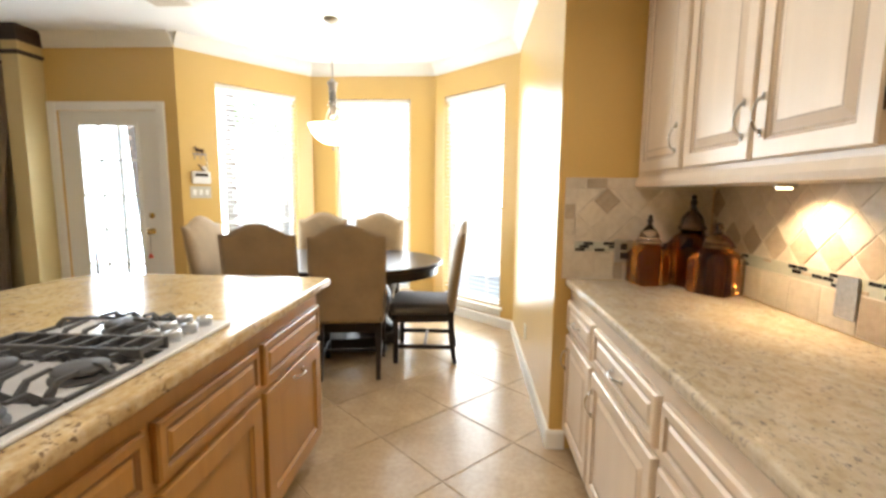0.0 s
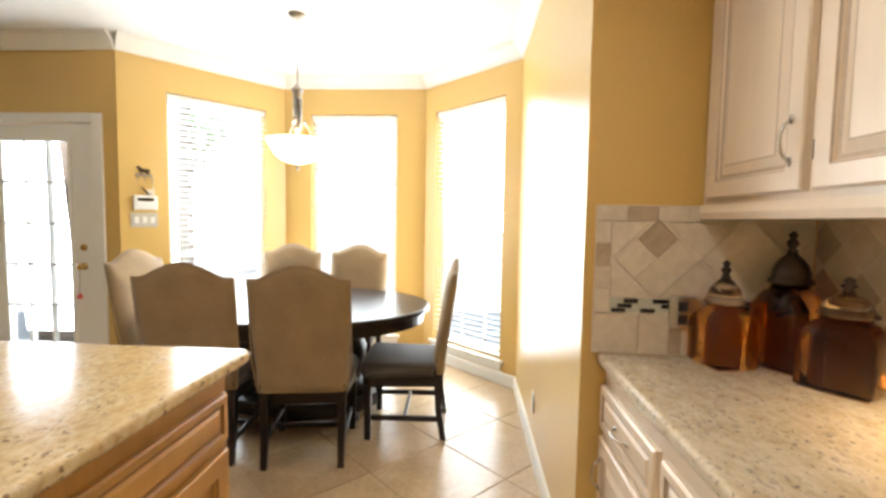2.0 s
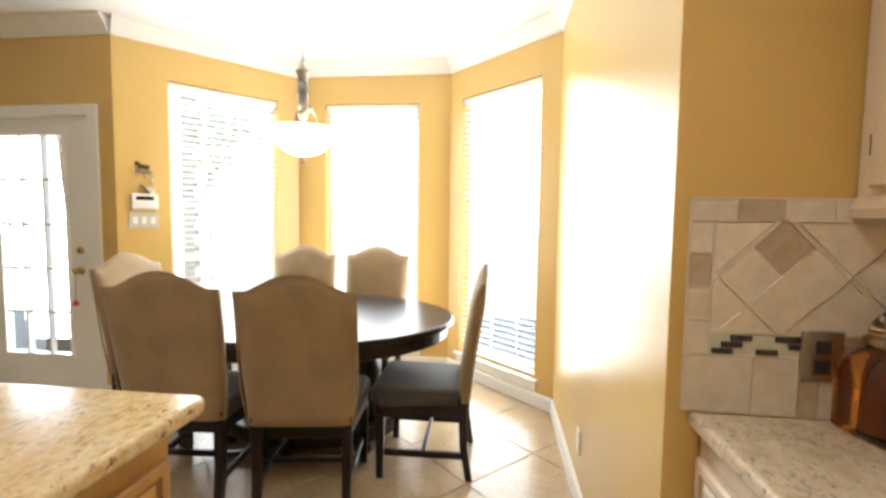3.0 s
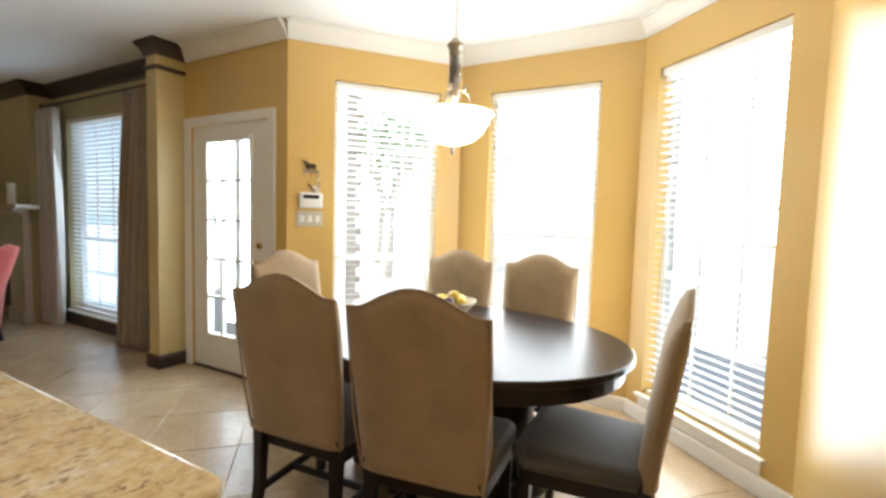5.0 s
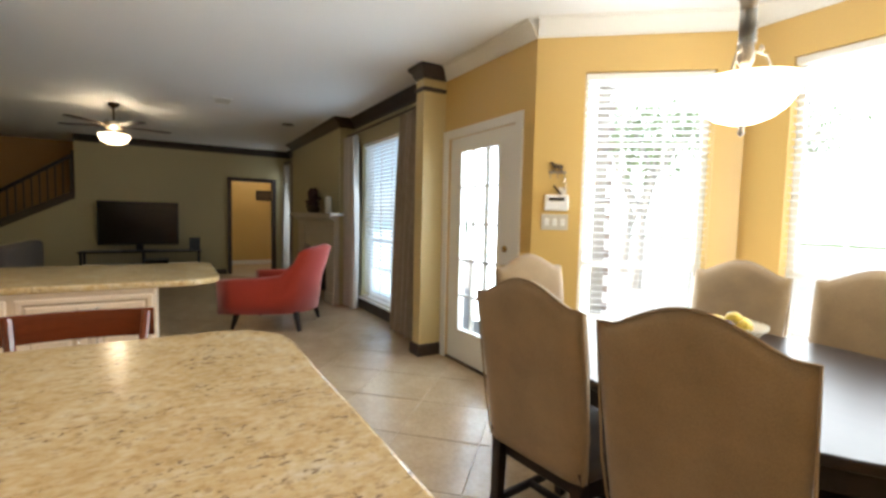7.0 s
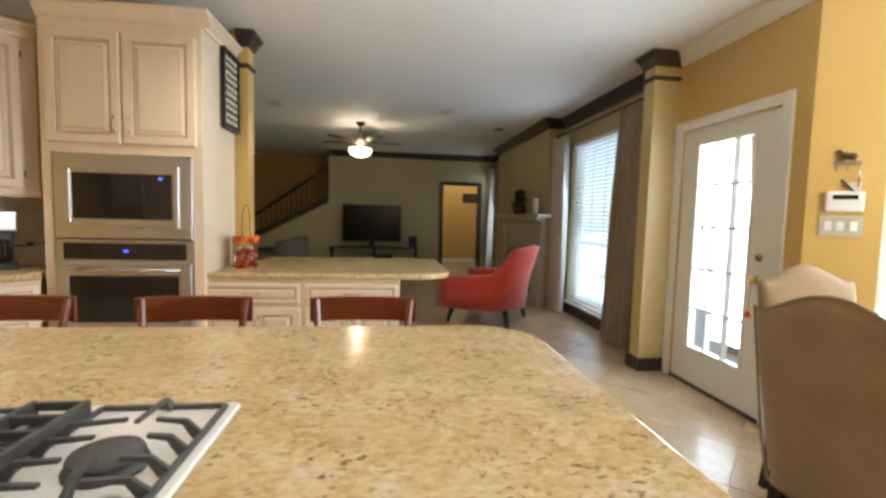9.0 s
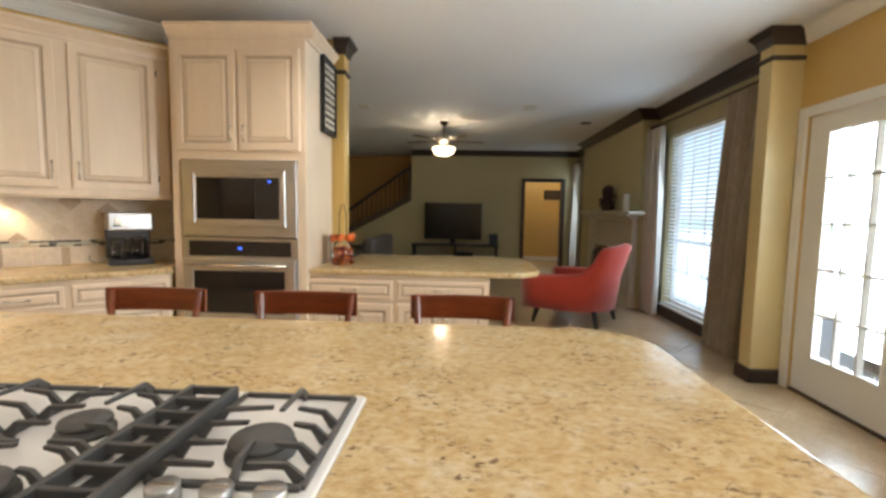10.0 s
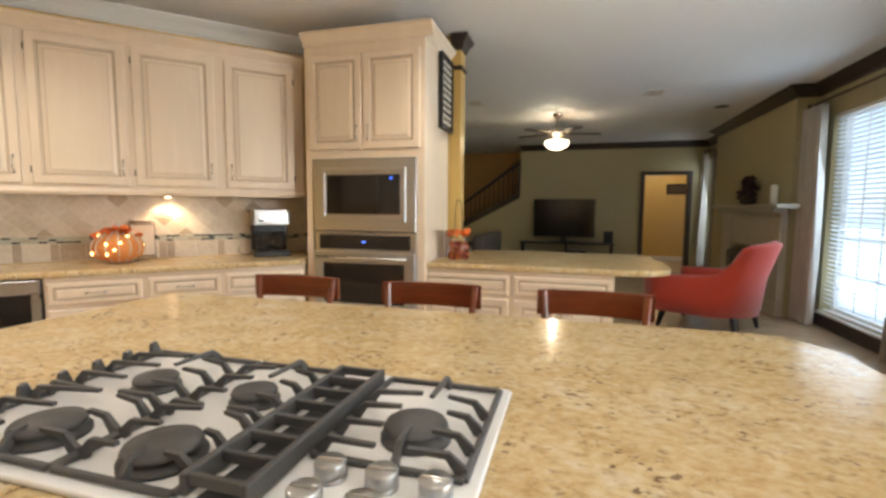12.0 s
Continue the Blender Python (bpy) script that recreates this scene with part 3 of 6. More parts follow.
def pull(length=0.095, vertical=False):
    """A bowed bar pull with two leaf-shaped feet, standing off a front at y = 0."""
    b = bmesh.new()
    n = 8
    pts = []
    for i in range(n + 1):
        f = i / n
        out = 0.004 + 0.024 * math.sin(math.pi * f) ** 0.6
        pts.append((0, out, (f - 0.5) * length) if vertical else ((f - 0.5) * length, out, 0))
    run(pts, 0.0042, 6, b)
    for end in (pts[0], pts[-1]):
        bmesh.ops.create_uvsphere(b, u_segments=8, v_segments=6, radius=0.008, matrix=Matrix.Translation((end[0], 0.003, end[2])) @ Matrix.Diagonal((1, 0.5, 1.6, 1) if vertical else (1.6, 0.5, 1, 1)))
    return b


def hinge():
    return rod((0, 0.012, -0.022), (0, 0.012, 0.022), 0.005, 6)


def front(kind, cab, x, z, w, h, mats, y=0.0, handle="bar", side="right", flat=False):
    """A door or drawer front of a cabinet, with its handle. x, z: its lower left corner on the face."""
    shape = flat_panel(w, h) if flat and kind == "door" else raised_panel(w, h) if kind == "door" else drawer_panel(w, h)
    ob = part(kind, shape, mats, cab, at=pose(x, y, z))
    if handle == "top":
        part("handle", pull(0.10), NICKEL, ob, "satin nickel pull", True, pose(w / 2, 0.021, h - 0.04))
    elif handle == "bar":
        if kind == "drawer":
            part("handle", pull(0.10), NICKEL, ob, "satin nickel pull", True, pose(w / 2, 0.021, h / 2))
        else:
            hx = w - 0.035 if side == "right" else 0.035
            part("handle", pull(0.10, True), NICKEL, ob, "satin nickel pull", True, pose(hx, 0.021, side_height(z, h)))
    return ob


def side_height(z, h):
    # pulls sit low on wall cabinets and high on base cabinets
    return 0.12 if z > 1.0 else h - 0.12


def base_unit(at, turn, w, depth, height, mats, label, group, doors=1, drawer=0.185, lip=0.075, handles="bar", flip=False, flat=False):
    """A base cabinet whose face lies on y = 0 of its own frame and whose body goes back to -depth."""
    cab = thing("base_cabinet", at, label, "cabinet", group, turn=turn)
    b = box(0, w, -depth, 0, 0.10, height)
    box(0.0, w, -depth, -0.07, 0.0, 0.10, bm=b)
    part("body", b, mats[0], cab)
    gap = 0.018
    top = height - lip
    if drawer:
        front("drawer", cab, gap, top - drawer, w - 2 * gap, drawer, mats, handle="bar" if handles == "bar" else "", flat=flat)
        top -= drawer + 0.03
    dw = (w - gap * (doors + 1)) / doors
    for i in range(doors):
        side = "left" if (doors == 2 and i == 1) or (doors == 1 and flip) else "right"
        front("door", cab, gap + i * (dw + gap), 0.125, dw, top - 0.125, mats, handle=handles, side=side, flat=flat)
    return cab


def wall_unit(at, turn, w, depth, z0, z1, mats, label, group, doors, sides):
    cab = thing("wall_cabinet", at, label, "cabinet", group, turn=turn)
    part("body", box(0, w, -depth, 0, z0, z1), mats[0], cab)
    for (x, dw), side in zip(doors, sides):
        d = front("door", cab, x, z0 + 0.06, dw, z1 - z0 - 0.105, mats, side=side)
        hx = dw + 0.004 if side == "left" else -0.004
        for hz in (0.09, z1 - z0 - 0.20):
            part("hinge", hinge(), BRONZE, d, "dark hinge", at=pose(hx, 0, hz))
    part("light_rail", sweep([(0, 0), (0.014, 0), (0.018, 0.02), (0.010, 0.045), (0, 0.045)], (0, 0, z0 - 0.004), (w, 0, z0 - 0.004)), mats[0], cab)
    part("cornice", sweep([(0, 0), (0.012, 0), (0.016, 0.02), (0.05, 0.06), (0.06, 0.065), (0.06, 0.085), (0, 0.085)], (0, 0, z1 - 0.03), (w, 0, z1 - 0.03)), mats[0], cab)
    return cab


CM = (CREAM, CREAMGLAZE)
# second material of the maple fronts: a darker brown in the panel grooves
MM = (MAPLE, plain("darker_brown_in_grooves", (0.26, 0.12, 0.035), 0.45, vary=0.2, grain=40))

# counter run along the east wall: the faces look to -x
RX = 0.41
CREAMBASE = "cream glazed base cabinet with raised panel fronts under granite"
for y1, w, n in ((5.015, 0.49, 1), (4.525, 0.645, 1), (3.88, 0.72, 1), (3.16, 0.72, 2), (2.44, 0.72, 2), (1.72, 0.82, 2), (0.90, 0.82, 2)):
    base_unit((RX, y1 - w, 0), 90, w, EAST - RX - 0.004, 0.875, CM, CREAMBASE, "kitchen base cabinets", n, 0.15, 0.062)
counter = slab([(0.38, 0.05), (EAST - 0.003, 0.05), (EAST - 0.003, END - 0.004), (0.38, END - 0.004)], 0.877, 0.917, 0.012, 3)
tagged(solid("granite_countertop", counter, GRANITEGLARE), "polished gold granite counter, painted paler for glare, on cream cabinets", "countertop")
CREAMWALL = "cream glazed wall cabinet with raised panel doors"
wall_unit((0.71, 4.53, 0), 90, 0.485, EAST - 0.714, 1.385, 2.46, CM, CREAMWALL, "kitchen wall cabinets", [(0.018, 0.415)], ["left"])
for y0 in (3.67, 2.81, 1.95, 1.09, 0.23):
    wall_unit((0.71, y0, 0), 90, 0.86, EAST - 0.714, 1.385, 2.46, CM, CREAMWALL, "kitchen wall cabinets", [(0.018, 0.402), (0.439, 0.406)], ["right", "left"])


def puck_light(at):
    ob = thing("under_cabinet_light", at, "small round under-cabinet light with warm bulb", "light", "under-cabinet lights")
    part("housing", lathe([(0.035, 0), (0.035, -0.012), (0.028, -0.014)], 16), NICKEL, ob)
    part("lens", lathe([(0.024, -0.0145), (0.022, -0.017)], 16), glow("warm_puck_lens", (1.0, 0.75, 0.45), 12.0) if not bpy.data.materials.get("warm_puck_lens") else bpy.data.materials["warm_puck_lens"], ob, "lit warm lens")
    return ob


puck_light((0.93, 4.30, 1.384))
puck_light((-3.27, 1.20, 1.379))

# island
IX0, IX1, IY0, IY1, IZ = -2.09, -0.805, 2.48, 4.945, 0.912
for y1, w, n in ((4.86, 0.63, 1), (4.23, 0.56, 1), (3.67, 0.56, 1), (3.11, 0.56, 1)):
    base_unit((-0.86, y1, 0), -90, w, 0.90, IZ - 0.042, MM, "honey maple island cabinet with raised panel fronts", "island cabinets", n, 0.155, 0.075, handles="top" if y1 > 4.5 else "", flip=True, flat=True)
isl = [(IX1, IY0 + 0.03)] + arc(IX1 - 0.035, IY1 - 0.035, 0.035, 0, 90, 5) + arc(IX0 + 0.22, IY1 - 0.22, 0.22, 90, 180, 10) + arc(IX0 + 0.06, IY0 + 0.06, 0.06, 180, 270, 5)
tagged(solid("granite_island_top", slab(isl, IZ - 0.042, IZ, 0.013, 3), GRANITE), "polished gold speckled granite top of the kitchen island", "countertop")


def cooktop():
    """A five-burner gas cooktop with a downdraft grille in its middle and its knobs by one end."""
    x0, x1, y0, y1 = -1.382, -0.876, 3.19, 4.104
    ob = thing("gas_cooktop", ((x0 + x1) / 2, (y0 + y1) / 2, IZ), "white enamel gas cooktop with grey cast iron grates", "cooktop")
    w, d = (x1 - x0) / 2, (y1 - y0) / 2
    part("tray", slab(arc(w - 0.012, d - 0.012, 0.012, 0, 90, 3) + arc(-w + 0.012, d - 0.012, 0.012, 90, 180, 3) + arc(-w + 0.012, -d + 0.012, 0.012, 180, 270, 3) + arc(w - 0.012, -d + 0.012, 0.012, 270, 360, 3), 0.001, 0.012, 0.004, 2), ENAMEL, ob)
    cx, cy = (x0 + x1) / 2, (y0 + y1) / 2
    vy0, vy1 = 3.735 - cy, 3.84 - cy
    # downdraft slot
    part("vent_slot", box(-w + 0.05, w - 0.03, vy0 + 0.025, vy1 - 0.025, 0.0125, 0.0145), RUBBER, ob, "black downdraft slot")
    g = bmesh.new()
    box(-w + 0.05, w - 0.03, vy0, vy0 + 0.012, 0.014, 0.045, 0.002, g)
    box(-w + 0.05, w - 0.03, vy1 - 0.012, vy1, 0.014, 0.045, 0.002, g)
    for i in range(8):
        x = -w + 0.055 + i * (2 * w - 0.095) / 7
        box(x - 0.005, x + 0.005, vy0 + 0.011, vy1 - 0.011, 0.026, 0.043, 0.0015, g)
    part("vent_grille", g, IRON, ob, "grey cast iron vent grille")
    burners = []
    for bx, by, r in ((-1.137, 3.978, 0.045), (-1.175, 3.638, 0.036), (-0.972, 3.640, 0.047), (-1.175, 3.400, 0.036), (-0.972, 3.405, 0.045)):
        px, py, r = bx - cx, by - cy, r * 1.12
        bo = part("burner", lathe([(r * 1.15, 0.0125), (r * 1.15, 0.020), (r * 0.95, 0.022), (r * 0.95, 0.030)], 24, m=Matrix.Translation((px, py, 0))), IRON, ob, "", True)
        part("burner_cap", lathe([(r * 1.02, 0.030), (r * 1.05, 0.034), (r * 0.98, 0.040), (r * 0.4, 0.0415)], 24, m=Matrix.Translation((px, py, 0))), IRON, bo, "dark burner cap", True)
        burners.append((px, py, r))

    def grate(xa, xb, ya, yb, spots):
        b = bmesh.new()
        t = 0.011
        for y in (ya, yb):
            box(xa, xb, y - t / 2, y + t / 2, 0.0125, 0.022, 0.002, b)
        for x in (xa, xb):
            box(x - t / 2, x + t / 2, ya, yb, 0.0125, 0.022, 0.002, b)
        for px, py, r in spots:
            # fingers rise from the frame and bend in over the burner, four from each long side and one from each end
            fingers = []
            for off, gap in ((-0.085, 0.020), (-0.030, r * 0.75), (0.032, r * 0.85), (0.088, 0.028)):
                fingers.append((px + off, ya, 90, py - gap - ya, -off * 1.2))
                fingers.append((px - off, yb, -90, yb - py - gap, -off * 1.2))
            near = xa if abs(px - xa) < abs(px - xb) or len(spots) == 1 else xb
            fingers.append((near, py, 0 if near == xa else 180, min(0.13, abs(px - near) - r * 0.6), 0.0))
            if len(spots) == 1:
                fingers.append((xb, py, 180, min(0.13, abs(px - xb) - r * 0.6), 0.0))
            for fx, fy, turn, reach, skew in fingers:
                if fx < xa - 0.001 or fx > xb + 0.001 or reach < 0.02:
                    continue
                q = Matrix.Translation((fx, fy, 0)) @ Matrix.Rotation(radians(turn) + skew, 4, "Z")
                rise = min(0.024, reach * 0.5)
                prof = [(0.0, 0.0135), (0.0, 0.026), (rise, 0.047), (reach, 0.049), (reach, 0.043), (rise + 0.006, 0.038), (0.014, 0.0135)]
                c = bmesh.new()
                lo = [c.verts.new((u, -0.0042, v)) for u, v in prof]
                hi = [c.verts.new((u, 0.0042, v)) for u, v in prof]
                n = len(prof)
                c.faces.new(lo)
                c.faces.new(hi[::-1])
                for i in range(n):
                    c.faces.new((lo[i], lo[(i + 1) % n], hi[(i + 1) % n], hi[i]))
                join(c, b, q)
        return b

    part("grate", grate(-w + 0.03, w - 0.025, -d + 0.035, -0.135, burners[3:5]), IRON, ob, "grey cast iron grate")
    part("grate", grate(-w + 0.03, w - 0.025, -0.128, vy0 - 0.006, burners[1:3]), IRON, ob, "grey cast iron grate")
    part("grate", grate(-w + 0.03, -1.036 - cx, vy1 + 0.008, d - 0.022, burners[0:1]), IRON, ob, "grey cast iron grate")
    # low points along the far end of the grates
    for i in range(7):
        x = -w + 0.05 + i * 0.07
        b = bmesh.new()
        lo = [b.verts.new((x + u, -d + 0.026, v)) for u, v in ((-0.016, 0.014), (0.016, 0.014), (0.010, 0.046), (-0.002, 0.050))]
        hi = [b.verts.new((x + u, -d + 0.037, v)) for u, v in ((-0.016, 0.014), (0.016, 0.014), (0.010, 0.046), (-0.002, 0.050))]
        b.faces.new(lo)
        b.faces.new(hi[::-1])
        for k in range(4):
            b.faces.new((lo[k], lo[(k + 1) % 4], hi[(k + 1) % 4], hi[k]))
        part("grate_prong", b, IRON, ob)
    for kx, ky in ((-1.0, 3.90), (-1.0, 3.977), (-1.0, 4.052), (-0.936, 3.90), (-0.936, 3.977), (-0.936, 4.052)):
        k = part("knob", lathe([(0.023, 0.0125), (0.023, 0.015), (0.0205, 0.016), (0.0205, 0.019), (0.0225, 0.0195), (0.0225, 0.036), (0.021, 0.038), (0.002, 0.0382)], 24, m=Matrix.Translation((kx - cx, ky - cy, 0))), STEEL, ob, "brushed steel knob", True)
        part("knob_grip", box(kx - cx - 0.003, kx - cx + 0.003, ky - cy - 0.019, ky - cy + 0.019, 0.0375, 0.0398, 0.001), NICKEL, k)
    return ob


cooktop()


def bar_stool(m):
    ob = thing("bar_stool", (0, 0, 0), "glossy cherry wood bar stool with a curved back rail", "stool", "stools at the island")
    # faces +x; origin on the floor under its middle
    part("seat", slab(arc(0.0, 0.0, 0.21, 0, 360, 20)[:-1], 0.60, 0.64, 0.012, 2, m=Matrix.Diagonal((0.95, 1.0, 1, 1))), CHERRY, ob)
    for sx in (-1, 1):
        for sy in (-1, 1):
            part("leg", rod((sx * 0.15, sy * 0.15, 0.60), (sx * 0.19, sy * 0.19, 0.0), 0.019, 8, r2=0.014), CHERRY, ob)
    for sy in (-1, 1):
        part("back_post", run([(-0.16, sy * 0.17, 0.60), (-0.20, sy * 0.185, 0.80), (-0.235, sy * 0.20, 0.955)], 0.016, 8), CHERRY, ob)
    rail = bmesh.new()
    for z0, z1 in ((0.86, 0.965), (0.72, 0.76)):
        inn, out = [], []
        for i in range(13):
            f = -1 + i / 6
            back = -0.235 + (0.91 - (z0 + z1) / 2) * 0.35 - 0.035 * (1 - f * f)
            inn.append((back + 0.009, f * 0.225))
            out.append((back - 0.009, f * 0.225))
        slab(inn + out[::-1], z0, z1, 0.004, 1, rail)
    part("back_rail", rail, CHERRY, ob)
    for a, c in (((-0.18, -0.18), (0.18, -0.18)), ((-0.18, 0.18), (0.18, 0.18)), ((0.18, -0.18), (0.18, 0.18)), ((-0.18, -0.18), (-0.18, 0.18))):
        part("stretcher", rod((*a, 0.22), (*c, 0.22), 0.010, 8), CHERRY, ob)
    ob.matrix_world = m
    return ob


stool = bar_stool(pose(-2.13, 2.94, 0, 0, 0, 1.5))
copy_thing(stool, pose(-2.13, 3.63, 0, 0, 0, 3.0))
copy_thing(stool, pose(-2.13, 4.303, 0, 0, 0, -1.0))

# tall oven cabinet, its face looks to +x
OX, OY0, OY1 = -3.62, 2.20, 3.175
oven_cab = thing("oven_cabinet", (OX, OY1, 0), "tall cream glazed cabinet holding oven and microwave", "cabinet", turn=-90)
W = OY1 - OY0
for a in ((0, 0.060, -0.64, 0, 0.0, 2.53), (W - 0.055, W, -0.64, 0, 0.0, 2.53), (0.060, W - 0.055, -0.64, -0.60, 0.0, 2.53), (0.060, W - 0.055, -0.60, 0, 0.0, 0.488), (0.060, W - 0.055, -0.60, 0, 1.672, 2.53)):
    part("side_panel" if a[1] - a[0] < 0.1 else "back_panel" if a[3] < -0.5 else "rail_panel", box(*a), CREAM, oven_cab)
front("door", oven_cab, 0.035, 1.735, 0.44, 0.70, CM, side="right")
front("door", oven_cab, 0.495, 1.735, 0.44, 0.70, CM, side="left")
front("drawer", oven_cab, 0.035, 0.14, W - 0.07, 0.33, CM)
CORN = [(0, 0), (0.012, 0), (0.016, 0.025), (0.055, 0.07), (0.065, 0.075), (0.065, 0.095), (0, 0.095)]
part("cornice", sweep(CORN, (-0.065, 0, 2.505), (W, 0, 2.505)), CREAM, oven_cab)
part("cornice", sweep(CORN, (0, -0.64, 2.505), (0, 0.001, 2.505)), CREAM, oven_cab)


def steel_oven(name, z0, z1, label, category):
    return thing(name, (OX + 0.001, 3.113, z0), label, category, turn=-90)


OW = 0.838
mw = steel_oven("microwave", 1.12, 1.70, "built-in stainless steel microwave with black glass door", "microwave")
part("trim_frame", rings(OW, 0.55, [(0, -0.35, 0), (0, 0.016, 0), (0.003, 0.020, 0), (0.072, 0.020, 0), (0.074, 0.012, 0)]), STEEL, mw)
part("door", rings(OW - 0.148, 0.402, [(0, 0, 0), (0, 0.026, 0), (0.004, 0.030, 0), (0.030, 0.030, 0), (0.034, 0.024, 0)]), STEEL, mw, "", at=pose(0.074, 0.010, 0.074))
part("window", box(OW - 0.545, OW - 0.118, 0.034, 0.0375, 0.128, 0.424), BLACKGLASS, mw, "black glass window")
part("control_panel", box(0.118, OW - 0.548, 0.034, 0.0375, 0.128, 0.424), BLACK, mw, "black keypad panel")
part("display", box(OW - 0.664, OW - 0.640, 0.0378, 0.0385, 0.392, 0.402), BLUELED, mw, "blue clock display")
for r in range(4):
    for c in range(3):
        part("key", box(OW - 0.72 + c * 0.045, OW - 0.69 + c * 0.045, 0.0376, 0.0386, 0.15 + r * 0.05, 0.172 + r * 0.05), SIGNBLACK, mw)
ov = steel_oven("wall_oven", 0.49, 1.14, "built-in stainless steel wall oven with black glass door", "oven")
part("body", box(0, OW, -0.5, 0.010, 0, 0.62), STEEL, ov)
part("control_panel", box(0.045, OW - 0.045, 0.0105, 0.022, 0.49, 0.60, 0.002), BLACKGLASS, ov, "black glass control panel")
part("display", box(0.40, 0.43, 0.0225, 0.0235, 0.542, 0.554), BLUELED, ov, "blue clock display")
dr = part("door", rings(OW - 0.01, 0.47, [(0, 0.0105, 0), (0, 0.034, 0), (0.004, 0.038, 0), (0.075, 0.038, 0), (0.078, 0.034, 0)]), STEEL, ov, at=pose(0.005, 0, 0))
part("window", box(0.08, OW - 0.09, 0.0345, 0.037, 0.04, 0.385), BLACKGLASS, dr, "black glass window")
hb = rod((0.05, 0.075, 0.43), (OW - 0.06, 0.075, 0.43), 0.012, 12)
for hx in (0.09, OW - 0.10):
    rod((hx, 0.036, 0.43), (hx, 0.075, 0.43), 0.008, 8, hb)
part("handle", hb, NICKEL, dr, "steel bar handle", True)

# word sign on the side of the oven cabinet
sign = thing("wall_sign", (-4.27, OY1 + 0.004, 1.93), "black framed word sign with rows of pale lettering", "sign", turn=0)
part("board", box(0, 0.33, 0, 0.022, 0, 0.58, 0.002), SIGNBLACK, sign)
fb = bmesh.new()
for a in ((0, 0.33, 0.565, 0.58), (0, 0.33, 0, 0.015), (0, 0.015, 0.015, 0.565), (0.315, 0.33, 0.015, 0.565)):
    box(a[0], a[1], 0.022, 0.036, a[2], a[3], bm=fb)
part("frame", fb, BLACK, sign)
rng = random.Random(4)
for r in range(5):
    z = 0.05 + r * 0.103
    part("lettering_panel", box(0.03, 0.30, 0.022, 0.025, z, z + 0.07), PAPER, sign, "pale word panel")
    x = 0.045
    while x < 0.27:
        w = rng.uniform(0.02, 0.045)
        part("lettering_bar", box(x, min(x + w, 0.285), 0.0252, 0.0262, z + 0.018, z + 0.05), SIGNBLACK, sign)
        x += w + 0.012

# peninsula
PX, PZ = -3.66, 0.893
for y1, w in ((4.50, 0.69), (3.81, 0.685)):
    base_unit((PX - 0.03, y1, 0), -90, w, 0.62, PZ - 0.042, CM, CREAMBASE, "kitchen base cabinets", 2, 0.14, 0.035)
pen = [(PX, 3.178), (PX, 4.60), (-3.685, 4.72), (-3.74, 4.81), (-3.81, 4.865), (-3.89, 4.885), (-4.70, 4.885)] + arc(-4.72, 4.735, 0.15, 90, 180, 5) + [(-4.87, 3.285), (-4.29, 3.285), (-4.29, 3.178)]
tagged(solid("granite_peninsula_top", slab(pen, PZ - 0.04, PZ, 0.012, 3), GRANITE), "polished granite top of the kitchen peninsula", "countertop")

# diagonal counter
DU = Vector((0.7071, -0.7071, 0))
DN = Vector((0.7071, 0.7071, 0))


def diag(p, u, out=0.0, z=0.0):
    q = Vector((*p, 0)) + DU * u + DN * out
    return (q.x, q.y, z)


Q0 = (-3.555, 2.21)
for u0, u1, n in ((0.0, 0.578, 1), (0.578, 1.048, 1), (1.048, 1.575, 1), (2.215, 2.85, 1)):
    base_unit(diag(Q0, u0), -45, u1 - u0, 0.60, PZ - 0.042, CM, CREAMBASE, "kitchen base cabinets", n, 0.14, 0.035)
wf = thing("dishwasher", diag(Q0, 1.58), "stainless steel dishwasher under the diagonal counter", "dishwasher", turn=-45)
part("body", box(0, 0.63, -0.58, 0.004, 0.10, PZ - 0.043), BLACK, wf)
part("door", box(0.005, 0.625, 0.005, 0.03, 0.12, PZ - 0.052, 0.004), STEEL, wf)
part("door_window", box(0.05, 0.58, 0.0305, 0.034, 0.16, 0.76), BLACKGLASS, wf, "black glass front")
part("kick_plate", box(0.005, 0.625, -0.05, -0.03, 0.0, 0.10), BLACK, wf)
WALLC = -2.207
d0, d1 = diag((-3.535, 2.235), 0.0), diag((-3.535, 2.235), 2.35)
dout = [(-3.535, 2.235), (d1[0], d1[1]), (-1.36, 0.06), (-2.15, 0.005 + 0.06), (-4.17, 2.035), (-4.17, 2.146), (-3.535, 2.146)]
tagged(solid("granite_diagonal_counter", slab(dout, PZ - 0.04, PZ, 0.012, 3), GRANITE), "polished granite counter across the kitchen corner", "countertop")
U0 = (-3.80, 2.06)
wall_unit(diag(U0, 0.0), -45, 0.612, 0.325, 1.38, 2.44, CM, CREAMWALL, "kitchen wall cabinets", [(0.078, 0.50)], ["right"])
wall_unit(diag(U0, 0.612), -45, 1.125, 0.325, 1.38, 2.44, CM, CREAMWALL, "kitchen wall cabinets", [(0.035, 0.51), (0.582, 0.52)], ["left", "left"])
wall_unit(diag(U0, 1.737), -45, 0.60, 0.325, 1.38, 2.44, CM, CREAMWALL, "kitchen wall cabinets", [(0.03, 0.53)], ["left"])


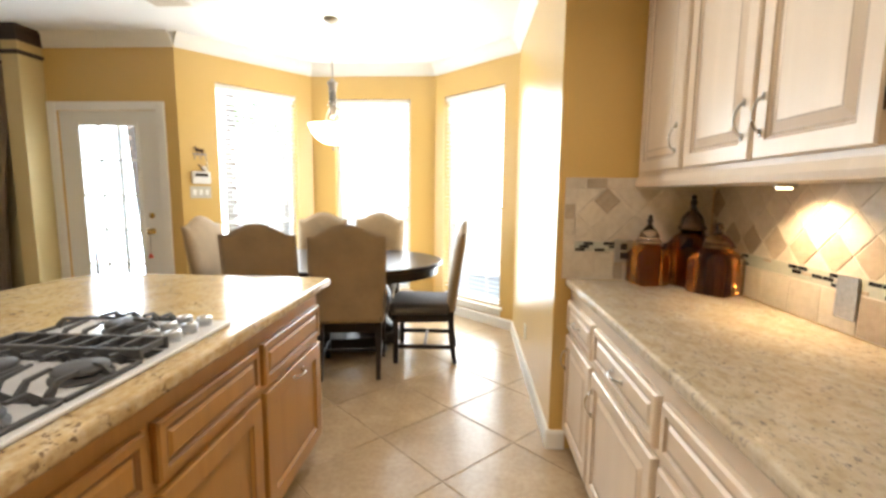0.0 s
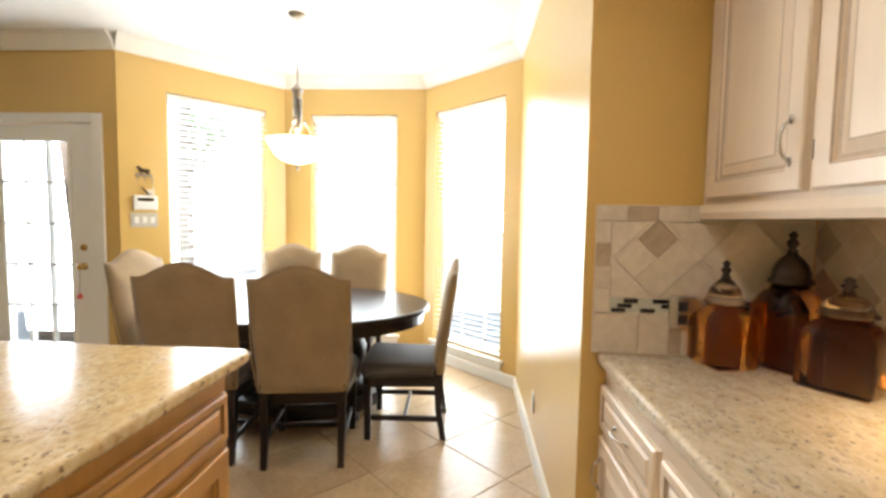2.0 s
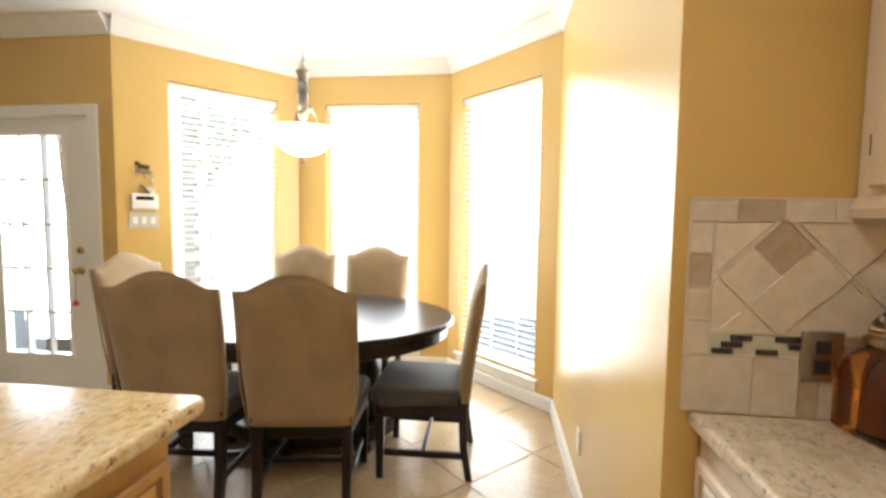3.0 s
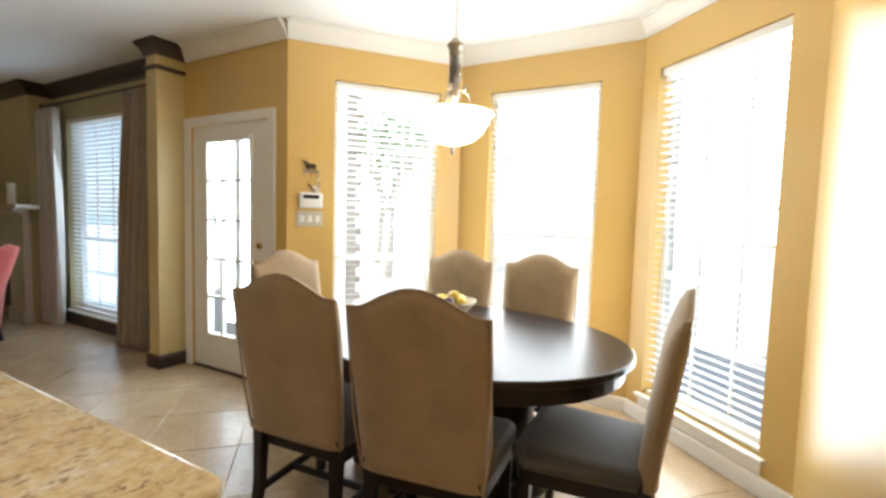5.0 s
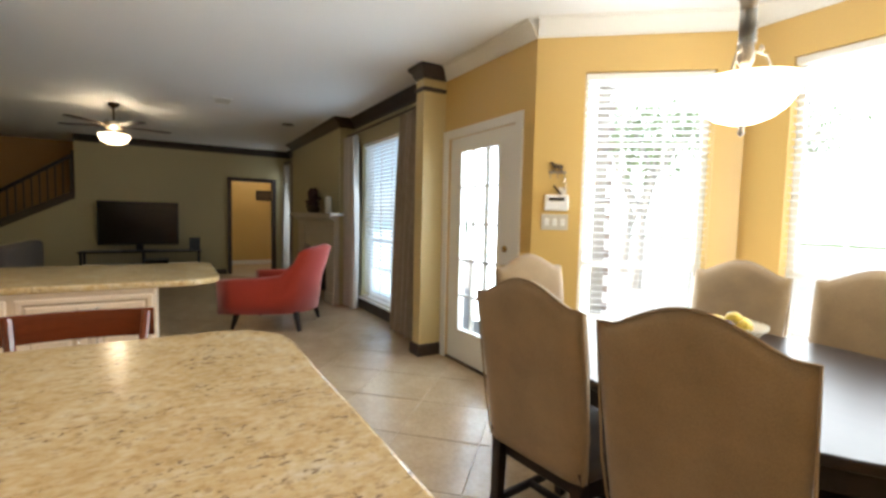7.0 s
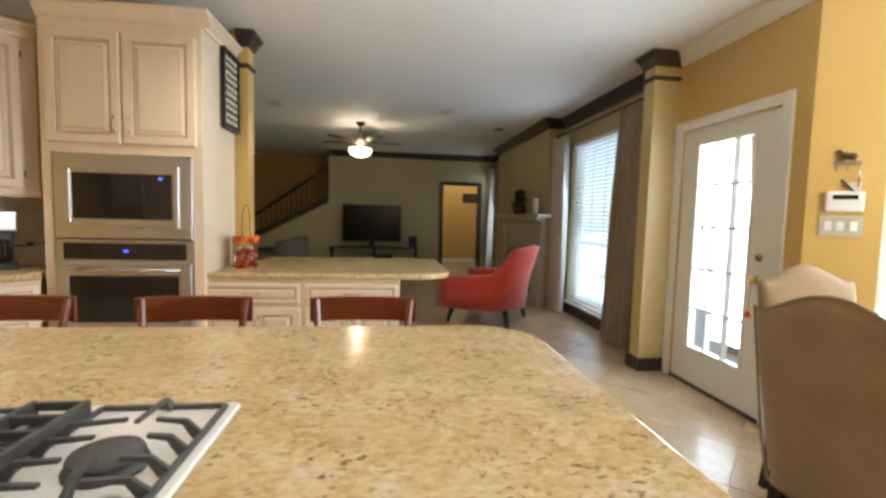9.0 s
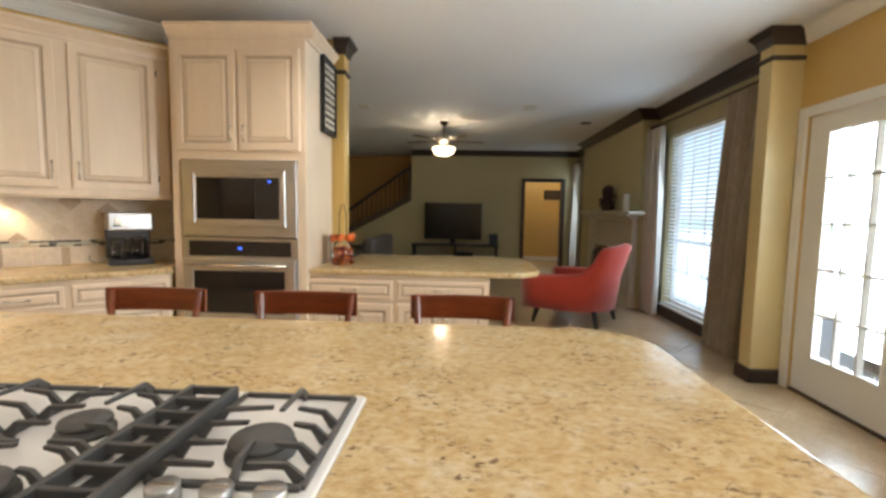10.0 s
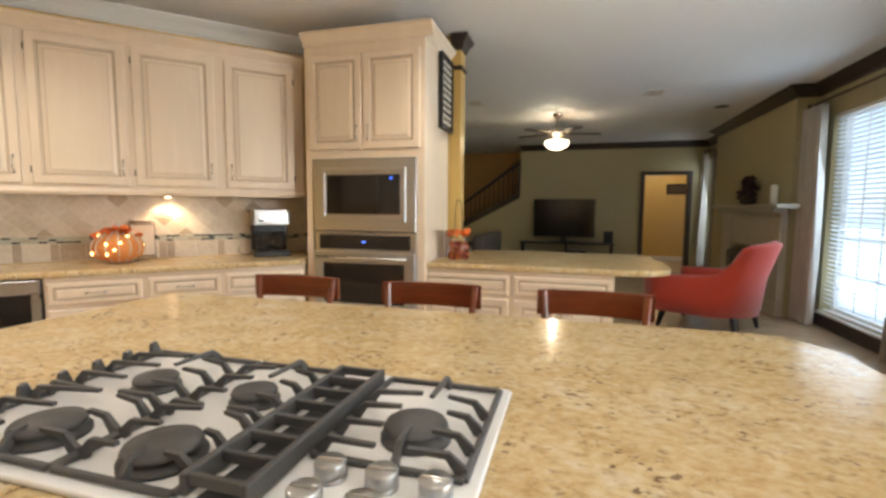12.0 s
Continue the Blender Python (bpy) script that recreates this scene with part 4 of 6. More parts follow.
# ---- small things on the counters ----
def glass_jar(at, turn, half, body, top, mat, lidmat, label, sides=4):
    """A square-shouldered glass jar with a turned stopper and finial."""
    ob = thing("glass_jar", at, label, "jar", "amber jars", turn=turn)
    prof = [(half * 0.9, 0.0), (half, 0.010), (half, body * 0.74), (half * 0.96, body * 0.83), (half * 0.80, body * 0.91), (half * 0.62, body * 0.95), (half * 0.60, body)]
    b = bmesh.new()
    n = 8
    rows = []
    for r, z in prof:
        row = []
        for i in range(n * 4):
            a = 2 * math.pi * i / (n * 4) + math.pi / 4
            c, s = math.cos(a), math.sin(a)
            k = 1 / max(abs(c), abs(s))
            sq = 0.86 if z < body * 0.8 else 0.3
            q = r * (sq * k + (1 - sq) * 1.08)
            row.append(b.verts.new((q * c, q * s, z)))
        rows.append(row)
    m = len(rows[0])
    for lo, hi in zip(rows, rows[1:]):
        for i in range(m):
            b.faces.new((lo[i], lo[(i + 1) % m], hi[(i + 1) % m], hi[i]))
    b.faces.new(rows[0][::-1])
    b.faces.new(rows[-1])
    part("body", b, mat, ob, "", True)
    h = top - body
    r = half * 0.62
    part("lid", lathe([(r, body + 0.001), (r * 1.28, body + h * 0.04), (r * 1.30, body + h * 0.11), (r * 1.12, body + h * 0.15), (r * 1.08, body + h * 0.25), (r * 0.92, body + h * 0.38), (r * 0.62, body + h * 0.50), (r * 0.34, body + h * 0.58), (r * 0.28, body + h * 0.61)], 20), lidmat, ob, "", True)
    part("finial", lathe([(r * 0.22, body + h * 0.60), (r * 0.34, body + h * 0.64), (r * 0.18, body + h * 0.68), (r * 0.34, body + h * 0.76), (r * 0.34, body + h * 0.80), (r * 0.18, body + h * 0.86), (r * 0.28, body + h * 0.93), (r * 0.06, body + h)], 16), DARKLID, ob, "dark turned finial", True)
    return ob


glass_jar((0.745, 4.925, 0.917), 12, 0.072, 0.195, 0.335, AMBER, PALEAMBER, "small square amber glass jar with pale stopper")
glass_jar((0.935, 4.915, 0.917), 20, 0.076, 0.26, 0.43, AMBERDEEP, DARKLID, "tall dark amber glass jar with dark stopper")
glass_jar((0.965, 4.735, 0.917), 34, 0.086, 0.20, 0.31, AMBERDEEP, PALEAMBER, "broad amber glass jar with pale stopper")


def outlet(name, at, turn, w=0.075, h=0.118, mat=None, label="brushed steel outlet plate on the tiled wall", holes=2):
    ob = thing(name, at, label, "outlet", turn=turn)
    part("plate", box(-w / 2, w / 2, 0, 0.006, -h / 2, h / 2, 0.002), mat or STEEL, ob)
    for i in range(holes):
        part("socket", box(-0.016, 0.016, 0.0062, 0.008, -0.04 + i * 0.045, -0.008 + i * 0.045, 0.0008), SIGNBLACK if mat is None else WHITE, ob)
    return ob


outlet("outlet", (0.655, END - 0.011, 1.065), 180, 0.09)
outlet("outlet", (EAST - 0.012, 4.175, 1.03), 90, 0.082, 0.135, PEWTER, holes=0)
outlet("outlet", (NOOK - 0.002, 6.07, 0.31), 90, 0.07, 0.115, WHITE, "white outlet plate low on the yellow wall")


def lit_pumpkin(at):
    ob = thing("pumpkin_decoration", at, "woven pumpkin decoration lit with orange fairy lights", "decoration")
    b = bmesh.new()
    n = 14
    for k in range(n):
        a = 2 * math.pi * k / n
        pts = []
        for i in range(9):
            f = i / 8
            r = 0.165 * math.sin(math.pi * (0.12 + 0.80 * f)) ** 0.7
            z = 0.012 + 0.21 * f
            pts.append((r * math.cos(a), r * math.sin(a), z))
        run(pts, 0.0055, 5, b)
    part("ribs", b, WICKER, ob, "pale woven ribs")
    part("core", lathe([(0.07, 0.004), (0.145, 0.05), (0.155, 0.11), (0.135, 0.17), (0.06, 0.215)], 20), plain("orange_raffia", (0.66, 0.25, 0.07), 0.8, vary=0.3, grain=80), ob, "", True)
    part("stem", run([(0, 0, 0.21), (0.006, 0, 0.25), (-0.004, 0.004, 0.285)], 0.013, 8), BARK, ob, "brown stem")
    rg = random.Random(7)
    lf = bmesh.new()
    for i in range(46):
        a, r = rg.uniform(0, 6.283), rg.uniform(0.02, 0.14)
        bmesh.ops.create_circle(lf, cap_ends=True, segments=5, radius=rg.uniform(0.018, 0.034), matrix=Matrix.Translation((r * math.cos(a), r * math.sin(a), 0.235 - r * r * 2.2 + rg.uniform(-0.01, 0.02))) @ Euler((rg.uniform(-0.9, 0.9), rg.uniform(-0.9, 0.9), a)).to_matrix().to_4x4())
    part("leaves", lf, ORANGE, ob, "orange autumn leaves")
    for i in range(16):
        a, z = rg.uniform(0, 6.283), rg.uniform(0.03, 0.2)
        r = 0.17 * math.sin(math.pi * (0.12 + 0.80 * (z - 0.012) / 0.21)) ** 0.7
        c = bmesh.new()
        bmesh.ops.create_icosphere(c, subdivisions=1, radius=0.009, matrix=Matrix.Translation((r * math.cos(a), r * math.sin(a), z)))
        part("fairy_light", c, FAIRY, ob, "small glowing bulb")
    return ob


lit_pumpkin((-2.94, 1.09, PZ))
card = thing("recipe_card_stand", (-3.165, 1.055, PZ), "cream card in a dark scrolled metal stand", "card stand", turn=-45)
part("card", box(-0.075, 0.075, -0.004, 0.004, 0.03, 0.27, 0.001), PAPER, card)
for z in (0.27, 0.012):
    b = bmesh.new()
    for i in range(6):
        x = -0.07 + i * 0.028
        run([(x - 0.012, 0.008, z), (x, 0.012, z + 0.016), (x + 0.012, 0.008, z), (x, 0.006, z - 0.010), (x - 0.012, 0.008, z)], 0.003, 5, b)
    rod((-0.085, 0.008, z + 0.016), (0.085, 0.008, z + 0.016), 0.003, 6, b)
    part("scroll", b, BRONZE, card, "dark metal scrollwork")
b = bmesh.new()
for x in (-0.08, 0.08):
    rod((x, 0.008, 0.0), (x, 0.008, 0.28), 0.003, 6, b)
    rod((x, 0.008, 0.004), (x, -0.06, 0.004), 0.003, 6, b)
part("stand", b, BRONZE, card)

cof = thing("coffee_maker", (-3.725, 1.775, PZ), "black and steel drip coffee maker with glass carafe", "coffee maker", turn=-45)
part("base", box(-0.14, 0.14, -0.12, 0.12, 0, 0.045, 0.008), BLACK, cof)
part("tower", box(-0.14, 0.14, -0.12, -0.03, 0.045, 0.26, 0.008), BLACK, cof)
part("head", box(-0.14, 0.14, -0.12, 0.12, 0.255, 0.385, 0.012, seg=2), STEEL, cof, "brushed steel head")
part("dial_plate", box(-0.10, 0.10, 0.1205, 0.123, 0.29, 0.345, 0.003), NICKEL, cof)
part("display", box(0.06, 0.11, 0.1235, 0.125, 0.285, 0.30), BLACKGLASS, cof)
for cxx in (-0.065, 0.065):
    ca = part("carafe", lathe([(0.045, 0.048), (0.056, 0.07), (0.056, 0.13), (0.040, 0.175), (0.038, 0.185)], 20, m=Matrix.Translation((cxx, 0.055, 0))), CLEAR, cof, "clear glass carafe", True)
    part("coffee", lathe([(0.040, 0.052), (0.050, 0.072), (0.050, 0.09)], 20, m=Matrix.Translation((cxx, 0.055, 0))), RUBBER, ca)
    part("lid", lathe([(0.040, 0.186), (0.040, 0.20), (0.01, 0.206)], 20, m=Matrix.Translation((cxx, 0.055, 0))), BLACK, ca, "", True)
    part("carafe_handle", run([(cxx, 0.10, 0.18), (cxx, 0.135, 0.165), (cxx, 0.135, 0.09), (cxx, 0.108, 0.08)], 0.007, 6), BLACK, ca)
cord = run([(0.142, -0.10, 0.01), (0.20, -0.10, 0.006), (0.23, -0.17, 0.02), (0.22, -0.18, 0.15)], 0.0035, 6)
part("cord", cord, RUBBER, cof)

lan = thing("lantern_basket", (-3.97, 3.345, PZ), "glass harvest jar with autumn leaves and wire handle", "decoration")
part("jar", lathe([(0.075, 0.0), (0.085, 0.01), (0.085, 0.10), (0.065, 0.16), (0.06, 0.18)], 20), CLEAR, lan, "clear glass jar", True)
rg = random.Random(12)
lf, lr = bmesh.new(), bmesh.new()
for i in range(70):
    a, r, z = rg.uniform(0, 6.283), rg.uniform(0.0, 0.068), rg.uniform(0.015, 0.13)
    bmesh.ops.create_circle(lf if i % 2 else lr, cap_ends=True, segments=5, radius=rg.uniform(0.014, 0.026), matrix=Matrix.Translation((r * math.cos(a), r * math.sin(a), z)) @ Euler((rg.uniform(-1.5, 1.5), rg.uniform(-1.5, 1.5), a)).to_matrix().to_4x4())
part("orange_leaves", lf, ORANGE, lan, "orange autumn leaves")
part("red_leaves", lr, REDLEAF, lan, "dark red autumn leaves")
rim = bmesh.new()
for i in range(34):
    a = 2 * math.pi * i / 34
    bmesh.ops.create_circle(rim, cap_ends=True, segments=5, radius=0.026, matrix=Matrix.Translation((0.075 * math.cos(a), 0.075 * math.sin(a), 0.205 + rg.uniform(-0.012, 0.03))) @ Euler((rg.uniform(-1, 1), rg.uniform(-1, 1), a)).to_matrix().to_4x4())
part("garland", rim, ORANGE, lan, "orange leaf garland on the rim")
part("wire_handle", run([(0.0, -0.03, 0.20), (0.0, -0.026, 0.40), (0.0, -0.012, 0.47), (0.0, 0.012, 0.47), (0.0, 0.026, 0.40), (0.0, 0.03, 0.20)], 0.004, 6), BRONZE, lan, "dark wire handle")
book = thing("cookbook", (-4.08, 3.225, PZ), "dark cookbook leaning beside the lantern", "book", turn=20)
part("pages", box(-0.055, 0.055, -0.012, 0.012, 0.004, 0.215), PAPER, book)
b = bmesh.new()
for y in (-0.016, 0.012):
    box(-0.058, 0.060, y, y + 0.004, 0, 0.22, bm=b)
box(-0.062, -0.058, -0.016, 0.016, 0, 0.22, bm=b)
part("cover", b, CHERRY, book, "dark red cover")


# ---- windows, blinds and patio door ----
def window(name, p, q, u0, u1, z0, z1, label, thick=0.16, rows=3, cols=3, slat=0.048, tilt=7.0, blind=True):
    """A sash window in the opening u0..u1 of the wall from p to q, with muntins, sill and a lowered blind."""
    top = thing(name, (0, 0, 0), label, "window", kind="structure")
    top.matrix_world = frame_at(p, q)
    w, y = u1 - u0, -thick + 0.035
    b = bmesh.new()
    f = 0.045
    for a in ((u0, u0 + f, z0, z1), (u1 - f, u1, z0, z1), (u0 + f, u1 - f, z0, z0 + f), (u0 + f, u1 - f, z1 - f, z1)):
        box(a[0], a[1], y - 0.03, y + 0.03, a[2], a[3], bm=b)
    part("window_frame", b, WHITE, top)
    zm = z0 + (z1 - z0) * 0.375
    part("meeting_rail", box(u0 + f, u1 - f, y - 0.022, y + 0.026, zm - 0.022, zm + 0.022), WHITE, top)
    m = bmesh.new()
    for i in range(1, cols):
        x = u0 + w * i / cols
        box(x - 0.009, x + 0.009, y - 0.010, y + 0.010, z0 + f, z1 - f, bm=m)
    for lo, hi, n in ((z0 + f, zm, 2), (zm, z1 - f, rows)):
        for i in range(1, n):
            z = lo + (hi - lo) * i / n
            box(u0 + f, u1 - f, y - 0.0101, y + 0.0101, z - 0.009, z + 0.009, bm=m)
    part("muntins", m, WHITE, top)
    for lo, hi in ((z0 + f, zm - 0.02), (zm + 0.02, z1 - f)):
        g = part("pane", box(u0 + f, u1 - f, y - 0.003, y + 0.003, lo, hi), PANE, top)
        g.visible_shadow = False
    part("window_sill", box(u0 - 0.04, u1 + 0.04, -0.02, 0.035, z0 - 0.028, z0 - 0.002, 0.006, seg=2), WHITE, top)
    part("apron", box(u0 - 0.02, u1 + 0.02, 0.001, 0.014, z0 - 0.09, z0 - 0.028, 0.003), WHITE, top)
    if blind:
        bl = thing("window_blind", (0, 0, 0), "white slatted blind lowered with open slats", "blind", "window blinds")
        bl.matrix_world = frame_at(p, q)
        part("head_rail", box(u0 + 0.006, u1 - 0.006, -0.07, -0.015, z1 - 0.05, z1 - 0.004, 0.004), WHITE, bl)
        n = int((z1 - z0 - 0.09) / slat)
        me = None
        for i in range(n):
            z = z1 - 0.075 - i * slat
            if me is None:
                s = bmesh.new()
                box(0.010, w - 0.010, -0.023, 0.023, -0.0014, 0.0014, bm=s)
                o = part("slat", s, BLIND, bl, at=pose(u0, -0.045, z, tilt))
                me = o.data
            else:
                o = new("slat", me)
                o.parent = bl
                o.matrix_basis = pose(u0, -0.045, z, tilt)
        part("bottom_rail", box(u0 + 0.008, u1 - 0.008, -0.065, -0.025, z0 + 0.006, z0 + 0.024, 0.004), WHITE, bl)
        for fx in (0.12, 0.88):
            part("lift_cord", rod((u0 + w * fx, -0.018, z0 + 0.02), (u0 + w * fx, -0.018, z1 - 0.05), 0.0012, 5), WHITE, bl)
        part("tilt_wand", rod((u1 - 0.08, -0.010, z1 - 0.05), (u1 - 0.08, -0.008, z1 - 0.45), 0.004, 6), CLEAR, bl)
    return top


window("window_1", B2, B1, *W1, WSILL, WTOP, "tall white sash window in the bay")
window("window_2", B3, B2, *W2, WSILL, WTOP, "tall white sash window in the bay")
window("window_3", B4, B3, *W3, WSILL, WTOP, "tall white sash window in the bay")
window("window_4", (-4.15, NORTH), (-11.3, NORTH), 0.95, 2.37, 0.17, 2.36, "wide living room sash window", 0.18, 3, 4, tilt=32)
window("window_5", (-4.15, NORTH), (-11.3, NORTH), 6.35, 7.00, 0.22, 2.40, "narrow living room sash window", 0.18, 3, 2, tilt=52)


def patio_door():
    x0, x1, z1 = -3.985, -3.025, 2.075
    top = thing("door_1", (0, 0, 0), "white patio door with fifteen glass panes, closed", "door", kind="structure")
    c = bmesh.new()
    y0, y1 = DOORY - 0.02, DOORY - 0.0005
    for a in ((x0 - 0.09, x0 - 0.006, 0, z1 + 0.075), (x1 + 0.006, x1 + 0.09, 0, z1 + 0.075), (x0 - 0.006, x1 + 0.006, z1, z1 + 0.075)):
        box(a[0], a[1], y0, y1, a[2], a[3], 0.004, c)
    part("casing", c, WHITE, top)
    gx0, gx1, gz0, gz1 = -3.80, -3.235, 0.30, 1.945
    lf = bmesh.new()
    ya, yb = DOORY + 0.012, DOORY + 0.055
    for a in ((x0 + 0.003, gx0, 0.02, z1 - 0.004), (gx1, x1 - 0.003, 0.02, z1 - 0.004), (gx0, gx1, 0.02, gz0), (gx0, gx1, gz1, z1 - 0.004)):
        box(a[0], a[1], ya, yb, a[2], a[3], bm=lf)
    leaf = part("door_leaf", lf, WHITE, top)
    fr = bmesh.new()
    for a in ((gx0 - 0.02, gx0 + 0.012, gz0 - 0.02, gz1 + 0.02), (gx1 - 0.012, gx1 + 0.02, gz0 - 0.02, gz1 + 0.02), (gx0 + 0.012, gx1 - 0.012, gz0 - 0.02, gz0 + 0.012), (gx0 + 0.012, gx1 - 0.012, gz1 - 0.012, gz1 + 0.02)):
        box(a[0], a[1], ya - 0.008, yb + 0.008, a[2], a[3], 0.003, fr)
    part("glazing_bead", fr, WHITE, leaf)
    mu = bmesh.new()
    for i in (1, 2):
        x = gx0 + (gx1 - gx0) * i / 3
        box(x - 0.010, x + 0.010, ya, yb, gz0 + 0.012, gz1 - 0.012, bm=mu)
    for i in range(1, 5):
        z = gz0 + (gz1 - gz0) * i / 5
        box(gx0 + 0.012, gx1 - 0.012, ya + 0.001, yb - 0.001, z - 0.010, z + 0.010, bm=mu)
    part("muntins", mu, WHITE, leaf)
    for i in range(3):
        for k in range(5):
            g = part("pane", box(gx0 + (gx1 - gx0) * i / 3 + 0.006, gx0 + (gx1 - gx0) * (i + 1) / 3 - 0.006, ya + 0.018, ya + 0.022, gz0 + (gz1 - gz0) * k / 5 + 0.006, gz0 + (gz1 - gz0) * (k + 1) / 5 - 0.006), PANE, leaf)
            g.visible_shadow = False
    kx = -3.135
    out = Matrix.Rotation(radians(90), 4, "X")
    part("door_knob", lathe([(0.030, 0.0), (0.030, 0.006), (0.012, 0.010), (0.012, 0.03), (0.026, 0.042), (0.028, 0.055), (0.012, 0.066)], 20, m=Matrix.Translation((kx, ya, 0.95)) @ out), BRASS, leaf, "brass knob", True)
    part("deadbolt", lathe([(0.028, 0.0), (0.028, 0.008), (0.020, 0.014), (0.004, 0.015)], 20, m=Matrix.Translation((kx, ya, 1.10)) @ out), BRASS, leaf, "brass deadbolt", True)
    part("thumb_turn", box(kx - 0.004, kx + 0.004, ya - 0.030, ya - 0.014, 1.088, 1.112, 0.001), BRASS, leaf)
    part("threshold", box(x0, x1, DOORY - 0.01, DOORY + 0.15, -0.003, 0.018, 0.004), BRONZE, top, "dark threshold")
    tag = thing("door_hanger", (kx, ya - 0.045, 0.90), "small red bell tag hanging on the knob", "ornament")
    part("loop", run([(0, 0, 0.05), (0.006, -0.012, -0.05), (0, -0.01, -0.16)], 0.002, 5), RUBBER, tag)
    part("bell", lathe([(0.004, -0.20), (0.022, -0.20), (0.020, -0.185), (0.010, -0.165), (0.003, -0.158)], 12, m=Matrix.Translation((0, -0.01, 0))), RED, tag, "red bell", True)


patio_door()

# ---- breakfast nook ----
wall_w1 = frame_at(B2, B1)


def on_w1(x):
    return L1 - at_x(B1, B2, x)


def w1_thing(name, x, z, label, category):
    ob = thing(name, (0, 0, 0), label, category)
    ob.matrix_world = wall_w1 @ pose(on_w1(x), 0.001, z)
    return ob


sw = w1_thing("light_switch", -2.715, 1.325, "ivory four-gang switch plate on the yellow wall", "switch")
part("plate", box(-0.095, 0.095, 0, 0.006, -0.058, 0.058, 0.002), plain("ivory_plastic", (0.55, 0.50, 0.40), 0.4, vary=0.05), sw)
for i in range(3):
    part("toggle", box(-0.072 + i * 0.056, -0.040 + i * 0.056, 0.0062, 0.011, -0.026, 0.026, 0.002), WHITE, sw)
al = w1_thing("alarm_keypad", -2.71, 1.465, "white alarm keypad on the yellow wall", "keypad")
part("case", box(-0.085, 0.085, 0, 0.028, -0.058, 0.058, 0.010, seg=2), WHITE, al)
part("display", box(-0.055, 0.055, 0.0285, 0.030, 0.012, 0.038), BLACKGLASS, al, "grey display")
tp = w1_thing("note_clip", -2.69, 1.545, "small pale card and pen on the keypad", "ornament")
part("card", box(-0.035, 0.02, 0.012, 0.016, -0.02, 0.03), PAPER, tp)
part("pen", rod((0.0, 0.02, -0.02), (0.055, 0.02, 0.045), 0.006, 8), BRONZE, tp)
hk = w1_thing("key_hook", -2.71, 1.70, "dark metal key hook rack with a small figure", "hook rack")
part("bar", box(-0.06, 0.06, 0, 0.010, -0.025, -0.005, 0.002), PEWTER, hk)
b = bmesh.new()
for x, z, r in ((-0.015, 0.022, 0.022), (0.018, 0.028, 0.020), (0.040, 0.048, 0.013)):
    bmesh.ops.create_uvsphere(b, u_segments=10, v_segments=6, radius=r, matrix=Matrix.Translation((x, 0.012, z)) @ Matrix.Diagonal((1.2, 0.4, 0.8, 1)))
for x in (-0.03, -0.018, 0.018, 0.03):
    rod((x, 0.012, -0.006), (x, 0.012, 0.02), 0.004, 5, b)
part("ornament", b, BRONZE, hk, "small dark figure")
for x in (-0.05, 0.0, 0.05):
    part("hook", run([(x, 0.010, -0.02), (x, 0.012, -0.055), (x, 0.028, -0.060), (x, 0.030, -0.045)], 0.003, 5), PEWTER, hk)
kr = w1_thing("key_ring", -2.675, 1.60, "small keys hanging from a hook", "keys")
part("ring", run([(0.0, 0.02, 0.04), (0.008, 0.02, 0.02), (0, 0.02, 0.0), (-0.008, 0.02, 0.02), (0.0, 0.02, 0.04)], 0.002, 5), NICKEL, kr)
part("key", box(-0.006, 0.006, 0.018, 0.021, -0.05, 0.0, 0.001), NICKEL, kr)


def dining_table():
    ob = thing("dining_table", (-1.265, 6.61, 0), "oval black-brown dining table on a heavy pedestal", "table")
    n = 56
    o = [(0.92 * math.cos(2 * math.pi * i / n), 0.72 * math.sin(2 * math.pi * i / n)) for i in range(n)]
    part("tabletop", slab(o, 0.725, 0.76, 0.010, 3), BLACKWOOD, ob, smooth=False)
    part("apron", slab([(x * 0.955, y * 0.945) for x, y in o], 0.645, 0.7245, 0.006, 2), BLACKWOOD, ob)
    for x in (-0.34, 0.34):
        part("pedestal", lathe([(0.17, 0.14), (0.17, 0.18), (0.12, 0.21), (0.095, 0.26), (0.125, 0.36), (0.13, 0.46), (0.09, 0.55), (0.10, 0.60), (0.16, 0.645)], 24, m=Matrix.Translation((x, 0, 0))), BLACKWOOD, ob, "", True)
    part("plinth", slab([(x * 0.62, y * 0.50) for x, y in o], 0.05, 0.14, 0.015, 2), BLACKWOOD, ob)
    for sx in (-1, 1):
        for sy in (-1, 1):
            part("foot", lathe([(0.045, 0.0), (0.055, 0.02), (0.05, 0.05)], 14, m=Matrix.Translation((sx * 0.42, sy * 0.22, 0))), BLACKWOOD, ob, "", True)
    return ob


dining_table()


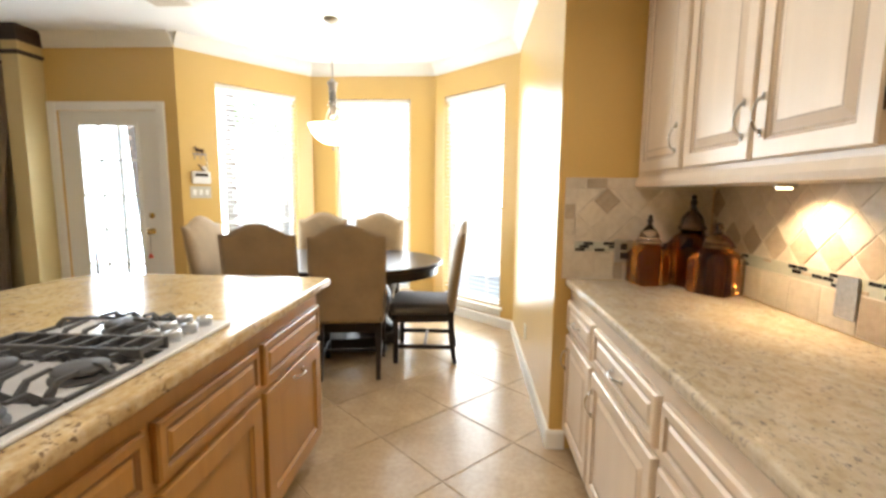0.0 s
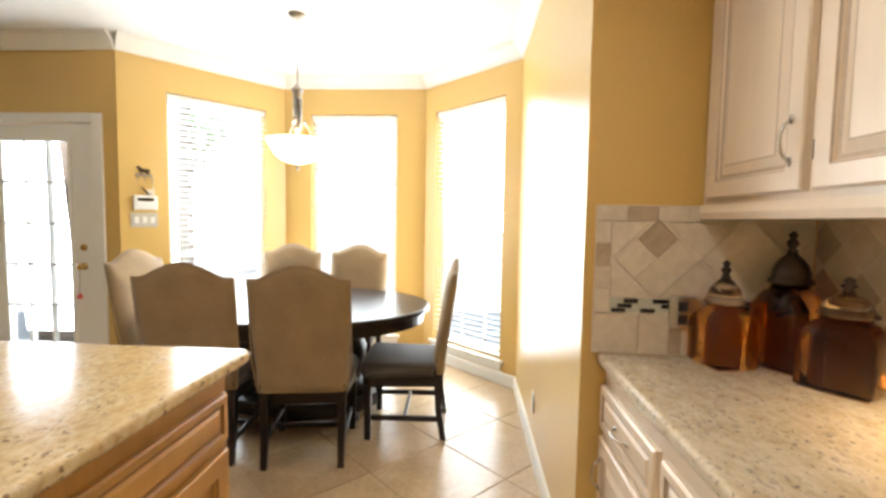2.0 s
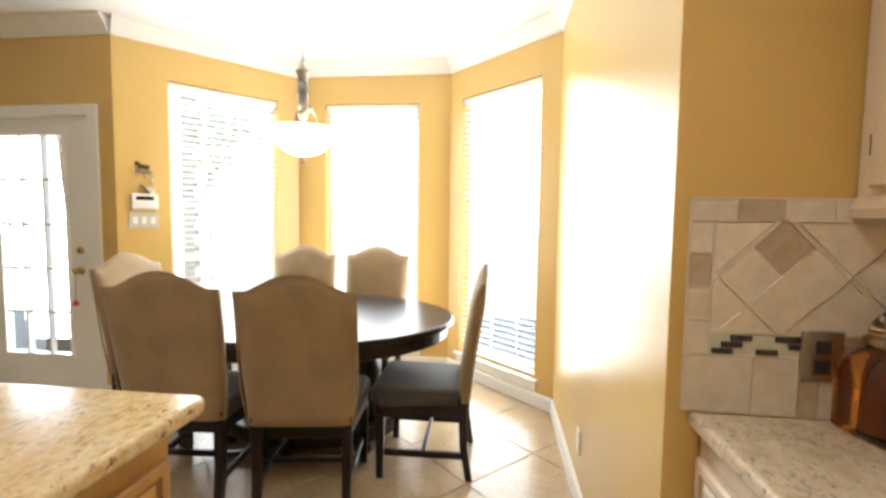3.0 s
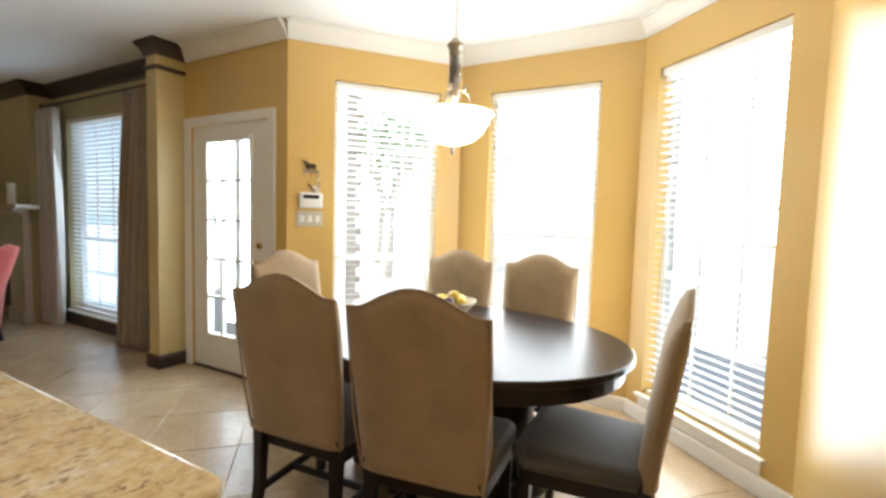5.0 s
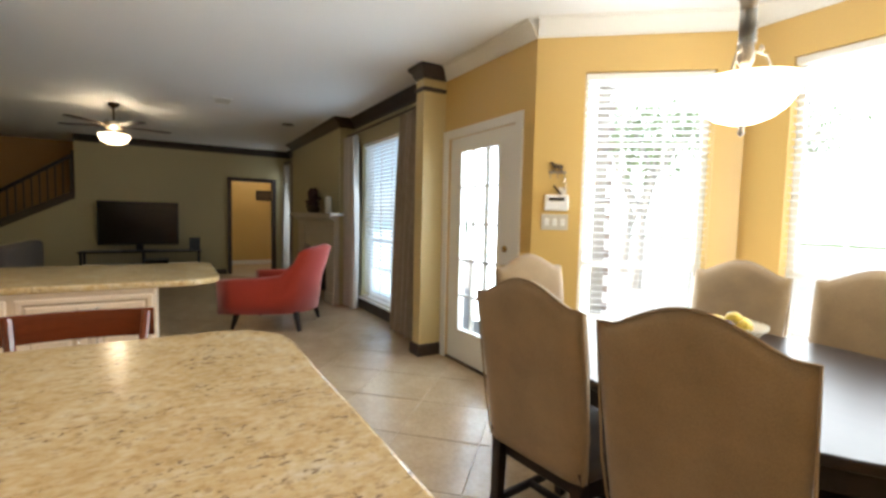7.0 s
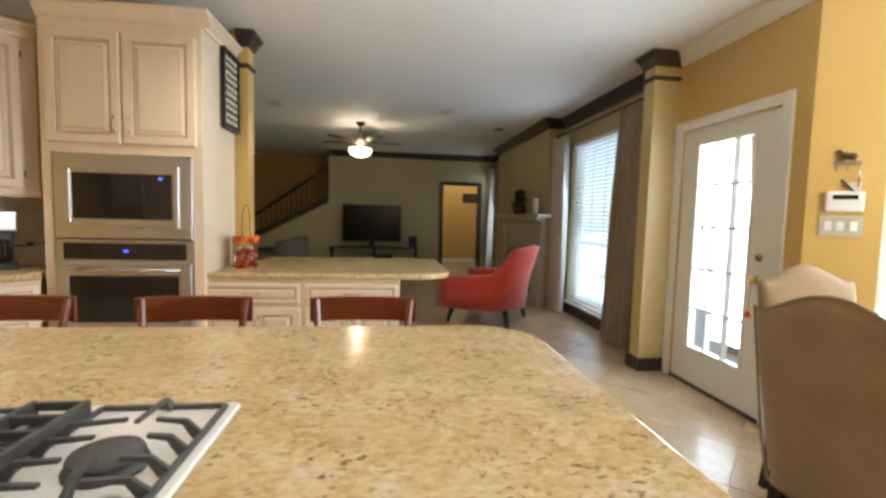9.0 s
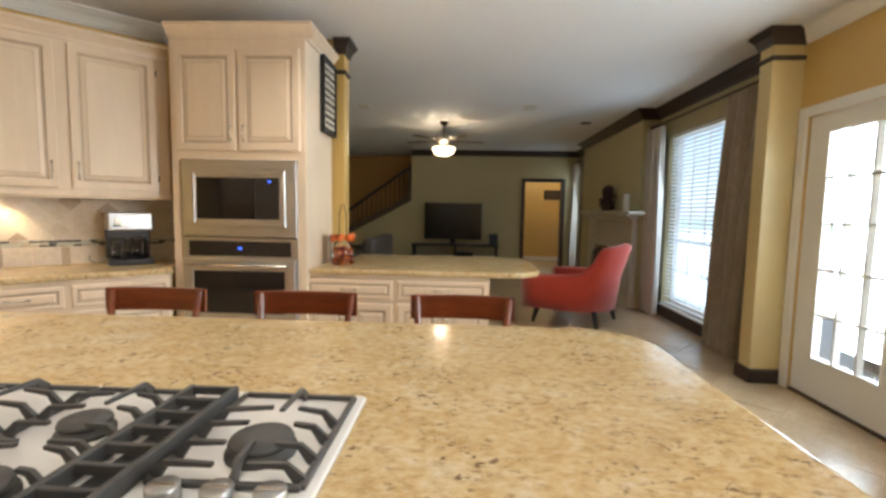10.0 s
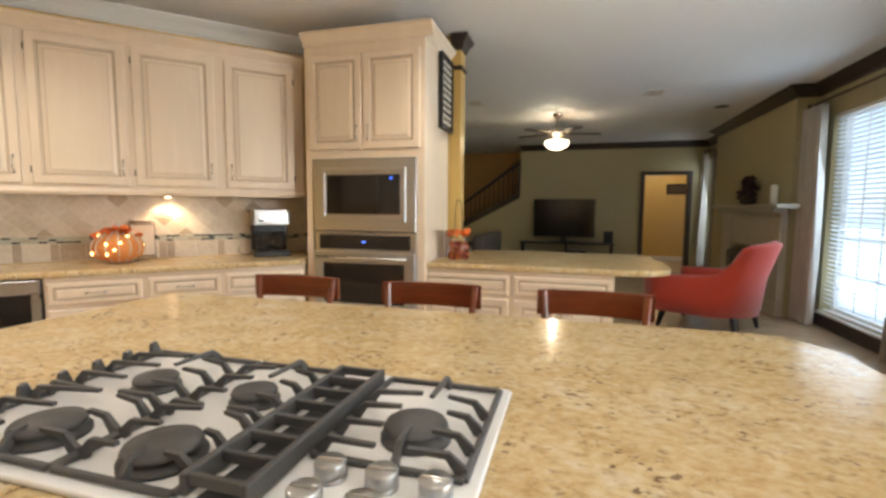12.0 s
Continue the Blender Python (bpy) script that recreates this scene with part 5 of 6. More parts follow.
def dining_chair():
    """An upholstered chair with a camel back; it faces +y, its origin lies under the middle of the seat."""
    ob = thing("dining_chair", (0, 0, 0), "taupe upholstered dining chair with dark wooden legs", "chair", "dining chairs")
    # back: from its foot above the seat to the arched head, leaning back
    nx, nz = 18, 16
    z0, w = 0.42, 0.262

    def head(f):
        return 1.042 + 0.078 * max(0.0, math.cos(f * math.pi * 0.62)) ** 1.2

    def lean(z):
        return -0.235 - 0.155 * max(0.0, (z - 0.45)) ** 1.15

    b = bmesh.new()
    sheets = []
    for side in (1, -1):
        grid = []
        for j in range(nz + 1):
            row = []
            for i in range(nx + 1):
                f = -1 + 2 * i / nx
                z = z0 + (head(f) - z0) * j / nz
                half = w * (0.90 + 0.10 * min(1, (z - z0) / 0.45))
                edge = min(1 - abs(f), (1 - j / nz) * 1.2 + 0.0, 0.25) / 0.25
                puff = 0.012 + 0.032 * max(0.0, edge) ** 0.55
                if side == -1:
                    puff = 0.010 + 0.022 * max(0.0, edge) ** 0.5
                row.append(b.verts.new((f * half, lean(z) + side * puff, z)))
            grid.append(row)
        sheets.append(grid)
        for j in range(nz):
            for i in range(nx):
                b.faces.new((grid[j][i], grid[j][i + 1], grid[j + 1][i + 1], grid[j + 1][i]))
    a, c = sheets
    rim = [(0, i) for i in range(nx)] + [(j, nx) for j in range(nz)] + [(nz, i) for i in range(nx, 0, -1)] + [(j, 0) for j in range(nz, 0, -1)]
    for (j, i), (k, m) in zip(rim, rim[1:] + rim[:1]):
        b.faces.new((a[j][i], a[k][m], c[k][m], c[j][i]))
    back = part("backrest", b, FABRIC, ob, "taupe woven back", True)
    pipe = bmesh.new()
    line = [(-w, lean(0.6) - 0.012, 0.6)] + [(f * w, lean(head(f)) - 0.010, head(f) + 0.002) for f in [-1 + 2 * i / 20 for i in range(21)]] + [(w, lean(0.6) - 0.012, 0.6)]
    line = [(-w * 0.90, lean(z0) - 0.014, z0)] + line + [(w * 0.90, lean(z0) - 0.014, z0)]
    run(line, 0.0045, 6, pipe)
    part("piping", pipe, FABRIC, back)
    s = bmesh.new()
    o = [(-0.225, -0.22), (0.225, -0.22), (0.26, 0.20)] + arc(0.20, 0.20, 0.06, 0, 90, 4)[1:] + arc(-0.20, 0.20, 0.06, 90, 180, 4) + [(-0.26, 0.20)]
    slab(o, 0.395, 0.485, 0.030, 3, s)
    part("seat", s, SEATGREY, ob, "dark grey cushioned seat", True)
    part("seat_rail", slab([(x * 0.95, y * 0.95) for x, y in o], 0.335, 0.396, 0.004, 1), BLACKWOOD, ob)

    def leg(pts, half):
        l = bmesh.new()
        rows = [[l.verts.new((x + i * h, y + k * h, z)) for i, k in ((-1, -1), (1, -1), (1, 1), (-1, 1))] for (x, y, z), h in zip(pts, half)]
        for lo, hi in zip(rows, rows[1:]):
            for i in range(4):
                l.faces.new((lo[i], lo[(i + 1) % 4], hi[(i + 1) % 4], hi[i]))
        l.faces.new(rows[0][::-1])
        l.faces.new(rows[-1])
        return l

    for sx in (-1, 1):
        part("leg", leg([(sx * 0.205, -0.262, 0.0), (sx * 0.205, -0.232, 0.18), (sx * 0.205, -0.225, 0.42), (sx * 0.205, -0.235, 0.46)], [0.017, 0.020, 0.024, 0.022]), BLACKWOOD, ob)
        part("leg", leg([(sx * 0.222, 0.205, 0.0), (sx * 0.222, 0.205, 0.345)], [0.018, 0.023]), BLACKWOOD, ob)
        part("stretcher", box(sx * 0.213 - 0.010, sx * 0.213 + 0.010, -0.25, 0.20, 0.115, 0.15, 0.003), BLACKWOOD, ob)
    part("stretcher", box(-0.205, 0.205, -0.03, -0.008, 0.118, 0.148, 0.003), BLACKWOOD, ob)
    return ob


chair = dining_chair()
chair.matrix_world = pose(-0.995, 6.05, 0, 0, 0, 9)
for x, y, turn in ((-1.585, 6.03, 5), (-1.69, 7.20, 181), (-1.10, 7.28, 178), (-0.48, 6.38, 92), (-2.12, 6.52, -90)):
    copy_thing(chair, pose(x, y, 0, 0, 0, turn))


def pendant():
    ob = thing("pendant_lamp", (-1.275, 6.57, 0), "lit alabaster bowl pendant lamp with bronze column on a chain", "lamp")
    part("canopy", lathe([(0.062, 2.748), (0.06, 2.735), (0.035, 2.715), (0.012, 2.705)], 24), PEWTER, ob, "", True)
    ch = bmesh.new()
    z = 2.70
    k = 0
    while z > 2.285:
        r = 0.009
        pts = []
        for i in range(9):
            a = 2 * math.pi * i / 8
            u, v = r * math.cos(a), 0.016 * math.sin(a)
            pts.append((u, 0, z + v) if k % 2 else (0, u, z + v))
        run(pts, 0.0018, 5, ch)
        z -= 0.026
        k += 1
    part("chain", ch, PEWTER, ob)
    part("cord", rod((0.002, 0.002, 2.27), (0.004, 0.0, 2.71), 0.0018, 5), RUBBER, ob)
    part("cap", lathe([(0.006, 2.285), (0.018, 2.275), (0.022, 2.262), (0.040, 2.250), (0.044, 2.238), (0.034, 2.225), (0.030, 2.205), (0.032, 2.195), (0.026, 2.18)], 24), PEWTER, ob, "antique bronze cap", True)
    part("column", lathe([(0.025, 2.18), (0.025, 2.05), (0.028, 2.04), (0.030, 1.99), (0.022, 1.97), (0.012, 1.95)], 16), PEWTER, ob, "", True)
    part("glass_sleeve", lathe([(0.031, 2.18), (0.031, 2.06)], 20), CLEAR, ob, "clear glass sleeve", True)
    for k in range(3):
        a = 2 * math.pi * k / 3 + 0.5
        part("arm", run([(0.03 * math.cos(a), 0.03 * math.sin(a), 2.02), (0.07 * math.cos(a), 0.07 * math.sin(a), 2.00), (0.10 * math.cos(a), 0.10 * math.sin(a), 1.92)], 0.005, 6), PEWTER, ob)
        part("arm_ball", lathe([(0.002, 2.045), (0.010, 2.035), (0.010, 2.02), (0.002, 2.01)], 10, m=Matrix.Translation((0.05 * math.cos(a), 0.05 * math.sin(a), 0))), PEWTER, ob, "", True)
    prof = [(0.012, 1.738), (0.055, 1.744), (0.105, 1.764), (0.148, 1.798), (0.178, 1.845), (0.192, 1.884), (0.204, 1.893), (0.206, 1.898), (0.194, 1.897), (0.182, 1.886), (0.168, 1.846), (0.138, 1.804), (0.098, 1.772), (0.052, 1.752), (0.012, 1.746)]
    part("shade", lathe(prof, 40), SHADE, ob, "glowing alabaster glass bowl", True)
    part("finial", lathe([(0.002, 1.690), (0.010, 1.698), (0.013, 1.708), (0.006, 1.718), (0.016, 1.728), (0.005, 1.740)], 14), PEWTER, ob, "", True)
    return ob


pendant()

bowl = thing("fruit_bowl", (-1.45, 6.93, 0.761), "pale woven bowl filled with lemons and a plum", "bowl")
part("bowl", lathe([(0.06, 0.0), (0.075, 0.008), (0.12, 0.04), (0.155, 0.085), (0.16, 0.09), (0.150, 0.088), (0.112, 0.045), (0.07, 0.015), (0.02, 0.012)], 28), WICKER, bowl, "", True)
rim = bmesh.new()
for i in range(28):
    a, c = 2 * math.pi * i / 28, 2 * math.pi * (i + 1.4) / 28
    rod((0.157 * math.cos(a), 0.157 * math.sin(a), 0.082), (0.159 * math.cos(c), 0.159 * math.sin(c), 0.096), 0.006, 5, rim)
part("rim", rim, WICKER, bowl, "braided rim")


def fruit(name, at, r, stretch, mat, label, turn):
    b = bmesh.new()
    bmesh.ops.create_uvsphere(b, u_segments=14, v_segments=10, radius=r, matrix=Euler((0.4, 0.3, turn)).to_matrix().to_4x4() @ Matrix.Diagonal((stretch, 1, 1, 1)))
    return tagged(thing_mesh(name, b, mat, at), label, "fruit", "fruit in the bowl")


def thing_mesh(name, b, mat, at):
    ob = solid(name, b, mat, True)
    ob.matrix_world = pose(*at)
    return ob


BX, BY, BZ = -1.45, 6.93, 0.761
for dx, dy, dz, t in ((-0.07, 0.02, 0.085, 0.3), (0.03, 0.07, 0.088, 1.4), (0.075, -0.01, 0.09, 2.2), (-0.02, -0.07, 0.083, 0.9), (0.02, 0.0, 0.118, 2.8), (-0.09, -0.05, 0.09, 1.9)):
    fruit("lemon", (BX + dx, BY + dy, BZ + dz), 0.036, 1.25, LEMON, "yellow lemon in the woven bowl", t)
fruit("plum", (BX + 0.03, BY - 0.075, BZ + 0.092), 0.033, 1.05, PLUM, "dark purple plum in the woven bowl", 0)

vent = thing("ceiling_vent", (-2.40, 6.18, H), "painted ceiling air vent with slats", "vent", "ceiling vents")
b = bmesh.new()
for a in ((-0.17, 0.17, -0.11, -0.085), (-0.17, 0.17, 0.085, 0.11), (-0.17, -0.145, -0.085, 0.085), (0.145, 0.17, -0.085, 0.085)):
    box(a[0], a[1], a[2], a[3], -0.008, -0.0005, bm=b)
part("frame", b, WHITE, vent)
for i in range(7):
    part("slat", box(-0.145, 0.145, -0.07 + i * 0.023, -0.056 + i * 0.023, -0.007, -0.004), PAPER, vent)
copy_thing(vent, pose(-6.74, 5.16, H))
copy_thing(vent, pose(-6.74, 2.88, H))


# ---- living room ----
def curtain(x0, x1, y, z0, z1, mat, label, tie=0.0, seed=1, lean=0.0):
    """A gathered curtain panel hanging in folds from a rod along x."""
    rg = random.Random(seed)
    ob = thing("curtain", (x0, y, 0), label, "curtain", "living room curtains")
    b = bmesh.new()
    nx, nz = 44, 18
    ph = [rg.uniform(0, 6.28) for _ in range(3)]
    layers = []
    for off in (0.0, 0.004):
        g = []
        for j in range(nz + 1):
            f = j / nz
            z = z1 + (z0 - z1) * f
            row = []
            for i in range(nx + 1):
                s = i / nx
                wd = (x1 - x0) * (1 + tie * math.sin(f * math.pi * 0.9))
                x = (x1 - x0) / 2 + (s - 0.5) * wd + 0.02 * math.sin(f * 5 + ph[2]) + lean * f
                amp = 0.044 + 0.020 * f
                yy = amp * math.sin(s * 27 + ph[0] + 0.6 * math.sin(f * 3 + s * 4)) + 0.012 * math.sin(s * 13 + ph[1] + f * 2)
                row.append(b.verts.new((x, yy - off, z)))
            g.append(row)
        layers.append(g)
        for j in range(nz):
            for i in range(nx):
                b.faces.new((g[j][i], g[j][i + 1], g[j + 1][i + 1], g[j + 1][i]))
    part("panel", b, mat, ob, "", True)
    return ob


CY = 6.84
curtain(-5.02, -4.40, CY, 0.012, 2.47, CURTAIN, "taupe silk curtain panel hanging to the floor", -0.15, 3, -0.22)
curtain(-6.83, -6.42, CY, 0.012, 2.47, SHEER, "champagne silk curtain panel hanging to the floor", 0.0, 5)
curtain(-10.46, -10.20, CY, 0.012, 2.45, CURTAIN, "taupe silk curtain panel hanging to the floor", 0.0, 8)
curtain(-11.17, -11.03, CY, 0.012, 2.45, SHEER, "champagne silk curtain panel hanging to the floor", 0.0, 9)
for xa, xb in ((-6.82, -4.42), (-11.15, -10.2)):
    cr = thing("curtain_rod", (0, 0, 0), "dark bronze curtain rod with ball finials", "curtain rod", "curtain rods")
    part("rod", rod((xa, CY, 2.505), (xb, CY, 2.505), 0.014, 10), BRONZE, cr)
    for x in (xa, xb):
        s = bmesh.new()
        bmesh.ops.create_uvsphere(s, u_segments=12, v_segments=8, radius=0.028, matrix=Matrix.Translation((x, CY, 2.505)))
        part("finial", s, BRONZE, cr, "", True)
    for x in (xa + 0.1, xb - 0.1):
        part("bracket", rod((x, CY, 2.505), (x, NORTH, 2.505), 0.008, 6), BRONZE, cr)
# dark panel under the wide window
structure("trim_window_panel", box(-6.56, -5.06, NORTH - 0.02, NORTH - 0.001, 0.0, 0.155, 0.003), ESPRESSO, "dark espresso panel under the window", "trim")

# chimney breast and fireplace
FX0, FX1, FY = -9.90, -6.85, 6.72
fb = bmesh.new()
for a in ((FX0, -8.65, 0, H), (-7.28, FX1, 0, H), (-8.65, -7.28, 0.80, H)):
    box(a[0], a[1], FY, NORTH - 0.002, a[2], a[3], bm=fb)
box(-8.65, -7.28, NORTH - 0.05, NORTH - 0.002, 0, 0.80, bm=fb)
structure("chimney_breast", fb, OLIVE, "olive beige chimney breast", "wall")
band("trim_chimney_crown", FX0, FX1, FY, NORTH, DCROWN, H - 0.001, "dark espresso crown on the chimney breast")
fp = thing("fireplace_mantel", (0, 0, 0), "cream stone fireplace surround with a deep mantel shelf", "fireplace")
part("mantel_shelf", box(-9.20, -6.60, FY - 0.22, FY - 0.001, 1.325, 1.375, 0.008, seg=2), MARBLE, fp)
part("bed_mould", sweep([(0, 0), (0.03, 0), (0.05, 0.04), (0.12, 0.07), (0.12, 0.10), (0, 0.10)], (-6.80, FY - 0.055, 1.224), (-9.10, FY - 0.055, 1.224)), MARBLE, fp)
part("frieze", box(-9.06, -6.87, FY - 0.055, FY - 0.001, 0.80, 1.325, 0.004), MARBLE, fp)
for xa, xb in ((-9.08, -8.66), (-7.27, -6.855)):
    p = part("pilaster", box(xa, xb, FY - 0.075, FY - 0.001, 0.0, 1.22, 0.004), MARBLE, fp)
    part("plinth", box(xa - 0.015, xb + 0.015, FY - 0.09, FY - 0.002, 0.0, 0.16, 0.004), MARBLE, p)
part("firebox", box(-8.63, -7.30, NORTH - 0.056, NORTH - 0.052, 0.0, 0.79), SOOT, fp, "sooty black firebox")
sc = thing("fireplace_screen", (-7.97, FY - 0.16, 0), "black mesh fireplace screen with arched top", "screen")
b = bmesh.new()
for i in range(15):
    x = -0.5 + i / 14
    rod((x, 0, 0.02), (x, 0, 0.62 + 0.16 * math.cos(x * 2.6)), 0.006, 5, b)
for z in (0.02, 0.3, 0.6):
    rod((-0.5, 0, z), (0.5, 0, z), 0.006, 5, b)
run([(-0.5 + i / 14, 0, 0.62 + 0.16 * math.cos((-0.5 + i / 14) * 2.6)) for i in range(15)], 0.008, 6, b)
part("mesh", b, BLACK, sc)
for x in (-0.4, 0.4):
    part("foot", box(x - 0.01, x + 0.01, -0.10, 0.08, 0.0, 0.02), BLACK, sc)
cd = thing("pillar_candle", (-7.0, FY - 0.12, 1.375), "ivory pillar candle on the mantel", "candle")
part("wax", lathe([(0.042, 0), (0.042, 0.235), (0.034, 0.24), (0.006, 0.236)], 18), CANDLE, cd, "", True)
part("wick", rod((0, 0, 0.234), (0.003, 0, 0.252), 0.0015, 5), RUBBER, cd)
vs = thing("flower_arrangement", (-7.85, FY - 0.12, 1.375), "dark dried flower arrangement in a low bowl", "flowers")
part("bowl", lathe([(0.07, 0), (0.10, 0.03), (0.11, 0.09), (0.08, 0.12)], 18), BRONZE, vs, "", True)
rg = random.Random(21)
lv = bmesh.new()
for i in range(150):
    a, r, z = rg.uniform(0, 6.283), rg.uniform(0, 0.24), rg.uniform(0.10, 0.40)
    r *= 1.15 - z * 1.6 if z > 0.25 else 1.0
    bmesh.ops.create_circle(lv, cap_ends=True, segments=5, radius=rg.uniform(0.02, 0.045), matrix=Matrix.Translation((r * math.cos(a), r * math.sin(a) * 0.4, z)) @ Euler((rg.uniform(-1.4, 1.4), rg.uniform(-1.4, 1.4), a)).to_matrix().to_4x4())
part("bloom_cluster", lv, plain("dark_dried_petals", (0.07, 0.03, 0.03), 0.8, vary=0.4, grain=40), vs, "dark dried blooms")


def armchair():
    ob = thing("armchair", (0, 0, 0), "coral red upholstered armchair with dark tapered legs", "chair")
    # faces +y
    part("cushion", box(-0.27, 0.27, -0.24, 0.39, 0.36, 0.47, 0.035, seg=3), RED, ob, "red seat cushion", True)

    def shell(pts, zt, thick):
        b = bmesh.new()
        rows = []
        for (x, y), h in zip(pts, zt):
            n = Vector((x, y + 0.05, 0)).normalized()
            lean = 0.30 * max(0.0, h - 0.55)
            prof = [(0.0, 0.20), (lean * 0.3, h * 0.6), (lean, h - 0.03), (lean - thick * 0.5, h), (lean - thick, h - 0.03), (-thick, 0.36), (-thick, 0.20)]
            rows.append([b.verts.new((x + n.x * u, y + n.y * u, z)) for u, z in prof])
        k = len(rows[0])
        for lo, hi in zip(rows, rows[1:]):
            for i in range(k):
                b.faces.new((lo[i], lo[(i + 1) % k], hi[(i + 1) % k], hi[i]))
        b.faces.new(rows[0][::-1])
        b.faces.new(rows[-1])
        bmesh.ops.bevel(b, geom=[e for e in b.edges if e.calc_face_angle(0) > 0.5], offset=0.015, segments=2, affect="EDGES")
        return b

    pts, zt = [], []
    for i in range(25):
        f = -1 + i / 12
        a = f * 1.45
        x, y = 0.40 * math.sin(a), -0.40 * math.cos(a) * 0.95
        if abs(f) > 0.62:
            y += (abs(f) - 0.62) * 1.15
            x = math.copysign(min(0.40, abs(x) + 0.02), x)
        pts.append((x, y))
        k = min(1.0, max(0.0, (0.70 - abs(f)) / 0.24))
        k = k * k * (3 - 2 * k)
        zt.append(0.575 + 0.06 * max(0.0, 1 - (abs(f) - 0.5) * 1.6) + 0.295 * k)
    part("seat_base", slab([(x * 0.97, y * 0.97) for x, y in pts] + [(0.30, 0.34), (-0.30, 0.34)], 0.195, 0.36, 0.015, 2), RED, ob, "", True)
    part("backrest", shell(pts, zt, 0.10), RED, ob, "red barrel back and arms", True)
    for sx in (-1, 1):
        for sy in (-1, 1):
            part("leg", rod((sx * 0.27, sy * 0.27, 0.21), (sx * 0.30, sy * 0.31, 0.0), 0.030, 8, r2=0.017), BLACKWOOD, ob, "dark tapered leg")
    return ob


ac = armchair()
ac.matrix_world = pose(-6.06, 5.70, 0, 0, 0, 148) @ Matrix.Diagonal((1.27, 1.25, 1.02, 1))

# ceiling fan
fan = thing("ceiling_fan", (-7.78, 3.95, 0), "dark ceiling fan with lit frosted bowl light", "fan")
part("canopy", lathe([(0.07, 2.749), (0.065, 2.72), (0.03, 2.69)], 20), BRONZE, fan, "", True)
part("downrod", rod((0, 0, 2.52), (0, 0, 2.70), 0.012, 8), BRONZE, fan)
part("motor", lathe([(0.03, 2.52), (0.10, 2.51), (0.12, 2.48), (0.12, 2.44), (0.09, 2.41), (0.07, 2.38)], 24), PEWTER, fan, "", True)
for k in range(5):
    q = Matrix.Rotation(2 * math.pi * k / 5 + 0.55, 4, "Z")
    part("blade_iron", box(0.10, 0.20, -0.02, 0.02, 2.442, 2.45, m=q), BRONZE, fan)
    part("blade", slab([(0.18, -0.05), (0.55, -0.068)] + arc(0.60, 0.0, 0.068, -90, 90, 6) + [(0.55, 0.068), (0.18, 0.05)], 2.45, 2.458, 0.002, 1, m=q @ Matrix.Rotation(0.0, 4, "X")), ESPRESSO, fan, "dark wooden blade")
part("light_fitter", lathe([(0.07, 2.38), (0.11, 2.365), (0.115, 2.35), (0.105, 2.34)], 24), PEWTER, fan, "", True)
part("light_bowl", lathe([(0.01, 2.21), (0.09, 2.222), (0.145, 2.255), (0.172, 2.3), (0.176, 2.34), (0.168, 2.34), (0.13, 2.265), (0.06, 2.23)], 28), FANGLASS, fan, "glowing frosted glass bowl", True)
part("finial", lathe([(0.002, 2.19), (0.010, 2.198), (0.006, 2.211)], 10), BRONZE, fan)

sp = thing("recessed_light", (-7.78, 6.18, H), "recessed ceiling light with dark baffle, unlit", "light")
part("trim_ring", lathe([(0.095, -0.001), (0.095, -0.008), (0.07, -0.010), (0.068, -0.002)], 24), BRONZE, sp, "", True)
part("baffle", lathe([(0.066, -0.003), (0.066, -0.006), (0.02, -0.005)], 24), SOOT, sp)

# television on its stand
st = thing("tv_stand", (-10.90, 4.10, 0), "dark open metal and glass television stand", "tv stand")
for z in (0.54, 0.28, 0.06):
    part("shelf", box(-0.22, 0.22, -1.0, 1.0, z, z + 0.025, 0.003), BLACKWOOD, st)
for sx in (-1, 1):
    for y in (-0.95, 0.0, 0.95):
        part("leg", box(sx * 0.20 - 0.018, sx * 0.20 + 0.018, y - 0.018, y + 0.018, 0, 0.54), BLACK, st)
dv = thing("media_player", (-10.88, 4.3, 0.305), "black media box on the television stand", "media player")
part("case", box(-0.16, 0.16, -0.22, 0.22, 0, 0.09, 0.004), BLACK, dv)
part("front_panel", box(0.161, 0.164, -0.20, 0.20, 0.02, 0.07), BLACKGLASS, dv)
tv = thing("television", (-10.90, 4.04, 0.565), "large black flat television, switched off", "television")
part("base", slab(arc(0, 0, 0.16, 0, 360, 24)[:-1], 0.0, 0.018, 0.004, 1, m=Matrix.Diagonal((0.8, 1.9, 1, 1))), BLACK, tv)
part("neck", box(-0.03, 0.02, -0.06, 0.06, 0.018, 0.13), BLACK, tv)
part("bezel", box(-0.035, 0.025, -0.66, 0.66, 0.115, 0.955, 0.006), BLACK, tv)
part("screen", box(0.0255, 0.027, -0.638, 0.638, 0.14, 0.93), SCREEN, tv, "dark glossy screen")
ps = thing("photo_frame", (-10.86, 4.98, 0.565), "small dark photo frame on the television stand", "frame", turn=-80)
part("frame", box(-0.10, 0.10, -0.01, 0.01, 0, 0.26, 0.003), BLACK, ps)
part("mat_board", box(-0.075, 0.075, -0.014, -0.0105, 0.03, 0.23), PAPER, ps)

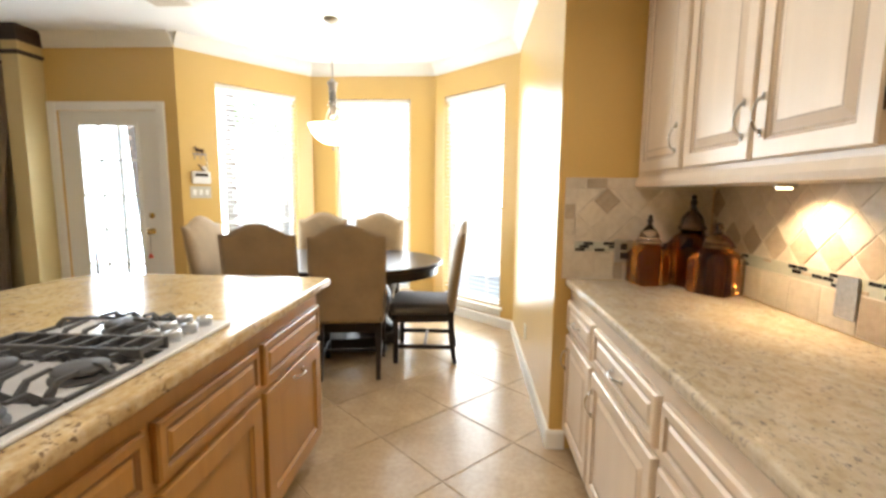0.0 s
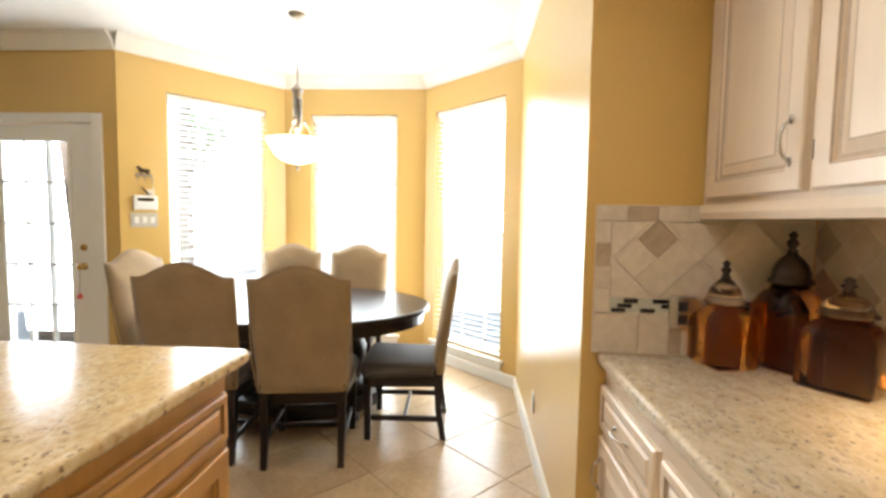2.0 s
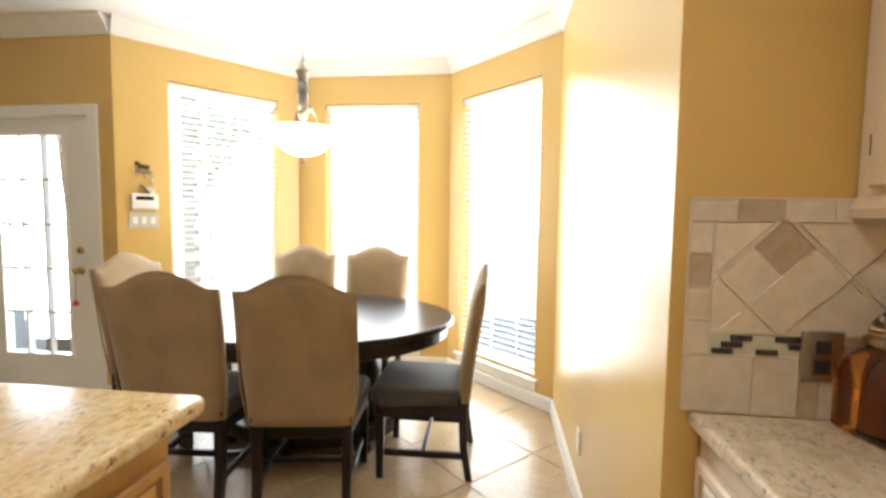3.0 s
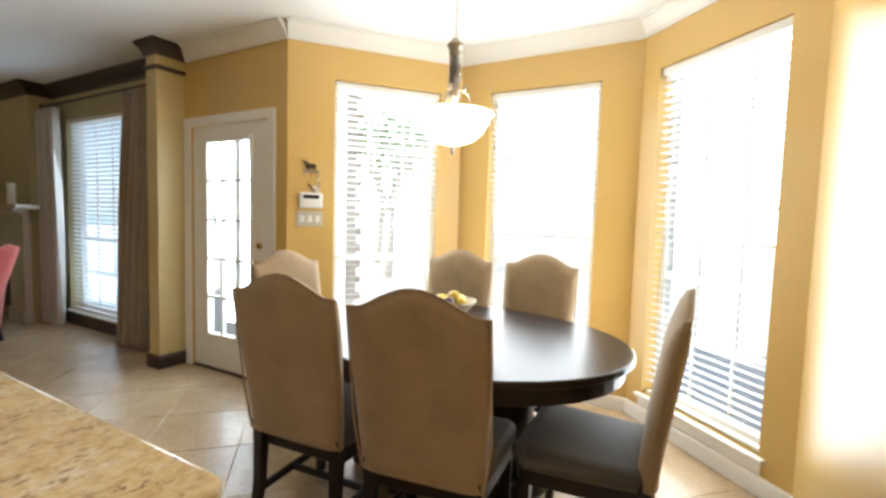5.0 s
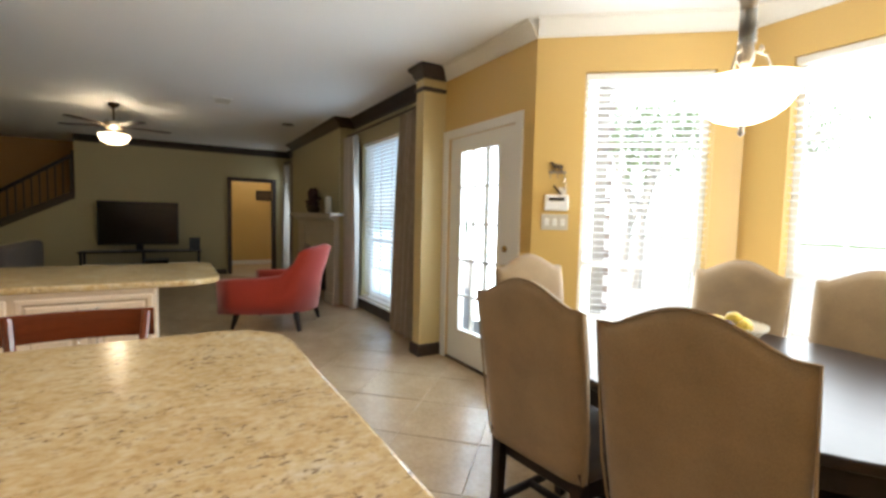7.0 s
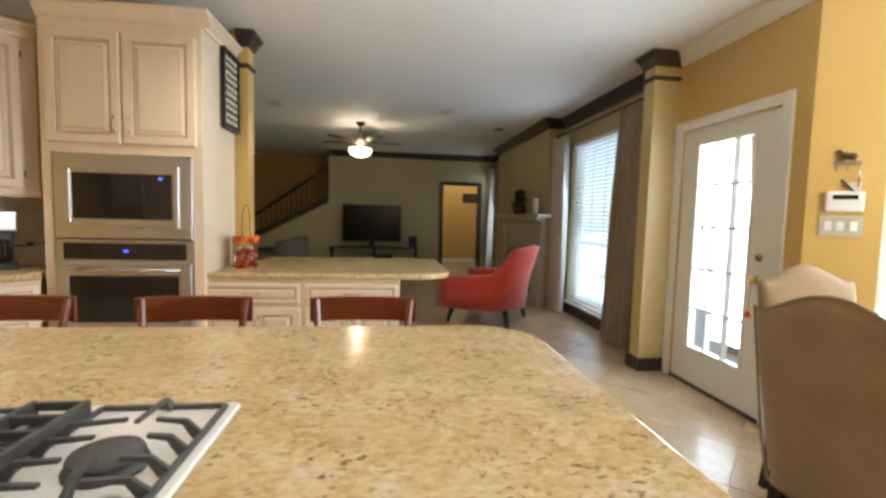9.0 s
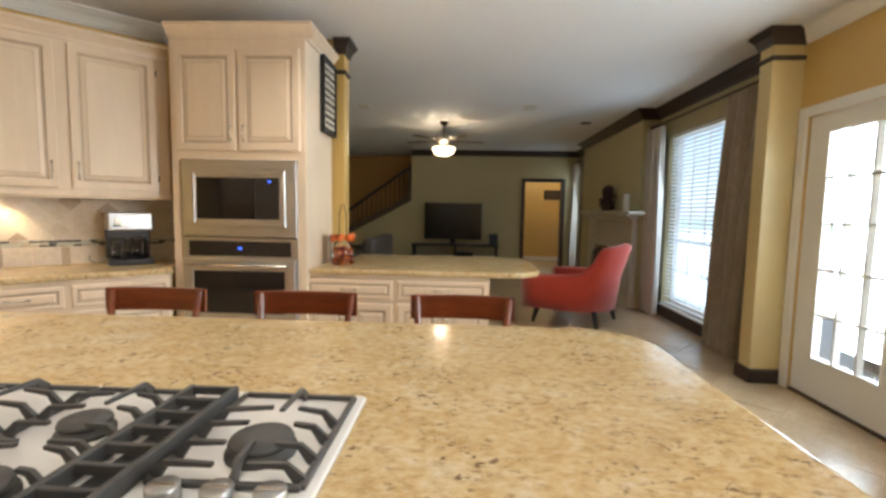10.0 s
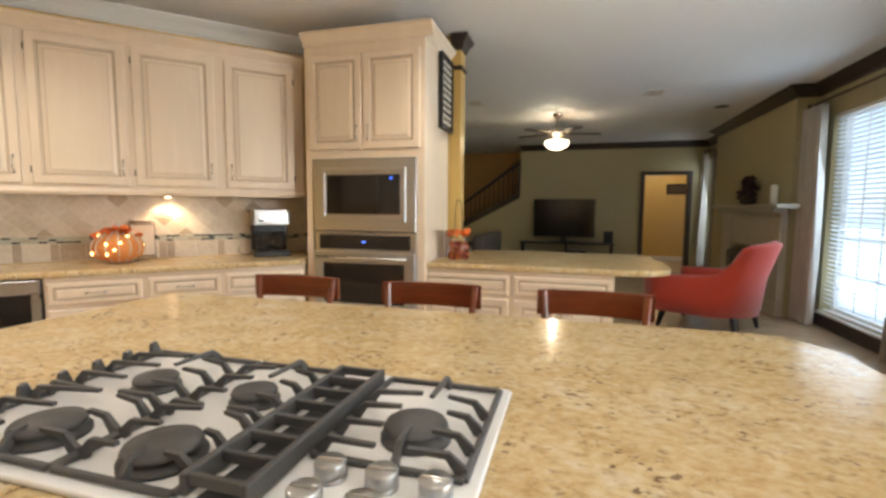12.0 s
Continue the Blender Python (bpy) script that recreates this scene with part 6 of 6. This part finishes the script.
# doorway casing and the hall beyond
dc = bmesh.new()
for a in ((5.62, 5.70, 0, 2.12), (6.56, 6.64, 0, 2.12), (5.70, 6.56, 2.04, 2.12)):
    box(-11.199, -11.18, a[0], a[1], a[2], a[3], 0.003, dc)
box(-11.325, -11.1995, 5.70, 5.712, 0, 2.04, bm=dc)
box(-11.325, -11.1995, 6.548, 6.56, 0, 2.04, bm=dc)
structure("trim_doorway", dc, ESPRESSO, "dark espresso doorway casing", "trim")
pl = thing("wall_plaque", (-13.19, 6.85, 1.82), "dark wooden plaque on the hall wall", "plaque")
part("board", box(0, 0.02, -0.35, 0.35, -0.13, 0.13, 0.004), BLACKWOOD, pl)
part("inset", box(0.0205, 0.023, -0.31, 0.31, -0.09, 0.09), BRONZE, pl)

# stairs with railing
stp = bmesh.new()
for i in range(13):
    y, z = 0.70 + i * 0.19, 0.30 + i * 0.10
    box(-12.38, -11.33, y, y + 0.20, 0.0 if i == 0 else z - 0.12, z, 0.004, stp)
structure("stairs", stp, ESPRESSO, "dark wooden stair flight", "stairs")
rl = thing("stair_railing", (0, 0, 0), "dark wooden stair railing with slim balusters", "railing")
m = (2.406 - 1.438) / (3.02 - 1.645)


def rail_z(y):
    return 1.438 + (y - 1.645) * m - 0.03


b = bmesh.new()
rod((-11.26, 0.65, rail_z(0.65)), (-11.26, 3.04, rail_z(3.04)), 0.035, 8, b)
part("handrail", b, ESPRESSO, rl)
for i in range(21):
    y = 0.72 + i * 0.112
    part("baluster", box(-11.270, -11.250, y - 0.010, y + 0.010, 0.31 + (y - 0.6) * 0.531 + 0.02, rail_z(y) - 0.02), ESPRESSO, rl)
part("newel_post", box(-11.31, -11.21, 2.98, 3.03, 1.55, 2.45, 0.006), ESPRESSO, rl)
part("stringer", sweep([(-0.02, -0.06), (0.02, -0.06), (0.02, 0.10), (-0.02, 0.10)], (-11.19, 0.62, 0.33), (-11.19, 3.03, 1.61)), ESPRESSO, rl)

so = thing("sofa", (-8.6, 2.35, 0), "dark grey fabric sofa in the living room", "sofa", turn=180)
part("seat", box(-0.95, 0.95, -0.40, 0.42, 0.10, 0.44, 0.05, seg=2), GREYSOFA, so, "", True)
part("backrest", box(-0.95, 0.95, -0.52, -0.30, 0.12, 0.86, 0.07, seg=3), GREYSOFA, so, "", True)
for sx in (-1, 1):
    part("arm", box(sx * 0.95 - 0.11, sx * 0.95 + 0.11, -0.48, 0.44, 0.10, 0.62, 0.06, seg=3), GREYSOFA, so, "", True)
    part("cushion", box(sx * 0.42 - 0.40, sx * 0.42 + 0.40, -0.28, 0.40, 0.44, 0.54, 0.04, seg=3), GREYSOFA, so, "", True)
    for y in (-0.42, 0.36):
        part("foot", box(sx * 0.88 - 0.03, sx * 0.88 + 0.03, y - 0.03, y + 0.03, 0, 0.10), BLACKWOOD, so)


# ---- outside ----
structure("ground", box(-150, 150, -150, 150, -0.40, -0.20), GRASS, "sunlit lawn round the house", "ground")
# spread far past any patio so the ground outside reads overexposed white
structure("patio", slab([(-45.0, 7.2), (16.0, 7.2), (16.0, 46.0), (-45.0, 46.0)], -0.199, -0.13, 0.01, 1), CONCRETE, "pale concrete patio, widened to stand in for overexposed ground", "patio")


def brick_skin(name, p, q, z1, parent_label):
    """A veneer of bricks on the outer face of a wall that runs from p to q (outside lies to the left of the run)."""
    d = (Vector((*q, 0)) - Vector((*p, 0)))
    length = d.length
    top = structure(name, box(0, length, -0.004, 0.0, -0.15, z1), MORTAR, parent_label, "wall")
    top.matrix_world = frame_at(p, q)
    me = None
    row, z = 0, -0.14
    while z < z1 - 0.05:
        x = 0.004 - (0.10 if row % 2 else 0.0)
        while x < length - 0.10:
            if x >= 0:
                if me is None:
                    o = part("brick", box(0, 0.19, 0.0, 0.012, 0, 0.056, 0.003), BRICK, top, at=pose(x, 0, z))
                    me = o.data
                else:
                    o = new("brick", me)
                    o.parent = top
                    o.matrix_basis = pose(x, 0, z)
            x += 0.20
        row += 1
        z += 0.067
    return top


brick_skin("wall_brick_bay", (-2.965, 6.975), (-2.60, 7.395), 2.75, "grey-brown brick veneer outside the bay")


def porch_pillar(x0, x1, y0, y1, z1):
    """A square brick pillar on the patio, its courses staggered round the corner."""
    top = structure("porch_pillar", box(x0 + 0.013, x1 - 0.013, y0 + 0.013, y1 - 0.013, -0.13, z1), MORTAR, "grey-brown brick porch pillar on the patio", "pillar")
    full = half = None
    row, z = 0, -0.125
    while z < z1 - 0.05:
        for side, (px, py, turn, length) in enumerate(((x0, y0 + 0.013, 0, x1 - x0), (x1 - 0.013, y0, 90, y1 - y0))):
            x = 0.0
            while x < length - 0.03:
                short = (row + side) % 2 == 1 and x == 0.0
                size = 0.09 if short else min(0.19, length - x)
                key = short or size < 0.19
                if (half if key else full) is None:
                    o = part("brick", box(0, size, -0.013, 0.0, 0, 0.056, 0.003), BRICK, top, at=pose(px, py, z, 0, 0, turn))
                    if key:
                        half = o.data
                    else:
                        full = o.data
                else:
                    o = new("brick", half if key else full)
                    o.parent = top
                    o.matrix_basis = pose(px, py, z, 0, 0, turn)
                o.matrix_basis = o.matrix_basis @ pose(x, 0, 0)
                x += size + 0.01
        row += 1
        z += 0.067
    return top


porch_pillar(-4.97, -4.40, 8.2, 8.69, 2.9)


def tree(at, height, seed, crown=1.6):
    rg = random.Random(seed)
    ob = thing("tree", at, "garden tree with pale forked trunk and leafy crown", "tree", "garden trees")
    t = bmesh.new()
    tips = []

    def limb(p, d, r, n):
        q = p + d * rg.uniform(0.55, 0.9)
        rod(p, q, r, 7, t, r * 0.78)
        if n == 0:
            tips.append(q)
            return
        for k in range(2):
            e = (d + Vector((rg.uniform(-0.6, 0.6), rg.uniform(-0.6, 0.6), rg.uniform(0.0, 0.3)))).normalized() * d.length * 0.88
            limb(q, e, r * 0.72, n - 1)

    limb(Vector((0, 0, 0)), Vector((0.1, 0, 1)) * height * 0.28, 0.13, 4)
    part("trunk", t, BARK, ob)
    c = bmesh.new()
    for q in tips:
        for i in range(90):
            v = q + Vector((rg.gauss(0, crown * 0.28), rg.gauss(0, crown * 0.28), rg.gauss(0, crown * 0.22)))
            m = Matrix.Translation(v) @ Euler((rg.uniform(0, 3), rg.uniform(0, 3), rg.uniform(0, 3))).to_matrix().to_4x4()
            s = rg.uniform(0.04, 0.09)
            vs = [c.verts.new(m @ Vector(p)) for p in ((-s, 0, 0), (0, -s * 0.5, 0), (s, 0, 0), (0, s * 0.5, 0))]
            c.faces.new(vs)
    part("crown", c, LEAF, ob, "leafy green crown")
    return ob


tree((-6.75, 13.5, -0.2), 4.6, 3)
tree((-9.0, 16.0, -0.2), 5.5, 5)
tree((-6.1, 17.0, -0.2), 5.0, 11, 2.2)
# glowing wall that paints the overexposed white beyond the garden
structure("backdrop", box(-60, 60, 55, 55.2, -2, 26), BACKDROPGLOW, "glowing sheet standing in for the overexposed view beyond the garden", "backdrop")


# ---- tiles ----
def clip(poly, a, c, e):
    """The part of a convex polygon where a * x + c * y <= e."""
    out = []
    for p, q in zip(poly, poly[1:] + poly[:1]):
        dp, dq = a * p[0] + c * p[1] - e, a * q[0] + c * q[1] - e
        if dp <= 0:
            out.append(p)
        if dp * dq < 0:
            f = dp / (dp - dq)
            out.append((p[0] + (q[0] - p[0]) * f, p[1] + (q[1] - p[1]) * f))
    return out


def area(poly):
    return abs(sum(p[0] * q[1] - p[1] * q[0] for p, q in zip(poly, poly[1:] + poly[:1]))) / 2


def plate(poly, y0, y1, mat, parent, name="tile"):
    """A thin tile with chamfered rim: poly in (x, z) of the parent's frame, standing off from y0 to y1."""
    cx, cz = sum(p[0] for p in poly) / len(poly), sum(p[1] for p in poly) / len(poly)
    b = bmesh.new()
    rows = []
    for y, s in ((y0, 0.0), (y1 - 0.002, 0.0), (y1, 0.003)):
        row = []
        for x, z in poly:
            d = math.hypot(x - cx, z - cz) or 1
            row.append(b.verts.new((x + (cx - x) / d * s, y, z + (cz - z) / d * s)))
        rows.append(row)
    n = len(poly)
    for lo, hi in zip(rows, rows[1:]):
        for i in range(n):
            b.faces.new((lo[i], lo[(i + 1) % n], hi[(i + 1) % n], hi[i]))
    b.faces.new(rows[-1])
    b.faces.new(rows[0][::-1])
    return part(name, b, mat, parent)


def backsplash(name, at, turn, length, z0, z1, label, seed, dark, low_border=0.0, first=0.0):
    """Tumbled stone: a low course, a glass mosaic strip, and tiles set on their points above it."""
    rg = random.Random(seed)
    top = structure(name, box(0, length, 0.0005, 0.0082, z0, z1), SPLASHGROUT, label, "backsplash")
    top.matrix_world = pose(*at, 0, 0, turn)
    x = first
    while x < length - 0.02:
        w = 0.055 if rg.random() < 0.22 else 0.152
        e = min(x + w, length)
        plate([(x + 0.0015, z0 + 0.002), (e - 0.0015, z0 + 0.002), (e - 0.0015, z0 + 0.128), (x + 0.0015, z0 + 0.128)], 0.004, 0.010, TRAVTAN if w < 0.1 or rg.random() < 0.15 else TRAV, top)
        x += w
    s0, s1 = z0 + 0.131, z0 + 0.179
    part("mosaic_bed", box(first, length, 0.004, 0.0090, s0, s1), MOSAICBED, top, "pale glass mosaic strip")
    for r in range(3):
        x = first + rg.uniform(0, 0.1)
        while x < length - 0.05:
            if rg.random() < 0.42:
                plate([(x, s0 + 0.001 + r * 0.016), (x + 0.046, s0 + 0.001 + r * 0.016), (x + 0.046, s0 + 0.014 + r * 0.016), (x, s0 + 0.014 + r * 0.016)], 0.0088, 0.0108, MOSAICDARK if rg.random() < 0.75 else TRAVTAN, top, "mosaic_piece")
            x += 0.0485
    f0, f1 = s1 + 0.003, z1 - 0.002
    h = 0.073
    nx, nz = int(length / h) + 2, int((f1 - f0) / h) + 2
    for j in range(-1, nz):
        for i in range(-1, nx):
            if (i + j) % 2:
                continue
            cx, cz = i * h, f0 + 0.06 + j * h
            g = h - 0.002
            poly = [(cx - g, cz), (cx, cz - g), (cx + g, cz), (cx, cz + g)]
            for cut in ((-1, 0, -first - 0.001), (1, 0, length - 0.001), (0, -1, -f0), (0, 1, f1)):
                poly = clip(poly, *cut)
                if len(poly) < 3:
                    break
            if len(poly) >= 3 and area(poly) > 0.0004:
                plate(poly, 0.004, 0.010, TRAVTAN if dark(i, j, rg) else TRAV, top)
    return top


backsplash("backsplash_east", (EAST, 2.20, 0), 90, 2.806, 0.918, 1.388, "tumbled travertine backsplash behind the counter", 3, lambda i, j, r: (j == 0 and i % 2 == 0) or (j == 2 and r.random() < 0.3))
backsplash("backsplash_diagonal", (-4.19, 1.985, 0), -45, 2.60, PZ + 0.001, 1.378, "tumbled travertine backsplash across the corner", 5, lambda i, j, r: r.random() < 0.13)


def end_splash():
    x0, x1, z0, z1 = 0.36, EAST - 0.012, 0.918, 1.424
    top = structure("backsplash_end", box(x0, x1, -0.0082, -0.0005, z0, z1), SPLASHGROUT, "tumbled travertine backsplash with a tile border", "backsplash")
    top.matrix_world = pose(0, END, 0)
    # the frame of this one is mirrored, so the tiles stand off towards -y
    def t(poly, mat):
        plate(poly, -0.004, -0.010, mat, top)
    rg = random.Random(9)
    z = z0 + 0.145
    while z < z1 - 0.06:
        t([(x0 + 0.002, z), (x0 + 0.050, z), (x0 + 0.050, min(z + 0.075, z1 - 0.055)), (x0 + 0.002, min(z + 0.075, z1 - 0.055))], TRAVTAN if rg.random() < 0.3 else TRAV)
        z += 0.078
    x = x0 + 0.002
    k = 0
    while x < 0.70:
        t([(x, z1 - 0.052), (min(x + 0.098, 0.70), z1 - 0.052), (min(x + 0.098, 0.70), z1 - 0.003), (x, z1 - 0.003)], TRAVTAN if k == 1 else TRAV)
        x += 0.101
        k += 1
    x = x0 + 0.002
    for w, m in ((0.15, TRAV), (0.10, TRAV), (0.045, TRAVTAN), (0.15, TRAV), (0.15, TRAV), (0.13, TRAV)):
        t([(x, z0 + 0.002), (x + w - 0.003, z0 + 0.002), (x + w - 0.003, z0 + 0.138), (x, z0 + 0.138)], m)
        x += w
    part("mosaic_bed", box(x0 + 0.054, x1, -0.0090, -0.004, z0 + 0.142, z0 + 0.190), MOSAICBED, top, "pale glass mosaic strip")
    for r in range(3):
        x = x0 + 0.06 + r * 0.02
        while x < x1 - 0.05:
            if rg.random() < 0.5:
                plate([(x, z0 + 0.143 + r * 0.016), (x + 0.046, z0 + 0.143 + r * 0.016), (x + 0.046, z0 + 0.156 + r * 0.016), (x, z0 + 0.156 + r * 0.016)], -0.0088, -0.0108, MOSAICDARK if rg.random() < 0.75 else TRAVTAN, top, "mosaic_piece")
            x += 0.0485
    f0, f1, xa = z0 + 0.193, z1 - 0.055, x0 + 0.054
    h = 0.145
    dx, dz = 0.565, 1.312
    hd = 0.064
    t([(dx - hd, dz), (dx, dz - hd), (dx + hd, dz), (dx, dz + hd)], TRAVTAN)
    g = 0.0016
    for i in range(-3, 5):
        for j in range(-3, 3):
            if (i + j) % 2:
                continue
            cx, cz = dx + i * h, dz - hd - h + (j + 1) * h + (h - 0.145)
            s = h - 0.002
            poly = [(cx - s, cz), (cx, cz - s), (cx + s, cz), (cx, cz + s)]
            for cut in ((-1, 0, -xa), (1, 0, x1), (0, -1, -f0), (0, 1, f1)):
                poly = clip(poly, *cut)
                if len(poly) < 3:
                    break
            if len(poly) < 3 or area(poly) < 0.0004:
                continue
            # leave out the place of the dark diamond
            pieces = [poly]
            kept = []
            for sx, sz in ((1, 1), (1, -1), (-1, 1), (-1, -1)):
                rest = []
                for p in pieces:
                    o = clip(p, -sx, -sz, -(sx * dx + sz * dz) - hd - g)
                    if len(o) >= 3 and area(o) > 0.0004:
                        kept.append(o)
                    n = clip(p, sx, sz, sx * dx + sz * dz + hd + g)
                    if len(n) >= 3 and area(n) > 0.00004:
                        rest.append(n)
                pieces = rest
            for o in kept:
                t(o, TRAV)


end_splash()


def floor_tiles():
    s = 0.515
    step = s * math.sqrt(2)
    half = step / 2 - 0.0035
    n = 0
    rest = bmesh.new()
    for i in range(-26, 14):
        for k in range(-20, 22):
            # centres of a grid on the diagonal, shifted so that joints fall where they lie in the room
            a, c = 6.36 + (i + 0.5) * step, 3.74 + (k + 0.5) * step
            x, y = (c - a) / 2, (c + a) / 2
            if not (-13.3 < x < 0.75 and -0.1 < y < 8.1):
                continue
            poly = [(x - half, y), (x, y - half), (x + half, y), (x, y + half)]
            cuts = [(1, 0, 0.44), (0, -1, -0.02)]
            if x > -2.85:
                cuts += [(0, 1, 7.94)]
                if y > 6.7:
                    cuts += [(-(B2[1] - B1[1]), B2[0] - B1[0], -(B2[1] - B1[1]) * B1[0] + (B2[0] - B1[0]) * B1[1] + 0.02),
                             (B3[1] - B4[1], B4[0] - B3[0], (B3[1] - B4[1]) * B4[0] + (B4[0] - B3[0]) * B4[1] + 0.02)]
            else:
                cuts += [(0, 1, 6.99 if x > -11.2 else 7.5)]
            for cut in cuts:
                poly = clip(poly, *cut)
                if len(poly) < 3:
                    break
            if len(poly) < 3 or area(poly) < 0.002:
                continue
            near = x > -7.2 and y > 2.2 and n < 290
            b = bmesh.new() if near else rest
            mx, my = sum(p[0] for p in poly) / len(poly), sum(p[1] for p in poly) / len(poly)
            rows = []
            for z, inset in ((-0.006, 0.0), (-0.0015, 0.0), (0.0, 0.003)):
                row = []
                for px, py in poly:
                    d = math.hypot(px - mx, py - my) or 1
                    row.append(b.verts.new((px + (mx - px) / d * inset, py + (my - py) / d * inset, z)))
                rows.append(row)
            m = len(poly)
            for lo, hi in zip(rows, rows[1:]):
                for q in range(m):
                    b.faces.new((lo[q], lo[(q + 1) % m], hi[(q + 1) % m], hi[q]))
            b.faces.new(rows[-1])
            if near:
                n += 1
                part("tile", b, FLOORTILE, FLOOR)
    tagged(part("far_tiles", rest, FLOORTILE, FLOOR), kind="stuff")


floor_tiles()
